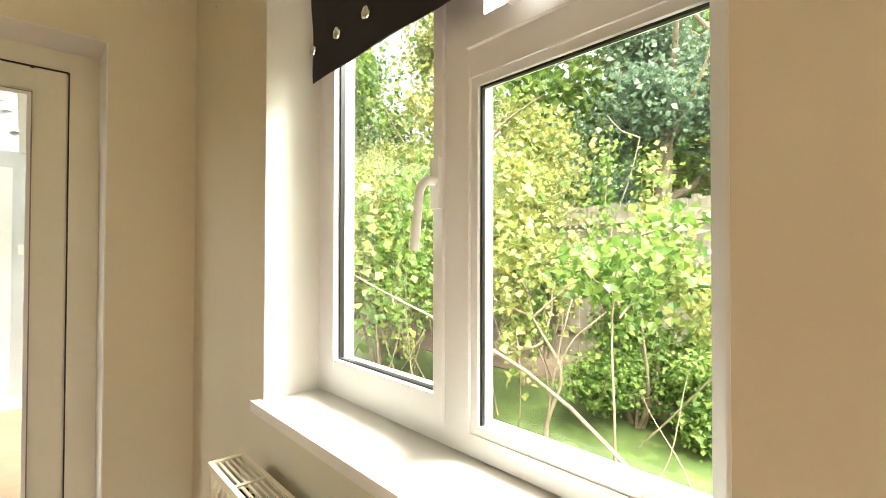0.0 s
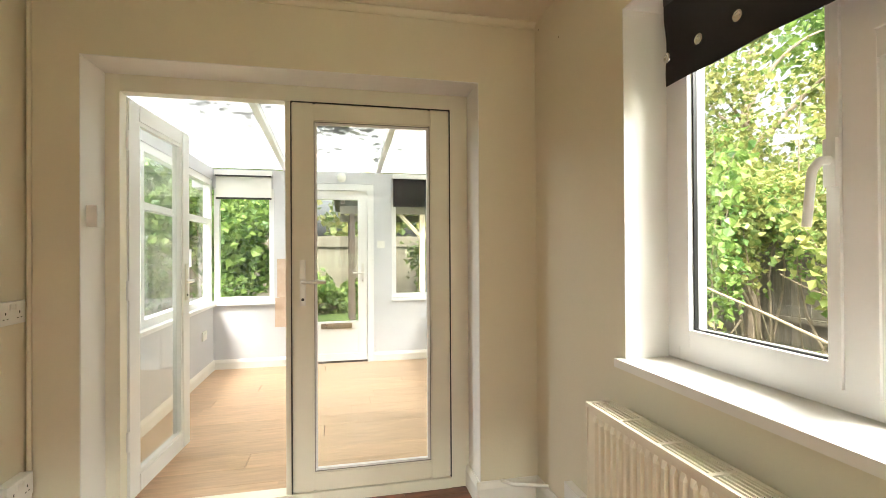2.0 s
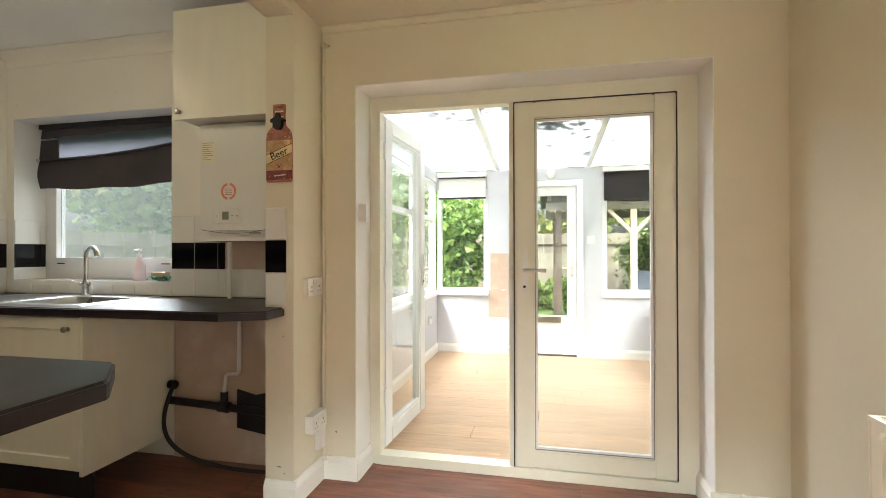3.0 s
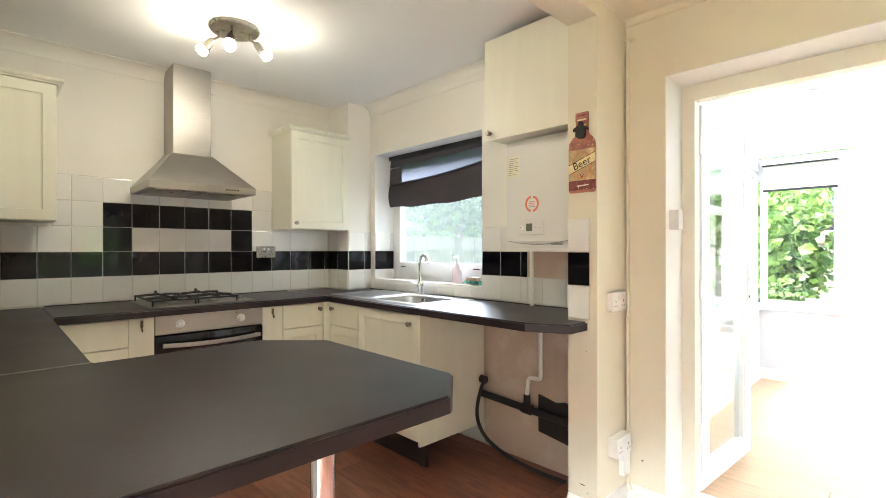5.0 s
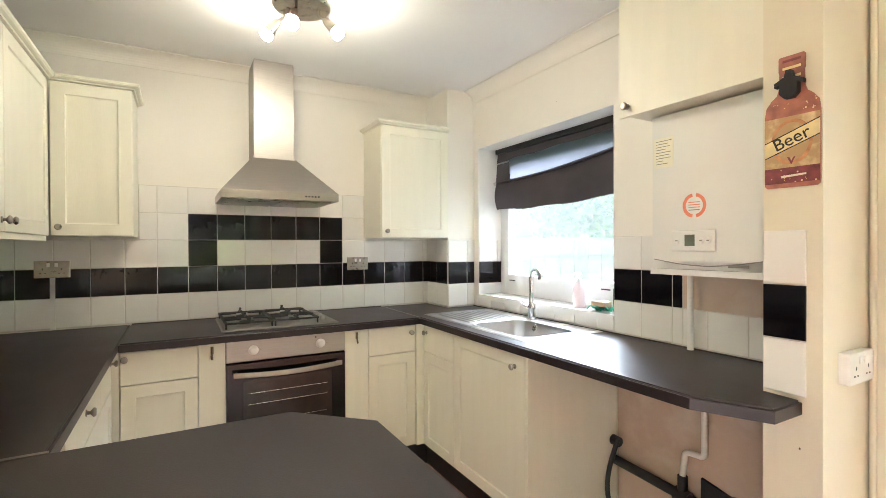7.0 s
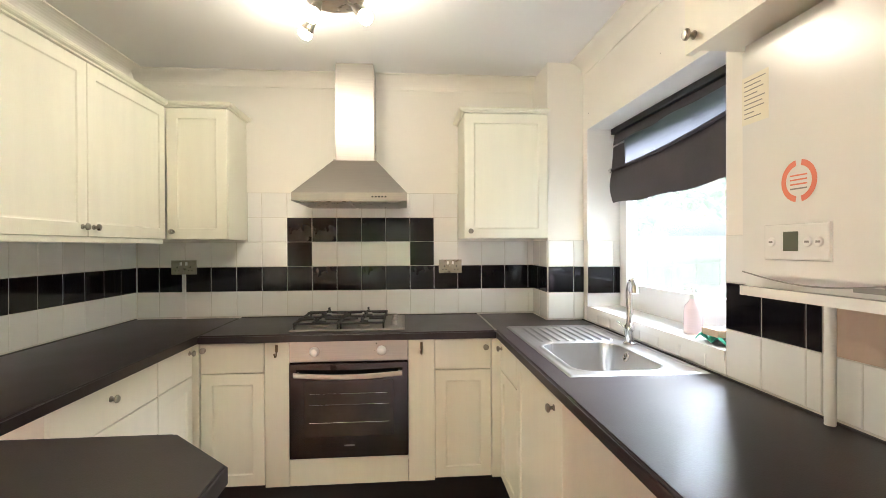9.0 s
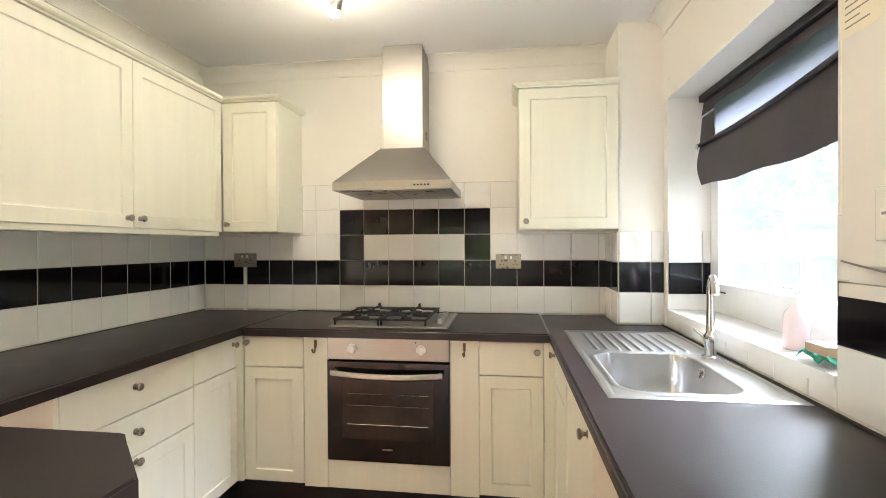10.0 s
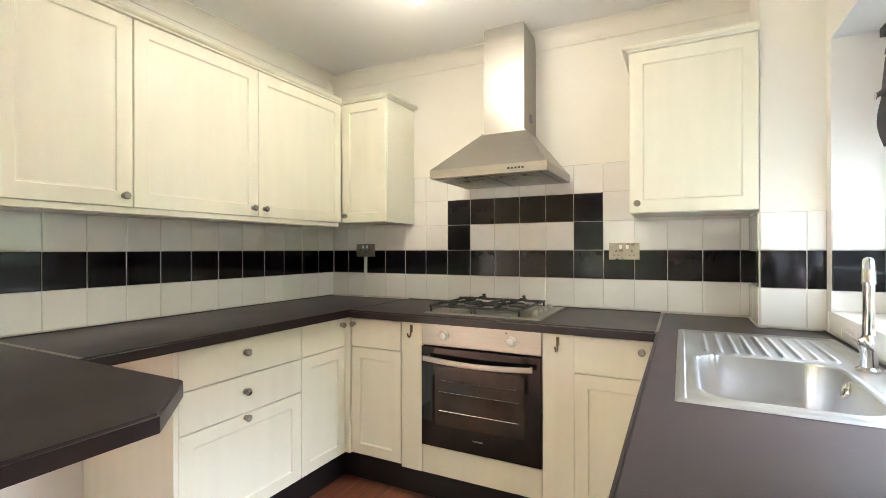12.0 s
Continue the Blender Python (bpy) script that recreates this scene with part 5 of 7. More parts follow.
# kitchen roman blind
kb = thing("roman_blind", (-3.53, 2.50, 2.03), "worn black fabric roman blind sagging in folds over the sink window", "blind")
bx = (KW0 + 0.022, KW1 - 0.012)


def fold(z_top, z_bot_l, z_bot_r, out, y_off):
    return lambda u, v: (bx[0] + (bx[1] - bx[0]) * u, 2.500 - y_off - out * math.sin(math.pi * v) - 0.006 * math.sin(9 * u + 4 * v) * v, (z_top + 0.075 * u - 0.022 * math.sin(math.pi * u)) * (1 - v) + (z_bot_l + (z_bot_r - z_bot_l) * u - 0.02 * math.sin(math.pi * u)) * v + 0.004 * math.sin(17 * u) * v)


part("headrail", boxes((bx[0], bx[1], 2.47, 2.51, 1.980, 2.010)), M_BLACKPLASTIC, kb, bevel=0.004)
part("upper_fabric", sheet(lambda u, v: (bx[0] + (bx[1] - bx[0]) * u, 2.494 - 0.010 * v, 1.982 + v * (1.918 + 0.022 * u - 1.982)), 30, 6, 0.002), M_ROMAN, kb, smooth=True)
part("side_fabric", sheet(lambda u, v: (bx[0] + (bx[1] - bx[0]) * 0.14 * u, 2.486 - 0.012 * v, 1.908 + v * (1.770 - 1.908)), 8, 6, 0.002), M_ROMAN, kb, smooth=True)
part("lower_fabric", sheet(fold(1.778, 1.592, 1.610, 0.012, 0.022), 30, 10, 0.002), M_ROMAN, kb, smooth=True)
part("fold_seam", tube([(bx[0] + (bx[1] - bx[0]) * i / 24, 2.462, 1.775 + 0.075 * i / 24 - 0.022 * math.sin(math.pi * i / 24)) for i in range(25)], 0.008, 8), M_ROMAN, kb, smooth=True)
part("sheer_strip", sheet(lambda u, v: (bx[0] + (bx[1] - bx[0]) * (0.13 + 0.87 * u), 2.478 - 0.004 * math.sin(20 * u), 1.922 + 0.022 * u + 0.004 * math.sin(16 * u) + v * (1.780 + 0.068 * u - 0.022 * math.sin(math.pi * (0.13 + 0.87 * u)) - 1.922 - 0.022 * u)), 30, 4, 0.0008), M_SHEER, kb, "sheer grey strip of thin fabric", smooth=True)
part("eyelet", lathe([(0.007, 0), (0.014, 0), (0.014, 0.003), (0.007, 0.003)], Matrix.Translation((bx[0] + 0.02, 2.455, 1.77)) @ pose(0, 0, 0, 90, 0, 0), 16), M_CHROME, kb, "chrome eyelet", smooth=True)

# Sockets
def socket(name, face, plane, u, v, metal, label, w=0.146, h=0.086, dp=0.010):
    fm = facing(face, plane)
    th = thing(name, fm(u, v, 0), label, "socket")
    pm = M_NICKEL if metal else M_PLASTIC
    part("plate", fbox(fm, u - w / 2, u + w / 2, v - h / 2, v + h / 2, 0.0003, dp, 0.003), pm, th)
    for s in (-1, 1):
        q = u + s * 0.038
        for a, b, c, e in ((q - 0.003, q + 0.003, v - 0.004, v + 0.006), (q - 0.014, q - 0.006, v - 0.022, v - 0.018), (q + 0.006, q + 0.014, v - 0.022, v - 0.018)):
            part("pin_hole", fbox(fm, a, b, c, e, dp, dp + 0.0004), M_BLACKPLASTIC, th)
        part("switch", fbox(fm, q - s * 0.022 - 0.006, q - s * 0.022 + 0.006, v + 0.012, v + 0.032, dp, dp + 0.004, 0.001), M_PLASTIC, th)
    return th


socket("wall_socket", "+x", -4.430, -0.046, 1.227, True, "steel double socket on the tiles")
socket("wall_socket", "+x", -4.430, 1.580, 1.221, True, "steel double socket on the tiles")
tagged(finish("cable_trunking", boxes((-4.4295, -4.420, -0.056, -0.036, CT + 0.001, 1.184)), M_PLASTIC, bevel=0.002), "white cable trunking below the socket", "trunking")
s1 = socket("wall_socket", "+x", PIER1 + 0.018, 2.150, 1.000, False, "white surface double socket on the pier")
part("back_box", boxes((PIER1 + 0.0005, PIER1 + 0.018, 2.078, 2.222, 0.958, 1.042)), M_PLASTIC, s1, bevel=0.003)
s2 = socket("wall_socket", "+x", PIER1 + 0.034, 2.165, 0.335, False, "white surface double socket low on the pier")
part("back_box", boxes((PIER1 + 0.0005, PIER1 + 0.034, 2.093, 2.237, 0.293, 0.377)), M_PLASTIC, s2, bevel=0.003)
s3 = thing("junction_box", (PIER1, 2.235, 0.215), "small white junction box under the socket", "junction box")
part("body", boxes((PIER1 + 0.0005, PIER1 + 0.026, 2.195, 2.262, 0.175, 0.280)), M_PLASTIC, s3, bevel=0.004)
pc = thing("painted_pipe", (PIER1 + 0.014, FRENCH - 0.014, 0.13), "cream painted pipe running up the corner of the pier", "pipe")
part("pipe", tube(bend([(PIER1 + 0.05, 2.20, 0.132), (PIER1 + 0.014, 2.266, 0.135), (PIER1 + 0.014, 2.266, 0.6), (PIER1 + 0.014, 2.266, 2.26)], 0.02), 0.0085, 10), M_DINING, pc, smooth=True)
part("fitting", tube([(PIER1 + 0.045, 2.205, 0.132), (PIER1 + 0.075, 2.165, 0.132)], 0.012, 10), M_PLASTIC, pc, smooth=True)
part("ceiling_bracket", boxes((PIER1 + 0.001, PIER1 + 0.04, 2.256, 2.278, 2.235, 2.248)), M_DINING, pc, bevel=0.002)
th = thing("thermostat", (FD0 + 0.012, 2.345, 1.38), "small white door sensor on the reveal", "sensor")
part("body", boxes((FD0 + 0.0045, FD0 + 0.045, 2.318, 2.372, 1.330, 1.420)), M_PLASTIC, th, bevel=0.005)

# Under the worktop: pipes, hose and a black box
wp = thing("waste_pipe", (-2.55, 2.30, 0.33), "black waste pipe along the bare wall", "pipe")
part("pipe", tube([(-2.879, 2.292, 0.335), (-2.15, 2.292, 0.300)], 0.021, 14), M_BLACKPLASTIC, wp, smooth=True)
part("coupling", tube([(-2.56, 2.292, 0.320), (-2.50, 2.292, 0.317)], 0.029, 14), M_BLACKPLASTIC, wp, smooth=True)
part("stand_pipe", tube([(-2.53, 2.292, 0.32), (-2.53, 2.292, 0.40)], 0.020, 12), M_BLACKPLASTIC, wp, smooth=True)
part("elbow", tube([(-2.879, 2.292, 0.425), (-2.84, 2.285, 0.425)], 0.024, 12), M_BLACKPLASTIC, wp, smooth=True)
ho = thing("drain_hose", (-2.84, 2.2, 0.02), "black drain hose hanging to the floor", "hose")
part("hose", tube([(-2.845 + 0.05 * t + 0.55 * t ** 3, 2.285 - 0.14 * math.sin(math.pi * t * 0.9), 0.425 * (1 - t) ** 1.4 + 0.012) for t in [i / 24 for i in range(25)]], 0.011, 10), M_BLACKPLASTIC, ho, smooth=True)
cw = thing("condensate_pipe", (-2.51, 2.31, 0.4), "white plastic pipe from the boiler down through the worktop", "pipe")
part("upper_pipe", tube(bend([(-2.505, 2.305, 1.229), (-2.505, 2.305, CT + 0.001)], 0.01), 0.012, 12), M_PLASTIC, cw, smooth=True)
part("lower_pipe", tube(bend([(-2.45, 2.31, CB - 0.001), (-2.45, 2.31, 0.50), (-2.53, 2.31, 0.495), (-2.53, 2.292, 0.40)], 0.02), 0.012, 12), M_PLASTIC, cw, smooth=True)
bb = thing("wall_board", (-2.32, 2.325, 0.2), "black board fixed to the bare wall", "panel")
bm = prism([(-2.47, 0.20), (-2.122, 0.15), (-2.122, 0.34), (-2.30, 0.40), (-2.36, 0.385), (-2.47, 0.41)], 0, 0.012)
bm.transform(Matrix(((1, 0, 0, 0), (0, 0, -1, KWIN - 0.008), (0, 1, 0, 0), (0, 0, 0, 1))))
part("board", bm, M_BLACKPLASTIC, bb)
part("fixing", lathe([(0, 0), (0.008, 0), (0.006, 0.004), (0, 0.005)], Matrix.Translation((-2.40, KWIN - 0.020, 0.30)) @ pose(0, 0, 0, 90, 0, 0), 10), M_NICKEL, bb)

# Bottle-shaped sign with an opener on the pier
M_RED = material("faded_red_print", (0.40, 0.15, 0.10), 0.45, vary=0.3, scale=25)
M_LABEL = material("faded_orange_label_print", (0.64, 0.42, 0.20), 0.5, vary=0.25, scale=30, stain=(0.76, 0.60, 0.33))
M_BAND = material("pale_yellow_print", (0.78, 0.66, 0.34), 0.5, vary=0.1, scale=30)
M_AMBER = material("amber_print", (0.60, 0.28, 0.12), 0.5, vary=0.3, scale=35)
M_WINE = material("dark_red_print", (0.20, 0.045, 0.05), 0.45, vary=0.35, scale=40)
sg = thing("bottle_sign", (-2.024, PIER_Y - 0.004, 1.495), "red bottle-shaped metal sign with a black bottle opener", "sign")
fs = facing("-y", PIER_Y)
half = [(0.060, 0.0), (0.066, 0.006), (0.067, 0.02), (0.067, 0.200), (0.063, 0.228), (0.050, 0.246), (0.036, 0.258), (0.031, 0.275), (0.030, 0.318), (0.032, 0.322), (0.032, 0.358), (0.029, 0.362)]
cx, z0 = -2.008, 1.496
out = [(cx + a, z0 + b) for a, b in half] + [(cx - a, z0 + b) for a, b in half[::-1]]


def plate_shape(pts, d0, d1):
    bm = bmesh.new()
    lo = [bm.verts.new(fs(x, z, d0)) for x, z in pts]
    hi = [bm.verts.new(fs(x, z, d1)) for x, z in pts]
    bm.faces.new(lo)
    bm.faces.new(hi[::-1])
    for i in range(len(pts)):
        j = (i + 1) % len(pts)
        bm.faces.new((lo[i], lo[j], hi[j], hi[i]))
    return bm


part("board", plate_shape(out, 0.001, 0.006), M_RED, sg)
part("label_print", plate_shape([(cx - 0.066, z0 + 0.055), (cx + 0.066, z0 + 0.055), (cx + 0.066, z0 + 0.195), (cx - 0.066, z0 + 0.195)], 0.006, 0.0064), M_LABEL, sg)
part("base_print", plate_shape([(cx - 0.066, z0 + 0.012), (cx + 0.066, z0 + 0.012), (cx + 0.066, z0 + 0.055), (cx - 0.066, z0 + 0.055)], 0.006, 0.0063), M_WINE, sg)
n = 28
part("round_print", plate_shape([(cx + 0.05 * math.cos(2 * math.pi * i / n), z0 + 0.125 + 0.062 * math.sin(2 * math.pi * i / n)) for i in range(n)], 0.0064, 0.0067), M_AMBER, sg)
part("inner_print", plate_shape([(cx + 0.042 * math.cos(2 * math.pi * i / n), z0 + 0.125 + 0.053 * math.sin(2 * math.pi * i / n)) for i in range(n)], 0.0065, 0.0068), M_LABEL, sg)
part("band_print", plate_shape([(cx - 0.066, z0 + 0.085), (cx + 0.066, z0 + 0.135), (cx + 0.066, z0 + 0.178), (cx - 0.066, z0 + 0.128)], 0.0069, 0.0072), M_BAND, sg)
for dz in (0.0, 0.043):
    part("band_edge", plate_shape([(cx - 0.066, z0 + 0.083 + dz), (cx + 0.066, z0 + 0.133 + dz), (cx + 0.066, z0 + 0.136 + dz), (cx - 0.066, z0 + 0.086 + dz)], 0.0072, 0.0075), M_BLACKPLASTIC, sg)
tm = Matrix.Translation((cx, PIER_Y - 0.0079, z0 + 0.131)) @ Matrix(((1, 0, 0, 0), (0, 0, -1, 0), (0, 1, 0, 0), (0, 0, 0, 1))) @ pose(0, 0, 0, 0, 0, 20)
writing("Beer", 0.048, tm, M_BLACKPLASTIC, sg)
part("mark_print", plate_shape([(cx - 0.010, z0 + 0.083), (cx, z0 + 0.062), (cx + 0.010, z0 + 0.083), (cx + 0.005, z0 + 0.083), (cx, z0 + 0.072), (cx - 0.005, z0 + 0.083)], 0.0069, 0.0072), M_WINE, sg)
part("script_print", plate_shape([(cx - 0.025, z0 + 0.027), (cx + 0.035, z0 + 0.031), (cx + 0.035, z0 + 0.036), (cx - 0.025, z0 + 0.033)], 0.0063, 0.0066), M_PAPER, sg)
random.seed(5)
for i in range(26):
    a, b = cx + random.uniform(-0.06, 0.06), z0 + random.choice((random.uniform(0.014, 0.05), random.uniform(0.2, 0.235)))
    r = random.uniform(0.001, 0.0025)
    part("dot_print", plate_shape([(a + r * math.cos(k * 1.05), b + r * math.sin(k * 1.05)) for k in range(6)], 0.0063, 0.0066), M_BAND, sg)
for b in (0.275, 0.30, 0.325, 0.345):
    part("neck_print", plate_shape([(cx - 0.022, z0 + b), (cx + 0.022, z0 + b), (cx + 0.022, z0 + b + 0.007), (cx - 0.022, z0 + b + 0.007)], 0.006, 0.0063), M_BAND if b < 0.34 else M_WINE, sg)
opn = part("bottle_opener", plate_shape([(cx - 0.006, z0 + 0.318), (cx - 0.010, z0 + 0.300), (cx - 0.034, z0 + 0.288), (cx - 0.034, z0 + 0.276), (cx - 0.022, z0 + 0.282), (cx - 0.022, z0 + 0.255), (cx - 0.010, z0 + 0.242), (cx + 0.010, z0 + 0.242), (cx + 0.022, z0 + 0.255), (cx + 0.022, z0 + 0.282), (cx + 0.034, z0 + 0.276), (cx + 0.034, z0 + 0.288), (cx + 0.010, z0 + 0.300), (cx + 0.006, z0 + 0.318)], 0.006, 0.026), M_IRON, sg, "black cast iron bottle opener")

# Ceiling spotlights
lt = thing("ceiling_spotlight", (-3.48, 1.00, KCEIL), "round satin nickel ceiling plate with three lit spotlights", "ceiling light")
lc = Vector((-3.48, 1.00, KCEIL))
part("ceiling_plate", lathe([(0, 0), (0.125, 0), (0.125, -0.012), (0.118, -0.020), (0.06, -0.024), (0, -0.025)], Matrix.Translation(lc - Vector((0, 0, 0.001))), 36), M_NICKEL, lt, "round satin nickel plate", smooth=True)
for ang, tilt in ((240, 42), (330, 30), (60, 44)):
    a = radians(ang)
    o = lc + Vector((0.075 * math.cos(a), 0.075 * math.sin(a), -0.042))
    d = Vector((math.cos(a) * math.sin(radians(tilt)), math.sin(a) * math.sin(radians(tilt)), -math.cos(radians(tilt))))
    sp_ = part("spot_head", lathe([(0, -0.005), (0.014, -0.004), (0.018, 0.01), (0.022, 0.04), (0.030, 0.062), (0.029, 0.062), (0.020, 0.045), (0, 0.044)], Matrix.Translation(o + d * 0.045) @ d.to_track_quat('Z', 'Y').to_matrix().to_4x4(), 22), M_NICKEL, lt, "satin nickel spotlight head", smooth=True)
    part("arm", tube([o + Vector((0, 0, 0.028)), o + Vector((0, 0, -0.012)), o + d * 0.045], 0.007, 10), M_NICKEL, lt, smooth=True)
    part("bulb", lathe([(0, 0), (0.018, 0), (0.027, 0.014), (0.030, 0.028), (0.026, 0.040), (0.014, 0.047), (0, 0.049)], Matrix.Translation(o + d * 0.098) @ d.to_track_quat('Z', 'Y').to_matrix().to_4x4(), 18), M_BULB, sp_, "lit warm white bulb", smooth=True)
    lamp("spot_lamp", 'SPOT', look(o + d * 0.155, o + d * 1.0), 0.26, (1.0, 0.90, 0.70), cone=radians(120))

# Dining room: radiator under the window
RY0, RY1, RZT, RZB = 0.330, 1.556, 0.712, 0.140
RX0, RX1 = 0.076, 0.172
rad = thing("radiator", (0.13, 0.95, RZB), "cream panel radiator with a top grille under the window", "radiator")


def corrugated(x, inward):
    pitch = 0.0333
    n = int((RY1 - RY0 - 0.06) / pitch)
    prof = [(RY0, 0.0), (RY0 + 0.03, 0.0)]
    y = RY0 + 0.03
    for i in range(n):
        prof += [(y + 0.006, -0.009), (y + 0.017, -0.009), (y + 0.023, 0.0), (y + pitch, 0.0)]
        y += pitch
    prof += [(RY1, 0.0)]
    bm = bmesh.new()
    zs_ = [(RZB, 0.006), (RZB + 0.012, 0), (RZB + 0.03, 1), (RZT - 0.05, 1), (RZT - 0.032, 0), (RZT - 0.004, 0)]
    rows = []
    for z, k in zs_:
        rows.append([bm.verts.new((x + inward * (d if k == 1 else (0 if k == 0 else -k)), yy, z)) for yy, d in prof])
    for p, q in zip(rows, rows[1:]):
        for i in range(len(prof) - 1):
            bm.faces.new((p[i], p[i + 1], q[i + 1], q[i]))
    bmesh.ops.recalc_face_normals(bm, faces=bm.faces[:])
    bmesh.ops.solidify(bm, geom=bm.faces[:], thickness=0.0015)
    return bm


M_RAD = material("cream_radiator_enamel", (0.78, 0.72, 0.58), 0.32, vary=0.03, scale=4)
part("front_panel", corrugated(RX0 + 0.010, 1), M_RAD, rad, "corrugated cream front panel")
part("back_panel", boxes((RX1 - 0.014, RX1, RY0, RY1, RZB, RZT - 0.004)), M_RAD, rad)
for y in (RY0 - 0.001, RY1 - 0.001):
    part("side_cover", boxes((RX0 + 0.004, RX1, y, y + 0.003, RZB + 0.01, RZT)), M_RAD, rad)
for x in (RX0, RX1 - 0.012):
    part("top_rail", boxes((x, x + 0.012, RY0, RY1, RZT - 0.014, RZT)), M_RAD, rad, bevel=0.003)
for i in range(8):
    y = RY0 + 0.002 + (RY1 - RY0 - 0.014) * i / 7
    part("top_bridge", boxes((RX0 + 0.012, RX1 - 0.012, y, y + 0.012, RZT - 0.008, RZT - 0.001)), M_RAD, rad)
for i in range(7):
    y = RY0 + 0.014 + (RY1 - RY0 - 0.014) * i / 7
    for k in range(4):
        x = RX0 + 0.022 + k * 0.0145
        part("grille_bar", boxes((x, x + 0.006, y, y + 0.156, RZT - 0.007, RZT - 0.002)), M_RAD, rad)
# fins coloured black to put the shade between the panels into them
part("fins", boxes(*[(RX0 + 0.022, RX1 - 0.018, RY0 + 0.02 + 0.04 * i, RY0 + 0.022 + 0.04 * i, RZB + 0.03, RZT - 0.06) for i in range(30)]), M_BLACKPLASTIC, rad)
va = part("valve", tube(bend([(0.125, RY1 + 0.002, RZB + 0.045), (0.125, RY1 + 0.045, RZB + 0.045), (0.125, RY1 + 0.045, 0.0)], 0.015), 0.0085, 10), M_GLOSS, rad, "white painted valve and pipe", smooth=True)
part("valve_cap", lathe([(0, 0), (0.016, 0), (0.017, 0.03), (0.013, 0.045), (0, 0.046)], Matrix.Translation((0.125, RY1 + 0.045, RZB + 0.035)), 14), M_PLASTIC, va, smooth=True)
for y in (RY0 + 0.2, RY1 - 0.2):
    part("bracket", boxes((RX1, WINW - 0.0005, y - 0.02, y + 0.02, RZB + 0.1, RZT - 0.1)), M_RAD, rad)
so = thing("wall_pipe_stub", (0.12, 2.16, 0.11), "white painted pipe stub in the corner", "pipe")
part("pipe", tube(bend([(0.20, 2.12, 0.14), (0.06, 2.20, 0.125), (0.02, 2.25, 0.125)], 0.02), 0.009, 10), M_GLOSS, so, smooth=True)
so = thing("socket_box", (WINW, 1.86, 0.20), "white surface box low on the wall by the radiator", "socket")
part("box", boxes((WINW - 0.034, WINW - 0.0005, 1.80, 1.93, 0.14, 0.255)), M_PLASTIC, so, bevel=0.004)

# Dining blind with eyelets
bl = thing("roman_blind", (0.30, 0.95, 2.02), "black fabric blind with chrome eyelets, folded up at the window head", "blind")
part("fabric", sheet(lambda u, v: (0.314 + 0.004 * math.sin(7 * u + 2 * v) + 0.004 * v, 1.456 - (1.456 - W0 - 0.01) * u + (0.004 * math.sin(9 * v) if u < 0.01 or u > 0.99 else 0), 2.03 - (2.03 - 1.752) * v + 0.002 * math.sin(23 * u) * v), 40, 12, 0.003), M_BLIND, bl, smooth=True)
part("second_fold", sheet(lambda u, v: (0.332 + 0.004 * math.sin(6 * u), 1.452 - (1.452 - W0 - 0.012) * u, 2.03 - (2.03 - 1.77) * v), 30, 6, 0.003), M_BLIND, bl, smooth=True)
part("headrail", boxes((0.308, 0.345, W0 + 0.01, 1.456, 2.012, 2.034)), M_BLACKPLASTIC, bl, bevel=0.003)
for i in range(8):
    y = 1.440 - 0.1385 * i if i else 1.438
    part("eyelet", lathe([(0.0075, 0.0), (0.0165, 0.0), (0.0155, 0.0035), (0.010, 0.0045), (0.0075, 0.003)], Matrix.Translation((0.3085, y, 1.838)) @ pose(0, 0, 0, 0, -90, 0), 20), M_CHROME, bl, "chrome eyelet", smooth=True)

# Garden
def blades(n, centre, spread, size, seed, squash=(1, 1, 1), shell=0.55, clump=1, droop=0.3, elong=2.0, low=-9.0):
    """Leaves as small folded blades scattered in clumps through a crown."""
    rng = np.random.default_rng(seed)
    k = max(1, n // clump)
    d = rng.normal(size=(k, 3))
    d /= np.linalg.norm(d, axis=1)[:, None]
    r = spread * (shell + (1 - shell) * rng.random(k)) * (1 + 0.22 * np.sin(3.1 * d[:, 0] * 3 + seed) * np.cos(4 * d[:, 1] * 2 + seed) + 0.15 * rng.normal(size=k))
    c = d * r[:, None] * np.array(squash)
    c = np.repeat(c, clump, 0) + rng.normal(size=(k * clump, 3)) * size * 1.3
    p = c + np.array(centre)
    p = p[p[:, 2] > low]
    m = len(p)
    ax = rng.normal(size=(m, 3))
    ax[:, 2] -= droop
    ax /= np.linalg.norm(ax, axis=1)[:, None]
    nn = rng.normal(size=(m, 3)) * 0.6
    nn[:, 2] += 1.0
    sd = np.cross(ax, nn)
    sd /= np.linalg.norm(sd, axis=1)[:, None]
    up = np.cross(sd, ax)
    ln = size * (0.6 + 0.8 * rng.random(m))[:, None]
    w = ln / elong
    v = np.stack([p, p + ax * ln * 0.45 + sd * w + up * w * 0.3, p + ax * ln, p + ax * ln * 0.45 - sd * w + up * w * 0.3], 1).reshape(-1, 3)
    i = np.arange(m)[:, None] * 4
    f = np.concatenate([i + np.array([[0, 1, 2]]), i + np.array([[0, 2, 3]])])
    return v, f


def leaf_object(name, vf, mat, parent=None):
    me = bpy.data.meshes.new(name)
    me.from_pydata(vf[0].tolist(), [], vf[1].tolist())
    me.materials.append(mat)
    ob = new(name, me)
    hang(ob, parent)
    return ob


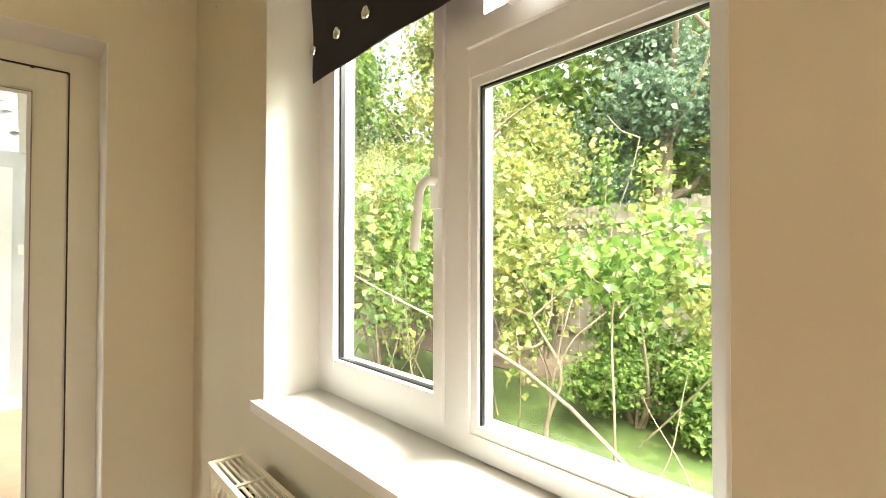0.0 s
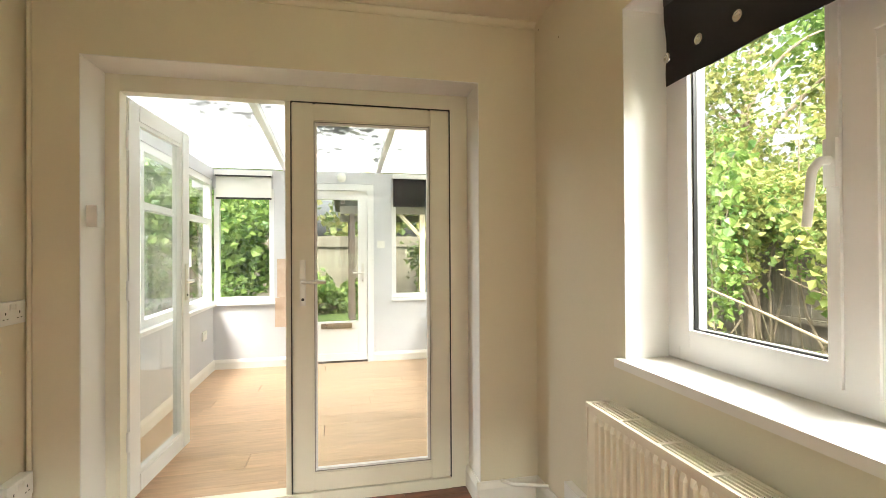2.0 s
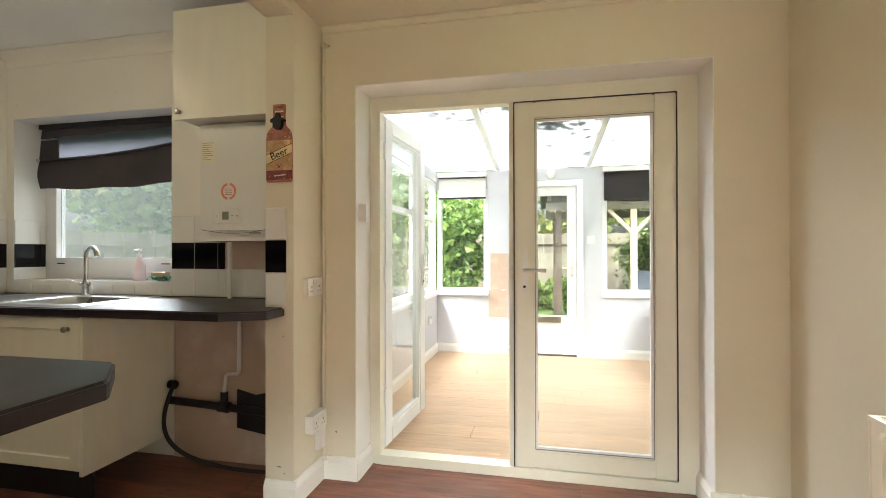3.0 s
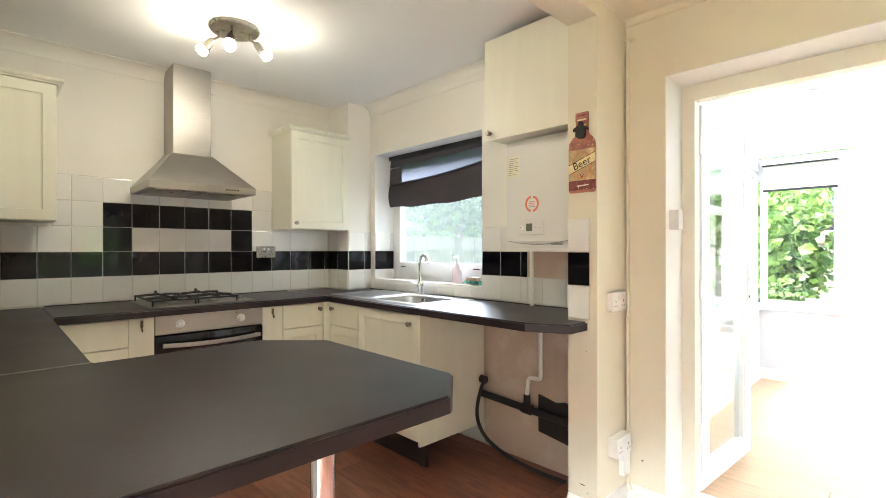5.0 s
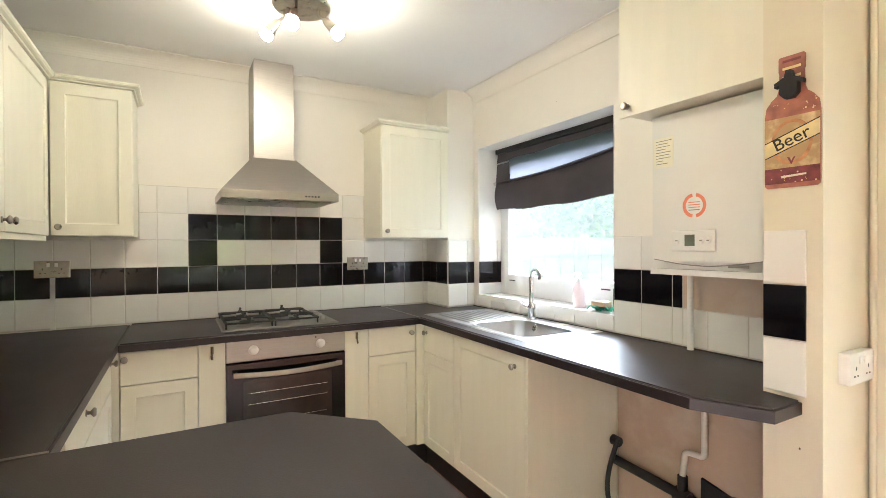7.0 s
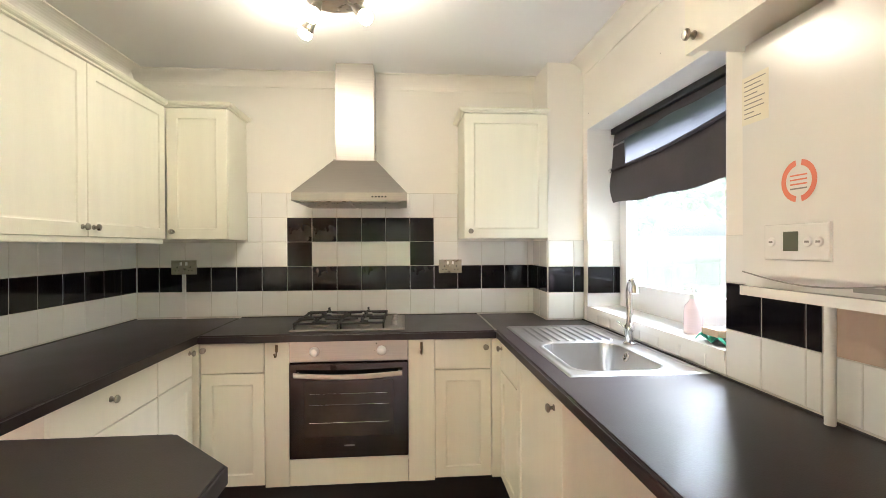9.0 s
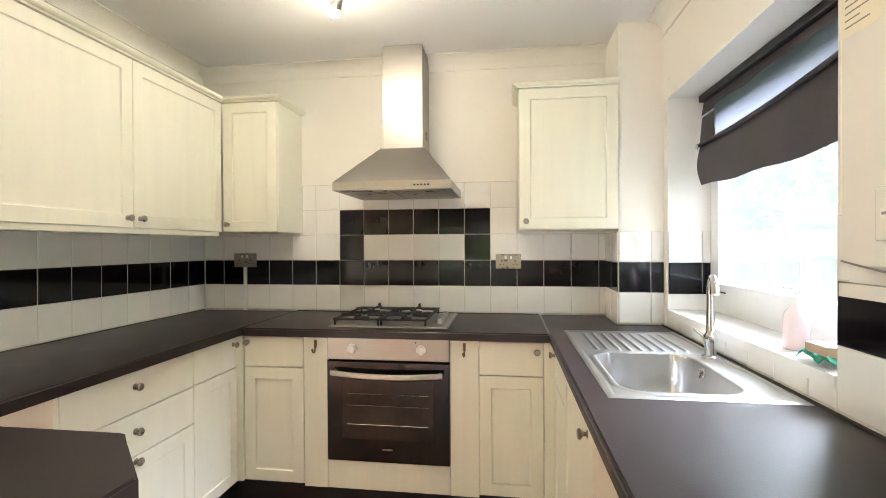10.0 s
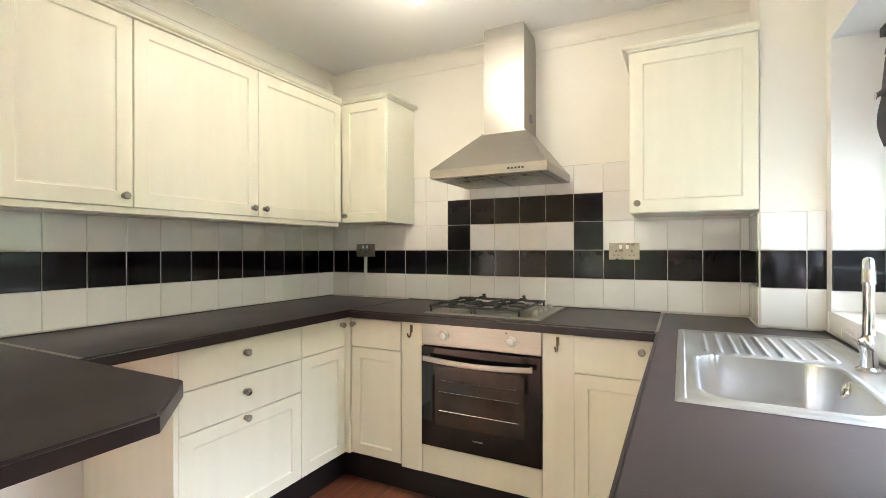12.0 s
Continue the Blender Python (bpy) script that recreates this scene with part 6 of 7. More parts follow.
def limb(start, end, r0, r1, seed, n=8, wob=0.08):
    rng = np.random.default_rng(seed)
    a, b = Vector(start), Vector(end)
    L = (b - a).length
    k1, k2 = Vector(rng.normal(size=3)) * wob * L, Vector(rng.normal(size=3)) * wob * 0.4 * L
    pts = [a + (b - a) * (i / n) + k1 * math.sin(math.pi * i / n) + k2 * math.sin(2 * math.pi * i / n) for i in range(n + 1)]
    return tube(pts, r0, 8, taper=r1)


GZ = -0.16


def merge(parts):
    vs, fs, k = [], [], 0
    for v, f in parts:
        vs.append(v)
        fs.append(f + k)
        k += len(v)
    return np.concatenate(vs), np.concatenate(fs)


def bush(name, at, radius, height, mat, seed, n, size, label, clump=6, elong=2.0, bare=0.18):
    """A shrub of many unequal leafy lumps on a few stems."""
    th = thing(name, (at[0], at[1], GZ), label, "shrub")
    rng = random.Random(seed)
    lumps = []
    for i in range(11):
        a, q = rng.uniform(0, 6.28), rng.random() ** 0.6
        z = GZ + height * rng.uniform(bare, 0.95)
        taper = 1.0 - 0.45 * (z - GZ) / height
        r = radius * rng.uniform(0.22, 0.48)
        c = (at[0] + radius * 0.8 * taper * q * math.cos(a), at[1] + radius * 0.8 * taper * q * math.sin(a), z)
        lumps.append(blades(n // 11, c, r, size * rng.uniform(0.75, 1.35), seed * 13 + i, (1, 1, rng.uniform(0.6, 1.1)), 0.3, clump, 0.5, elong, GZ + max(0.03, height * (bare - 0.15))))
    leaf_object("crown", merge(lumps), mat, th)
    for i in range(5):
        a = rng.uniform(0, 6.28)
        e = (at[0] + radius * 0.7 * math.cos(a), at[1] + radius * 0.7 * math.sin(a), GZ + height * rng.uniform(0.7, 1.1))
        part("stem", limb((at[0] + 0.05 * math.cos(a), at[1] + 0.05 * math.sin(a), GZ - 0.02), e, 0.020, 0.004, seed * 7 + i), M_BARK, th, smooth=True)
    return th


def spray(th, start, end, n, size, mat, seed):
    """An arching twig with leaves in pairs along it."""
    a, b = Vector(start), Vector(end)
    part("twig", limb(start, end, 0.008, 0.002, seed, 8, 0.10), M_BARK, th, smooth=True)
    rng = np.random.default_rng(seed)
    k1, k2 = Vector(rng.normal(size=3)) * 0.10 * (b - a).length, Vector(rng.normal(size=3)) * 0.04 * (b - a).length
    out = []
    for i in range(n):
        t = 0.5 + 0.5 * i / n
        c = a + (b - a) * t + k1 * math.sin(math.pi * t) + k2 * math.sin(2 * math.pi * t)
        out.append(blades(12, c, size * 1.1, size, seed * 31 + i, (1, 1, 0.6), 0.4, 3, 0.7, 1.9))
    leaf_object("leaves", merge(out), mat, th)


def tree(name, at, height, crown_r, mat, seed, n, size, label, trunk_r=0.12, crown_z=0.62, clump=7):
    th = thing(name, (at[0], at[1], GZ), label, "tree")
    top = Vector((at[0], at[1], GZ + height * 0.8))
    part("trunk", limb((at[0], at[1], GZ - 0.05), top, trunk_r, trunk_r * 0.35, seed, 10, 0.02), M_BARK, th, smooth=True)
    rng = random.Random(seed)
    for i in range(7):
        a, z = rng.uniform(0, 6.28), rng.uniform(0.35, 0.7)
        s = (at[0], at[1], GZ + height * z)
        e = (at[0] + crown_r * 0.8 * math.cos(a), at[1] + crown_r * 0.8 * math.sin(a), GZ + height * min(0.95, z + rng.uniform(0.1, 0.3)))
        part("limb", limb(s, e, trunk_r * 0.45, 0.01, seed * 11 + i), M_BARK, th, smooth=True)
    lumps = []
    for i in range(16):
        a, q = rng.uniform(0, 6.28), rng.random() ** 0.5
        z = GZ + height * (crown_z + rng.uniform(-0.36, 0.36))
        rr = crown_r * max(0.25, 1 - (abs(z - GZ - height * crown_z) / (height * 0.42)) ** 2)
        c = (at[0] + rr * 0.85 * q * math.cos(a), at[1] + rr * 0.85 * q * math.sin(a), z)
        lumps.append(blades(n // 16, c, crown_r * rng.uniform(0.28, 0.5), size * rng.uniform(0.8, 1.25), seed * 17 + i, (1, 1, 0.75), 0.25, clump, 0.5))
    leaf_object("crown", merge(lumps), mat, th)
    return th


ground = structure("ground", boxes((-400, 400, -400, 400, GZ - 0.5, GZ)), M_GRASS, "rough green lawn round the house", "lawn")
structure("flower_bed", boxes((4.2, 5.5, -4, 9.5, GZ, GZ + 0.012)), M_EARTH, "bare earth bed along the fence", "ground")


def fence(name, p0, p1, height, label, posts=True):
    a, b = Vector((*p0, 0)), Vector((*p1, 0))
    L = (b - a).length
    d = (b - a) / L
    n = Vector((-d.y, d.x, 0))
    th = thing(name, (a.x, a.y, GZ), label, "fence")
    rot = Matrix((d, n, Vector((0, 0, 1)))).transposed().to_4x4()
    k = int(L / 0.145)
    bm0 = boxes((0, 0.150, -0.006, 0.006, 0, height))
    me = bpy.data.meshes.new("board")
    bm0.to_mesh(me)
    bm0.free()
    me.materials.append(M_FENCE)
    rng = random.Random(int(L * 100))
    for i in range(k):
        ob = new("board", me)
        ob.parent = th
        ob.matrix_parent_inverse = Matrix.Translation(-ORIGIN[th.name])
        ob.matrix_basis = Matrix.Translation(a + d * (0.145 * i) + n * (0.007 if i % 2 else -0.007) + Vector((0, 0, GZ + rng.uniform(0, 0.02)))) @ rot
    for z in (0.35, height - 0.25):
        bm = boxes((0, L, 0.014, 0.05, z, z + 0.07))
        bm.transform(Matrix.Translation(a + Vector((0, 0, GZ))) @ rot)
        part("rail", bm, M_FENCE, th)
        bm = boxes((0, L, -0.05, -0.014, z, z + 0.07))
        bm.transform(Matrix.Translation(a + Vector((0, 0, GZ))) @ rot)
        part("rail", bm, M_FENCE, th)
    for i in range(int(L / 1.83) + 1):
        bm = boxes((1.83 * i - 0.05, 1.83 * i + 0.05, -0.10, -0.051, 0, height + 0.06))
        bm.transform(Matrix.Translation(a + Vector((0, 0, GZ))) @ rot)
        part("post", bm, M_FENCE, th)


fence("fence", (5.55, -5.0), (5.55, 11.5), 2.1, "weathered close-board timber fence along the garden side")
fence("fence", (5.5, 11.6), (-6.5, 11.6), 1.75, "weathered timber fence at the garden end")
fence("fence", (-6.6, 11.6), (-6.6, 0.5), 1.6, "pale weathered timber fence beyond the kitchen window")

for x, y, r, h, mt, n, sz, bare, lab in (
        (2.5, 4.3, 0.9, 2.3, M_LEAF2, 8000, 0.055, 0.45, "tall yellow-green shrub by the conservatory"),
        (3.15, 3.85, 0.9, 2.2, M_LEAF2, 8000, 0.050, 0.52, "yellow-green flowering shrub on bare stems"),
        (3.85, 3.45, 0.85, 2.5, M_LEAF2, 8000, 0.050, 0.58, "yellow-green shrub arching over bare stems"),
        (3.55, 2.05, 0.62, 1.45, M_LEAF, 6500, 0.060, 0.18, "dense dark green broad-leaved shrub"),
        (3.75, 1.30, 0.70, 1.25, M_LEAF, 5000, 0.070, 0.18, "low bright green broad-leaved shrub"),
        (4.35, 0.3, 0.7, 1.2, M_LEAF2, 5000, 0.06, 0.18, "yellow-green shrub by the fence"),
        (4.2, -0.8, 0.9, 1.5, M_LEAF, 5000, 0.07, 0.18, "green shrub by the fence"),
        (4.85, 0.4, 0.6, 1.8, M_LEAF, 5000, 0.06, 0.18, "tall green shrub against the fence"),
        (4.95, 0.9, 0.5, 1.4, M_LEAF2, 3500, 0.055, 0.3, "tall yellow-green shrub against the fence"),
        (5.1, 4.1, 0.45, 1.5, M_LEAF, 3000, 0.055, 0.5, "thin green climber on the fence"),
        (1.9, 5.2, 0.9, 2.4, M_LEAF, 8000, 0.06, 0.25, "tall green shrub by the conservatory"),
        (3.6, 5.4, 1.2, 2.9, M_LEAF2, 9000, 0.06, 0.35, "tall light green shrub by the fence")):
    bush("shrub", (x, y), r, h, mt, int(x * 100 + y * 10), int(n * 2.6), sz * 0.60, lab, 5, 2.0, bare)
tree("tree", (4.9, 5.6), 5.2, 1.7, M_LEAF2, 21, 15000, 0.075, "tall light green tree by the fence", 0.10, 0.66)
tree("tree", (6.9, 3.3), 5.6, 1.5, M_LEAF3, 22, 17000, 0.07, "dark green conifer behind the fence", 0.16, 0.55)
tree("tree", (6.6, 0.4), 5.0, 1.6, M_LEAF2, 23, 14000, 0.08, "light green tree over the fence", 0.12)
tree("tree", (7.7, 2.1), 6.2, 1.9, M_LEAF2, 25, 9000, 0.085, "tall light green tree over the fence", 0.12)
tree("tree", (6.9, -1.2), 5.6, 1.7, M_LEAF, 26, 13000, 0.085, "leafy green tree over the fence", 0.12)
tree("tree", (4.2, 8.4), 5.5, 2.0, M_LEAF, 24, 14000, 0.09, "leafy green tree at the garden side", 0.13)
tree("tree", (10.5, 6.0), 9.0, 3.0, M_LEAF, 29, 14000, 0.16, "tall green tree beyond the fence", 0.2)
tree("tree", (10.5, 0.5), 9.5, 3.0, M_LEAF2, 30, 4500, 0.14, "tall open green tree beyond the fence", 0.2)
tree("tree", (9.5, -4.5), 8.0, 3.0, M_LEAF, 31, 12000, 0.16, "tall green tree beyond the fence", 0.2)
# lilac-like stems close to the window
br = thing("bare_branches", (2.1, 1.2, GZ), "thin pale bare branches of a straggly shrub", "shrub")
for i, (s, e, r) in enumerate([((2.67, 2.35, GZ), (2.73, 2.27, 0.45), 0.022), ((2.73, 2.27, 0.44), (2.60, 2.42, 0.80), 0.016), ((2.60, 2.42, 0.79), (2.25, 2.80, 1.05), 0.010), ((2.60, 2.42, 0.79), (2.88, 2.08, 1.18), 0.010), ((2.60, 2.42, 0.79), (2.50, 2.55, 1.30), 0.009), ((2.66, 2.36, 0.62), (2.15, 2.72, 0.50), 0.009), ((2.72, 2.28, 0.40), (2.95, 2.00, 0.85), 0.008),
                               ((1.96, 1.15, 0.05), (1.28, 2.84, 1.14), 0.013), ((1.48, 2.35, 0.82), (1.52, 2.75, 0.45), 0.006), ((1.40, 2.55, 0.95), (1.75, 2.95, 1.00), 0.006), ((2.05, 1.48, GZ), (2.12, 1.47, 1.30), 0.009), ((2.45, 1.2, GZ), (2.35, 1.45, 0.45), 0.006), ((2.5, 1.5, GZ), (2.62, 1.30, 0.60), 0.006), ((2.9, 1.9, 1.2), (2.75, 1.65, 2.05), 0.008), ((2.75, 1.65, 2.05), (3.05, 2.05, 2.35), 0.006)]):
    part("branch", limb(s, e, r, r * 0.4, 50 + i, 8, 0.05), M_BARK, br, smooth=True)
leaf_object("leaves", blades(420, (2.55, 2.40, 1.25), 0.40, 0.055, 77, (1, 1, 0.7), 0.3, 5), M_LEAF2, br)

spr = thing("leafy_sprays", (3.0, 2.6, GZ), "arching leafy sprays of an overgrown shrub", "shrub")
rng2 = random.Random(4)
for i in range(22):
    d, a = rng2.uniform(3.3, 4.8), radians(rng2.uniform(32, 70))
    x, y = -0.27 + d * math.sin(a), 0.21 + d * math.cos(a)
    h = rng2.uniform(1.3, 2.3) * (0.75 + 0.06 * d)
    spray(spr, (x + rng2.uniform(-0.2, 0.3), y + rng2.uniform(0.0, 0.4), GZ), (x + rng2.uniform(-0.5, 0.5), y + rng2.uniform(-0.5, 0.5), h), rng2.randint(18, 30), rng2.uniform(0.035, 0.07), (M_LEAF, M_LEAF2)[i % 2], 300 + i)

# a young cane with large leaflets beside the window
cane = thing("young_cane", (2.05, 1.48, GZ), "upright young cane with large bright green leaflets", "shrub")
for k in range(7):
    a = 0.9 * k
    spray(cane, (2.12, 1.47, 0.92 + 0.07 * k), (2.12 + 0.34 * math.cos(a), 1.47 + 0.34 * math.sin(a), 1.02 + 0.07 * k), 7, 0.055, M_LEAF, 700 + k)

# far end of the garden
for i, (x, y, r, h, mt) in enumerate([(-2.6, 8.4, 1.3, 2.6, M_LEAF), (-4.6, 9.4, 1.5, 3.0, M_LEAF), (-0.2, 11.1, 0.4, 0.45, M_LEAF), (1.8, 10.6, 1.1, 2.0, M_LEAF), (-5.6, 8.6, 1.2, 2.3, M_LEAF), (-1.4, 11.1, 0.4, 0.5, M_LEAF)]):
    bush("shrub", (x, y), r, h, mt, 100 + i, 5500, 0.10, "green garden shrub before the end fence")
for i, (x, y, h, r, mt) in enumerate([(-4.2, 13.8, 7, 2.6, M_LEAF), (0.2, 14.5, 7.5, 2.8, M_LEAF2), (3.6, 13.6, 6.5, 2.5, M_LEAF), (-9.3, 5.0, 6, 2.3, M_LEAF2), (-9.6, 9.0, 7, 2.6, M_LEAF), (-9.0, 1.6, 5.5, 2.0, M_LEAF)]):
    tree("tree", (x, y), h, r, mt, 130 + i, 9000, 0.17, "leafy green tree beyond the garden fence", 0.16)
# open timber shelter on the lawn
gz = thing("garden_shelter", (0.6, 9.0, GZ), "open dark timber garden shelter with pale braces", "shelter")
M_DARKTIMBER = material("dark_stained_timber", (0.06, 0.042, 0.03), 0.8, vary=0.3, scale=6, bump=0.4, aniso=(6, 6, 0.7))
M_PALETIMBER = material("pale_timber", (0.50, 0.42, 0.30), 0.8, vary=0.2, scale=6, aniso=(6, 6, 0.7))
for x, y, mt in ((-0.55, 8.0, M_DARKTIMBER), (0.62, 8.0, M_PALETIMBER), (2.0, 8.0, M_PALETIMBER), (-0.55, 10.0, M_DARKTIMBER), (2.0, 10.0, M_DARKTIMBER)):
    part("post", boxes((x - 0.045, x + 0.045, y - 0.045, y + 0.045, GZ, 1.85)), mt, gz, bevel=0.006)
for y in (8.0, 10.0):
    part("beam", boxes((-0.75, 2.25, y - 0.04, y + 0.04, 1.85, 1.98)), M_FENCE, gz)
for i in range(8):
    x = -0.7 + 0.41 * i
    part("rafter", boxes((x - 0.03, x + 0.03, 7.7, 10.3, 1.985, 2.08)), M_DARKTIMBER, gz)
part("roof_deck", boxes((-0.85, 2.35, 7.6, 10.4, 2.085, 2.11)), M_DARKTIMBER, gz)
for s in (-1, 1):
    part("brace", tube([(0.62, 8.0, 1.45), (0.62 + s * 0.38, 8.0, 1.85)], 0.035, 6), M_PALETIMBER, gz)
bt = thing("garden_bin", (1.0, 8.6, GZ), "dark blue-grey garden storage box under the shelter", "box")
M_BIN = material("blue_grey_plastic", (0.05, 0.065, 0.09), 0.5, vary=0.1)
part("box", boxes((0.75, 1.6, 8.4, 8.95, GZ, 0.78)), M_BIN, bt, bevel=0.02)
part("lid", boxes((0.73, 1.62, 8.38, 8.97, 0.78, 0.84)), M_BIN, bt, bevel=0.015)

# leaves lying on the conservatory roof
rng = np.random.default_rng(9)
v, f = blades(420, (-0.8, 3.9, 0), 1.0, 0.07, 12, (1.15, 1.4, 0.0), 0.05, 14, 0.0)
v = v.copy()
v[:, 2] = [slope(y) + 0.0565 + 0.004 * (i % 4) for i, y in enumerate(v[:, 1])]
M_DEADLEAF = leaf_material("fallen_leaves", (0.05, 0.06, 0.03), (0.10, 0.10, 0.05))
tagged(leaf_object("fallen_leaves", (v, f), M_DEADLEAF), "scattered fallen leaves on the conservatory roof", "leaves", kind="stuff")

# small marks on the walls
M_MARK = material("dark_scuff", (0.10, 0.07, 0.05), 0.9)
for nm, face, plane, u, v, w, h in (("wall_garden_door", "-y", FRENCH, -1.90, 2.245, 0.010, 0.010), ("wall_window", "-x", WINW, 2.02, 2.16, 0.008, 0.008), ("wall_window", "-x", WINW, 2.235, 2.29, 0.012, 0.007),
                                  ("wall_window", "-x", WINW, 0.10, 1.45, 0.004, 0.03), ("pier", "-y", PIER_Y, -2.01, 0.175, 0.030, 0.005), ("pier", "-y", PIER_Y, -1.985, 0.145, 0.006, 0.006), ("pier", "-y", PIER_Y, -1.99, 0.78, 0.005, 0.008),
                                  ("wall_garden_door", "-y", FRENCH, -1.86, 0.24, 0.012, 0.008), ("wall_kitchen_window", "-y", KWIN, -4.05, 2.10, 0.006, 0.006), ("wall_kitchen_window", "-y", KWIN, -3.3, 2.13, 0.005, 0.005)):
    fm = facing(face, plane)
    n = 7
    bm = bmesh.new()
    bm.faces.new([bm.verts.new(fm(u + w / 2 * math.cos(k * 6.283 / n) * (0.8 + 0.4 * (k % 2)), v + h / 2 * math.sin(k * 6.283 / n), 0.0012)) for k in range(n)])
    part("scuff_mark", bm, M_MARK, bpy.data.objects[nm])

# Tiles of the kitchen walls
TP = 0.152
Z0 = 0.923


def tile_mesh(name, w, h, mat):
    fm = lambda u, v, d: (u, v, d)
    k = 0.0012
    bm = rings(fm, [(0, w, 0, h, 0), (0, w, 0, h, 0.0045), (k, w - k, k, h - k, 0.006), (k * 3, w - k * 3, k * 3, h - k * 3, 0.0066)])
    bmesh.ops.recalc_face_normals(bm, faces=bm.faces[:])
    me = bpy.data.meshes.new(name)
    bm.to_mesh(me)
    bm.free()
    me.materials.append(mat)
    return me


TILES = {}


def tile(face, plane, u, v, w, h, black, wall):
    if w < 0.012 or h < 0.012:
        return
    key = (round(w, 3), round(h, 3), black)
    if key not in TILES:
        TILES[key] = tile_mesh("tile", w, h, M_BLACK_TILE if black else M_WHITE_TILE)
    ob = new("tile", TILES[key])
    fm = facing(face, plane)
    o, a, b, c = (Vector(fm(*q)) for q in ((u, v, 0), (u + 1, v, 0), (u, v + 1, 0), (u, v, 1)))
    m = Matrix.Identity(4)
    for i, q in enumerate((a - o, b - o, c - o)):
        for r in range(3):
            m[r][i] = q[r]
    for r in range(3):
        m[r][3] = o[r]
    m = m @ Matrix.Rotation(random.uniform(-0.003, 0.003), 4, 'X') @ Matrix.Rotation(random.uniform(-0.003, 0.003), 4, 'Y')
    ob.parent = wall
    ob.matrix_basis = m


def tiling(face, plane, wall, u0, u1, start, rows, black, joint=0.003):
    """Rows of tiles between u0 and u1; start is one joint line; black(i, r) tells the colour."""
    i0 = math.floor((u0 - start) / TP)
    i = i0
    while start + i * TP < u1 - 0.005:
        a, b = max(u0, start + i * TP) + joint / 2, min(u1, start + (i + 1) * TP) - joint / 2
        for r in rows:
            tile(face, plane, a, Z0 + r * TP + joint / 2, b - a, TP - joint, black(i, r), wall)
        i += 1


def grout(name, face, plane, u0, u1, r0, r1, wall):
    return part(name, fbox(facing(face, plane), u0, u1, Z0 - 0.006, Z0 + r1 * TP, -0.0005, 0.0042), M_GROUT, wall)


random.seed(11)
hobwall = bpy.data.objects["wall_north"]
sidewall = bpy.data.objects["wall_west"]
kwall = bpy.data.objects["wall_kitchen_window"]
colm = bpy.data.objects["column"]
pier = bpy.data.objects["pier"]
Y0 = 0.565
ring_black = lambda i, r: r == 1 or (0 <= i <= 5 and r == 3) or (i in (0, 5) and r == 2)
tiling("+x", HOB, hobwall, -0.322, COL_Y, Y0, (0, 1, 2), ring_black)
tiling("+x", HOB, hobwall, 0.327, 1.632, Y0, (3, 4), ring_black)
grout("grout", "+x", HOB, -0.322, COL_Y, 0, 3, hobwall)
part("grout", fbox(facing("+x", HOB), 0.325, 1.633, Z0 + 3 * TP, Z0 + 5 * TP + 0.002, -0.0005, 0.0042), M_GROUT, hobwall)
band = lambda i, r: r == 1
tiling("+y", LEFT, sidewall, -4.430, -2.10, -4.430, (0, 1, 2), band)
grout("grout", "+y", LEFT, -4.430, -2.10, 0, 3, sidewall)
tiling("-y", COL_Y, colm, -4.430, COL_X, COL_X, (0, 1, 2), band)
grout("grout", "-y", COL_Y, -4.430, COL_X, 0, 3, colm)
tiling("+x", COL_X, colm, COL_Y, KWIN, COL_Y, (0, 1, 2), band)
grout("grout", "+x", COL_X, COL_Y, KWIN, 0, 3, colm)
tiling("+x", KW0 + 0.004, colm, KWIN, 2.528, KWIN, (1, 2), band)
tiling("-y", KWIN, kwall, KW1, -2.556, KW1, (0, 1, 2), band)
grout("grout", "-y", KWIN, KW1, -2.556, 0, 3, kwall)
tiling("-y", KWIN, kwall, -2.556, PIER0, KW1, (0,), lambda i, r: False)
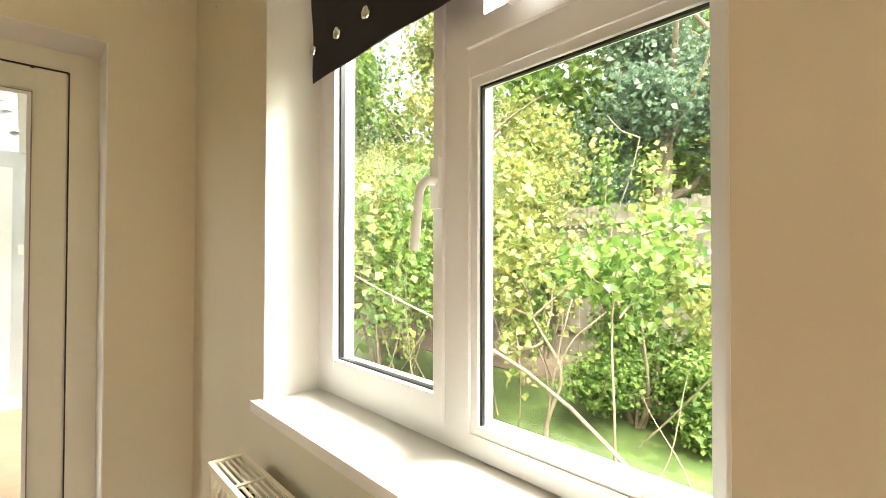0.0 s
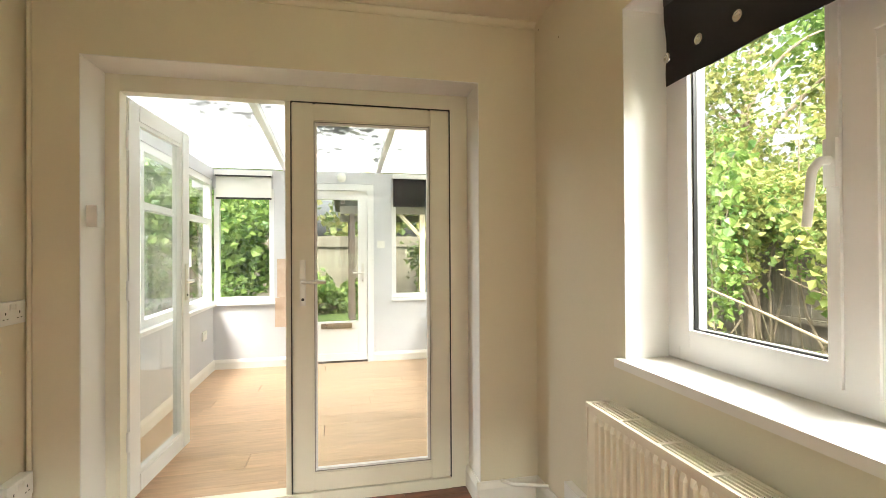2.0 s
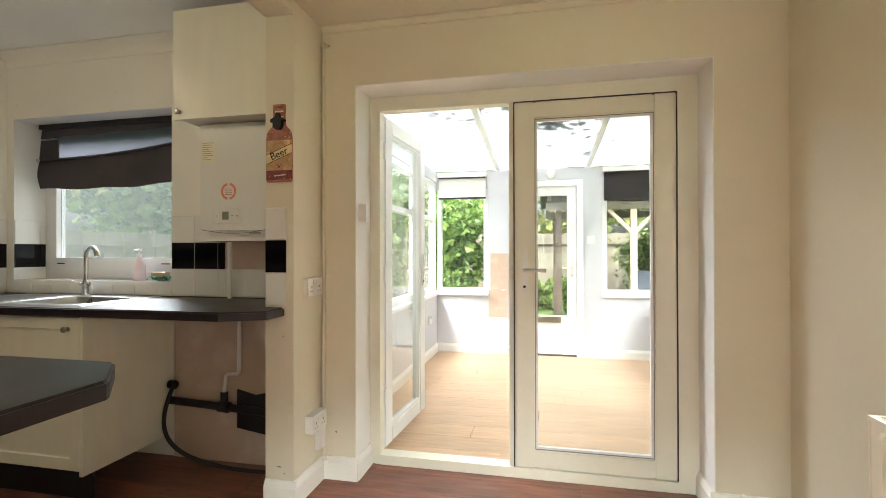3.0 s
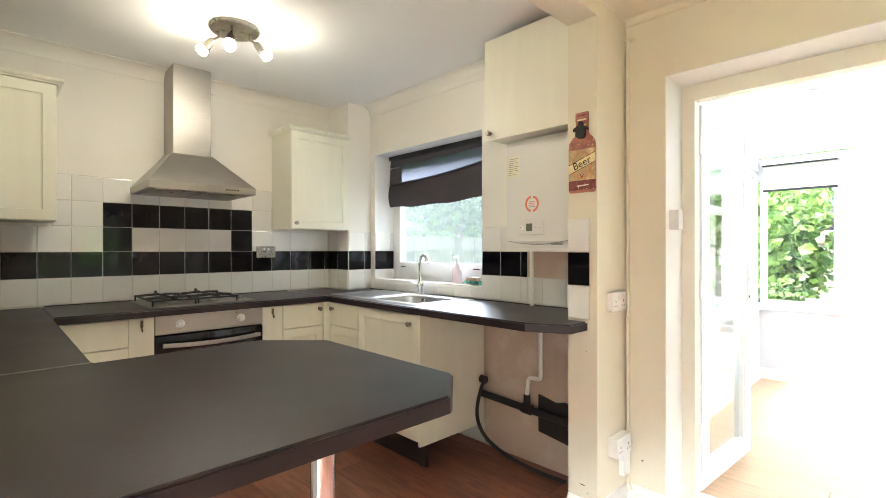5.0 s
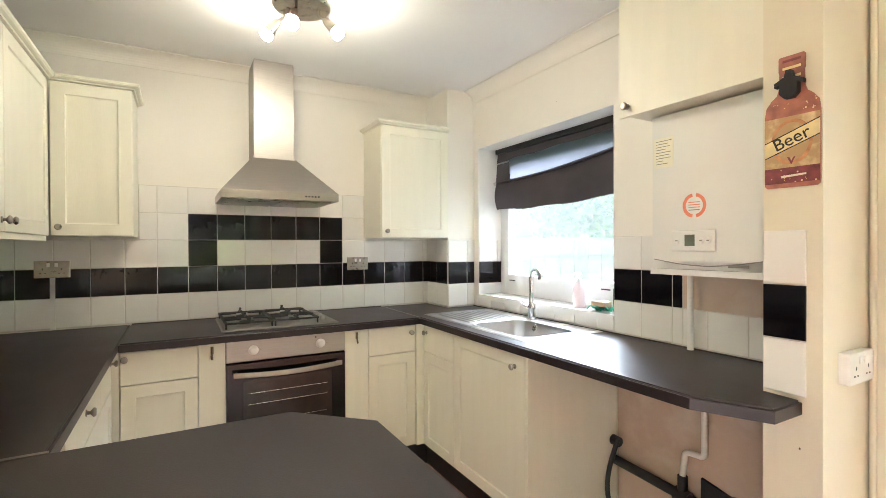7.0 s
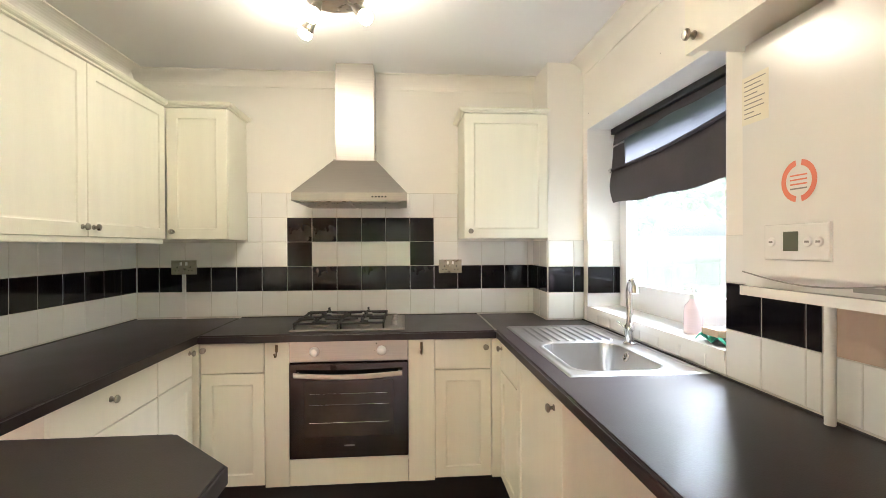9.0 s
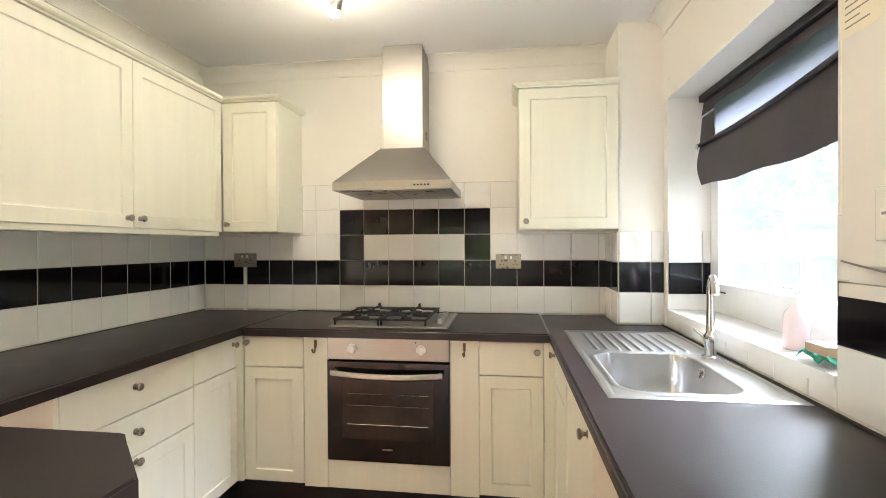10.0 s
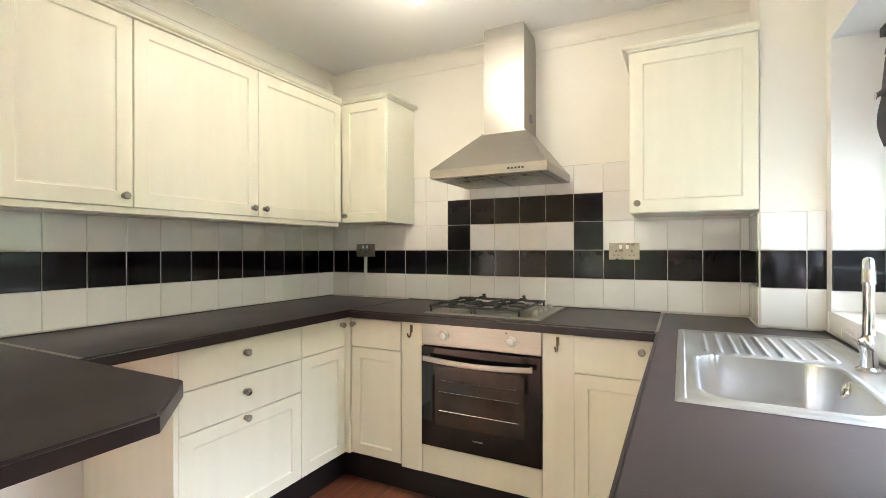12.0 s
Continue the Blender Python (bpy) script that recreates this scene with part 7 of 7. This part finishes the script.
part("grout", fbox(facing("-y", KWIN), -2.555, PIER0, Z0 - 0.006, Z0 + TP, -0.0005, 0.0042), M_GROUT, kwall)
part("bare_patch", fbox(facing("-y", KWIN), -2.555, PIER0, Z0 + TP + 0.001, 1.36, -0.0005, 0.002), M_PLASTER, kwall, "bare grey adhesive where tiles came off")
i = 0
while KW0 + i * TP < KW1 - 0.01:
    a, b = KW0 + i * TP, min(KW1, KW0 + (i + 1) * TP)
    tile("-y", KWIN, a + 0.0015, Z0, b - a - 0.003, KWZ0 - Z0 - 0.014, False, kwall)
    i += 1
for r, blk in ((0, False), (1, True), (2, False)):
    tile("-y", PIER_Y, PIER0 + 0.002, Z0 + r * TP + 0.0015, 0.105, TP - 0.003, blk, pier)

# Floorboards
def planks(floor, x0, x1, y0, y1, mat, width, length, along_x, seed):
    rng = random.Random(seed)
    meshes = {}
    a0, a1, b0, b1 = (x0, x1, y0, y1) if along_x else (y0, y1, x0, x1)
    b = b0
    while b < b1 - 0.005:
        w = min(width, b1 - b)
        a = a0 - rng.uniform(0, length)
        while a < a1:
            s, e = max(a, a0), min(a + length, a1)
            if e - s > 0.02:
                key = (round(w, 3), round(e - s, 2))
                if key not in meshes:
                    k = 0.0012
                    bm = rings(lambda u, v, d: (u, v, d), [(0, key[1], 0, w, 0), (0, key[1] - 0.0006, 0, w - 0.0006, 0.0098), (k, key[1] - k, k, w - k, 0.011)])
                    bmesh.ops.recalc_face_normals(bm, faces=bm.faces[:])
                    me = bpy.data.meshes.new("plank")
                    bm.to_mesh(me)
                    bm.free()
                    me.materials.append(mat)
                    meshes[key] = me
                ob = new("plank", meshes[key])
                ob.parent = floor
                ob.matrix_basis = pose(s, b, -0.011) if along_x else pose(b + w, s, -0.011, 0, 0, 90)
            a += length
        b += width


planks(floor_inside, -4.43, WINW, BACK, FDOOR - 0.005, M_DARKWOOD, 0.193, 1.28, True, 3)
planks(floor_out, CX0, CX1, 2.56, FAR, M_LIGHTWOOD, 0.193, 1.28, True, 4)
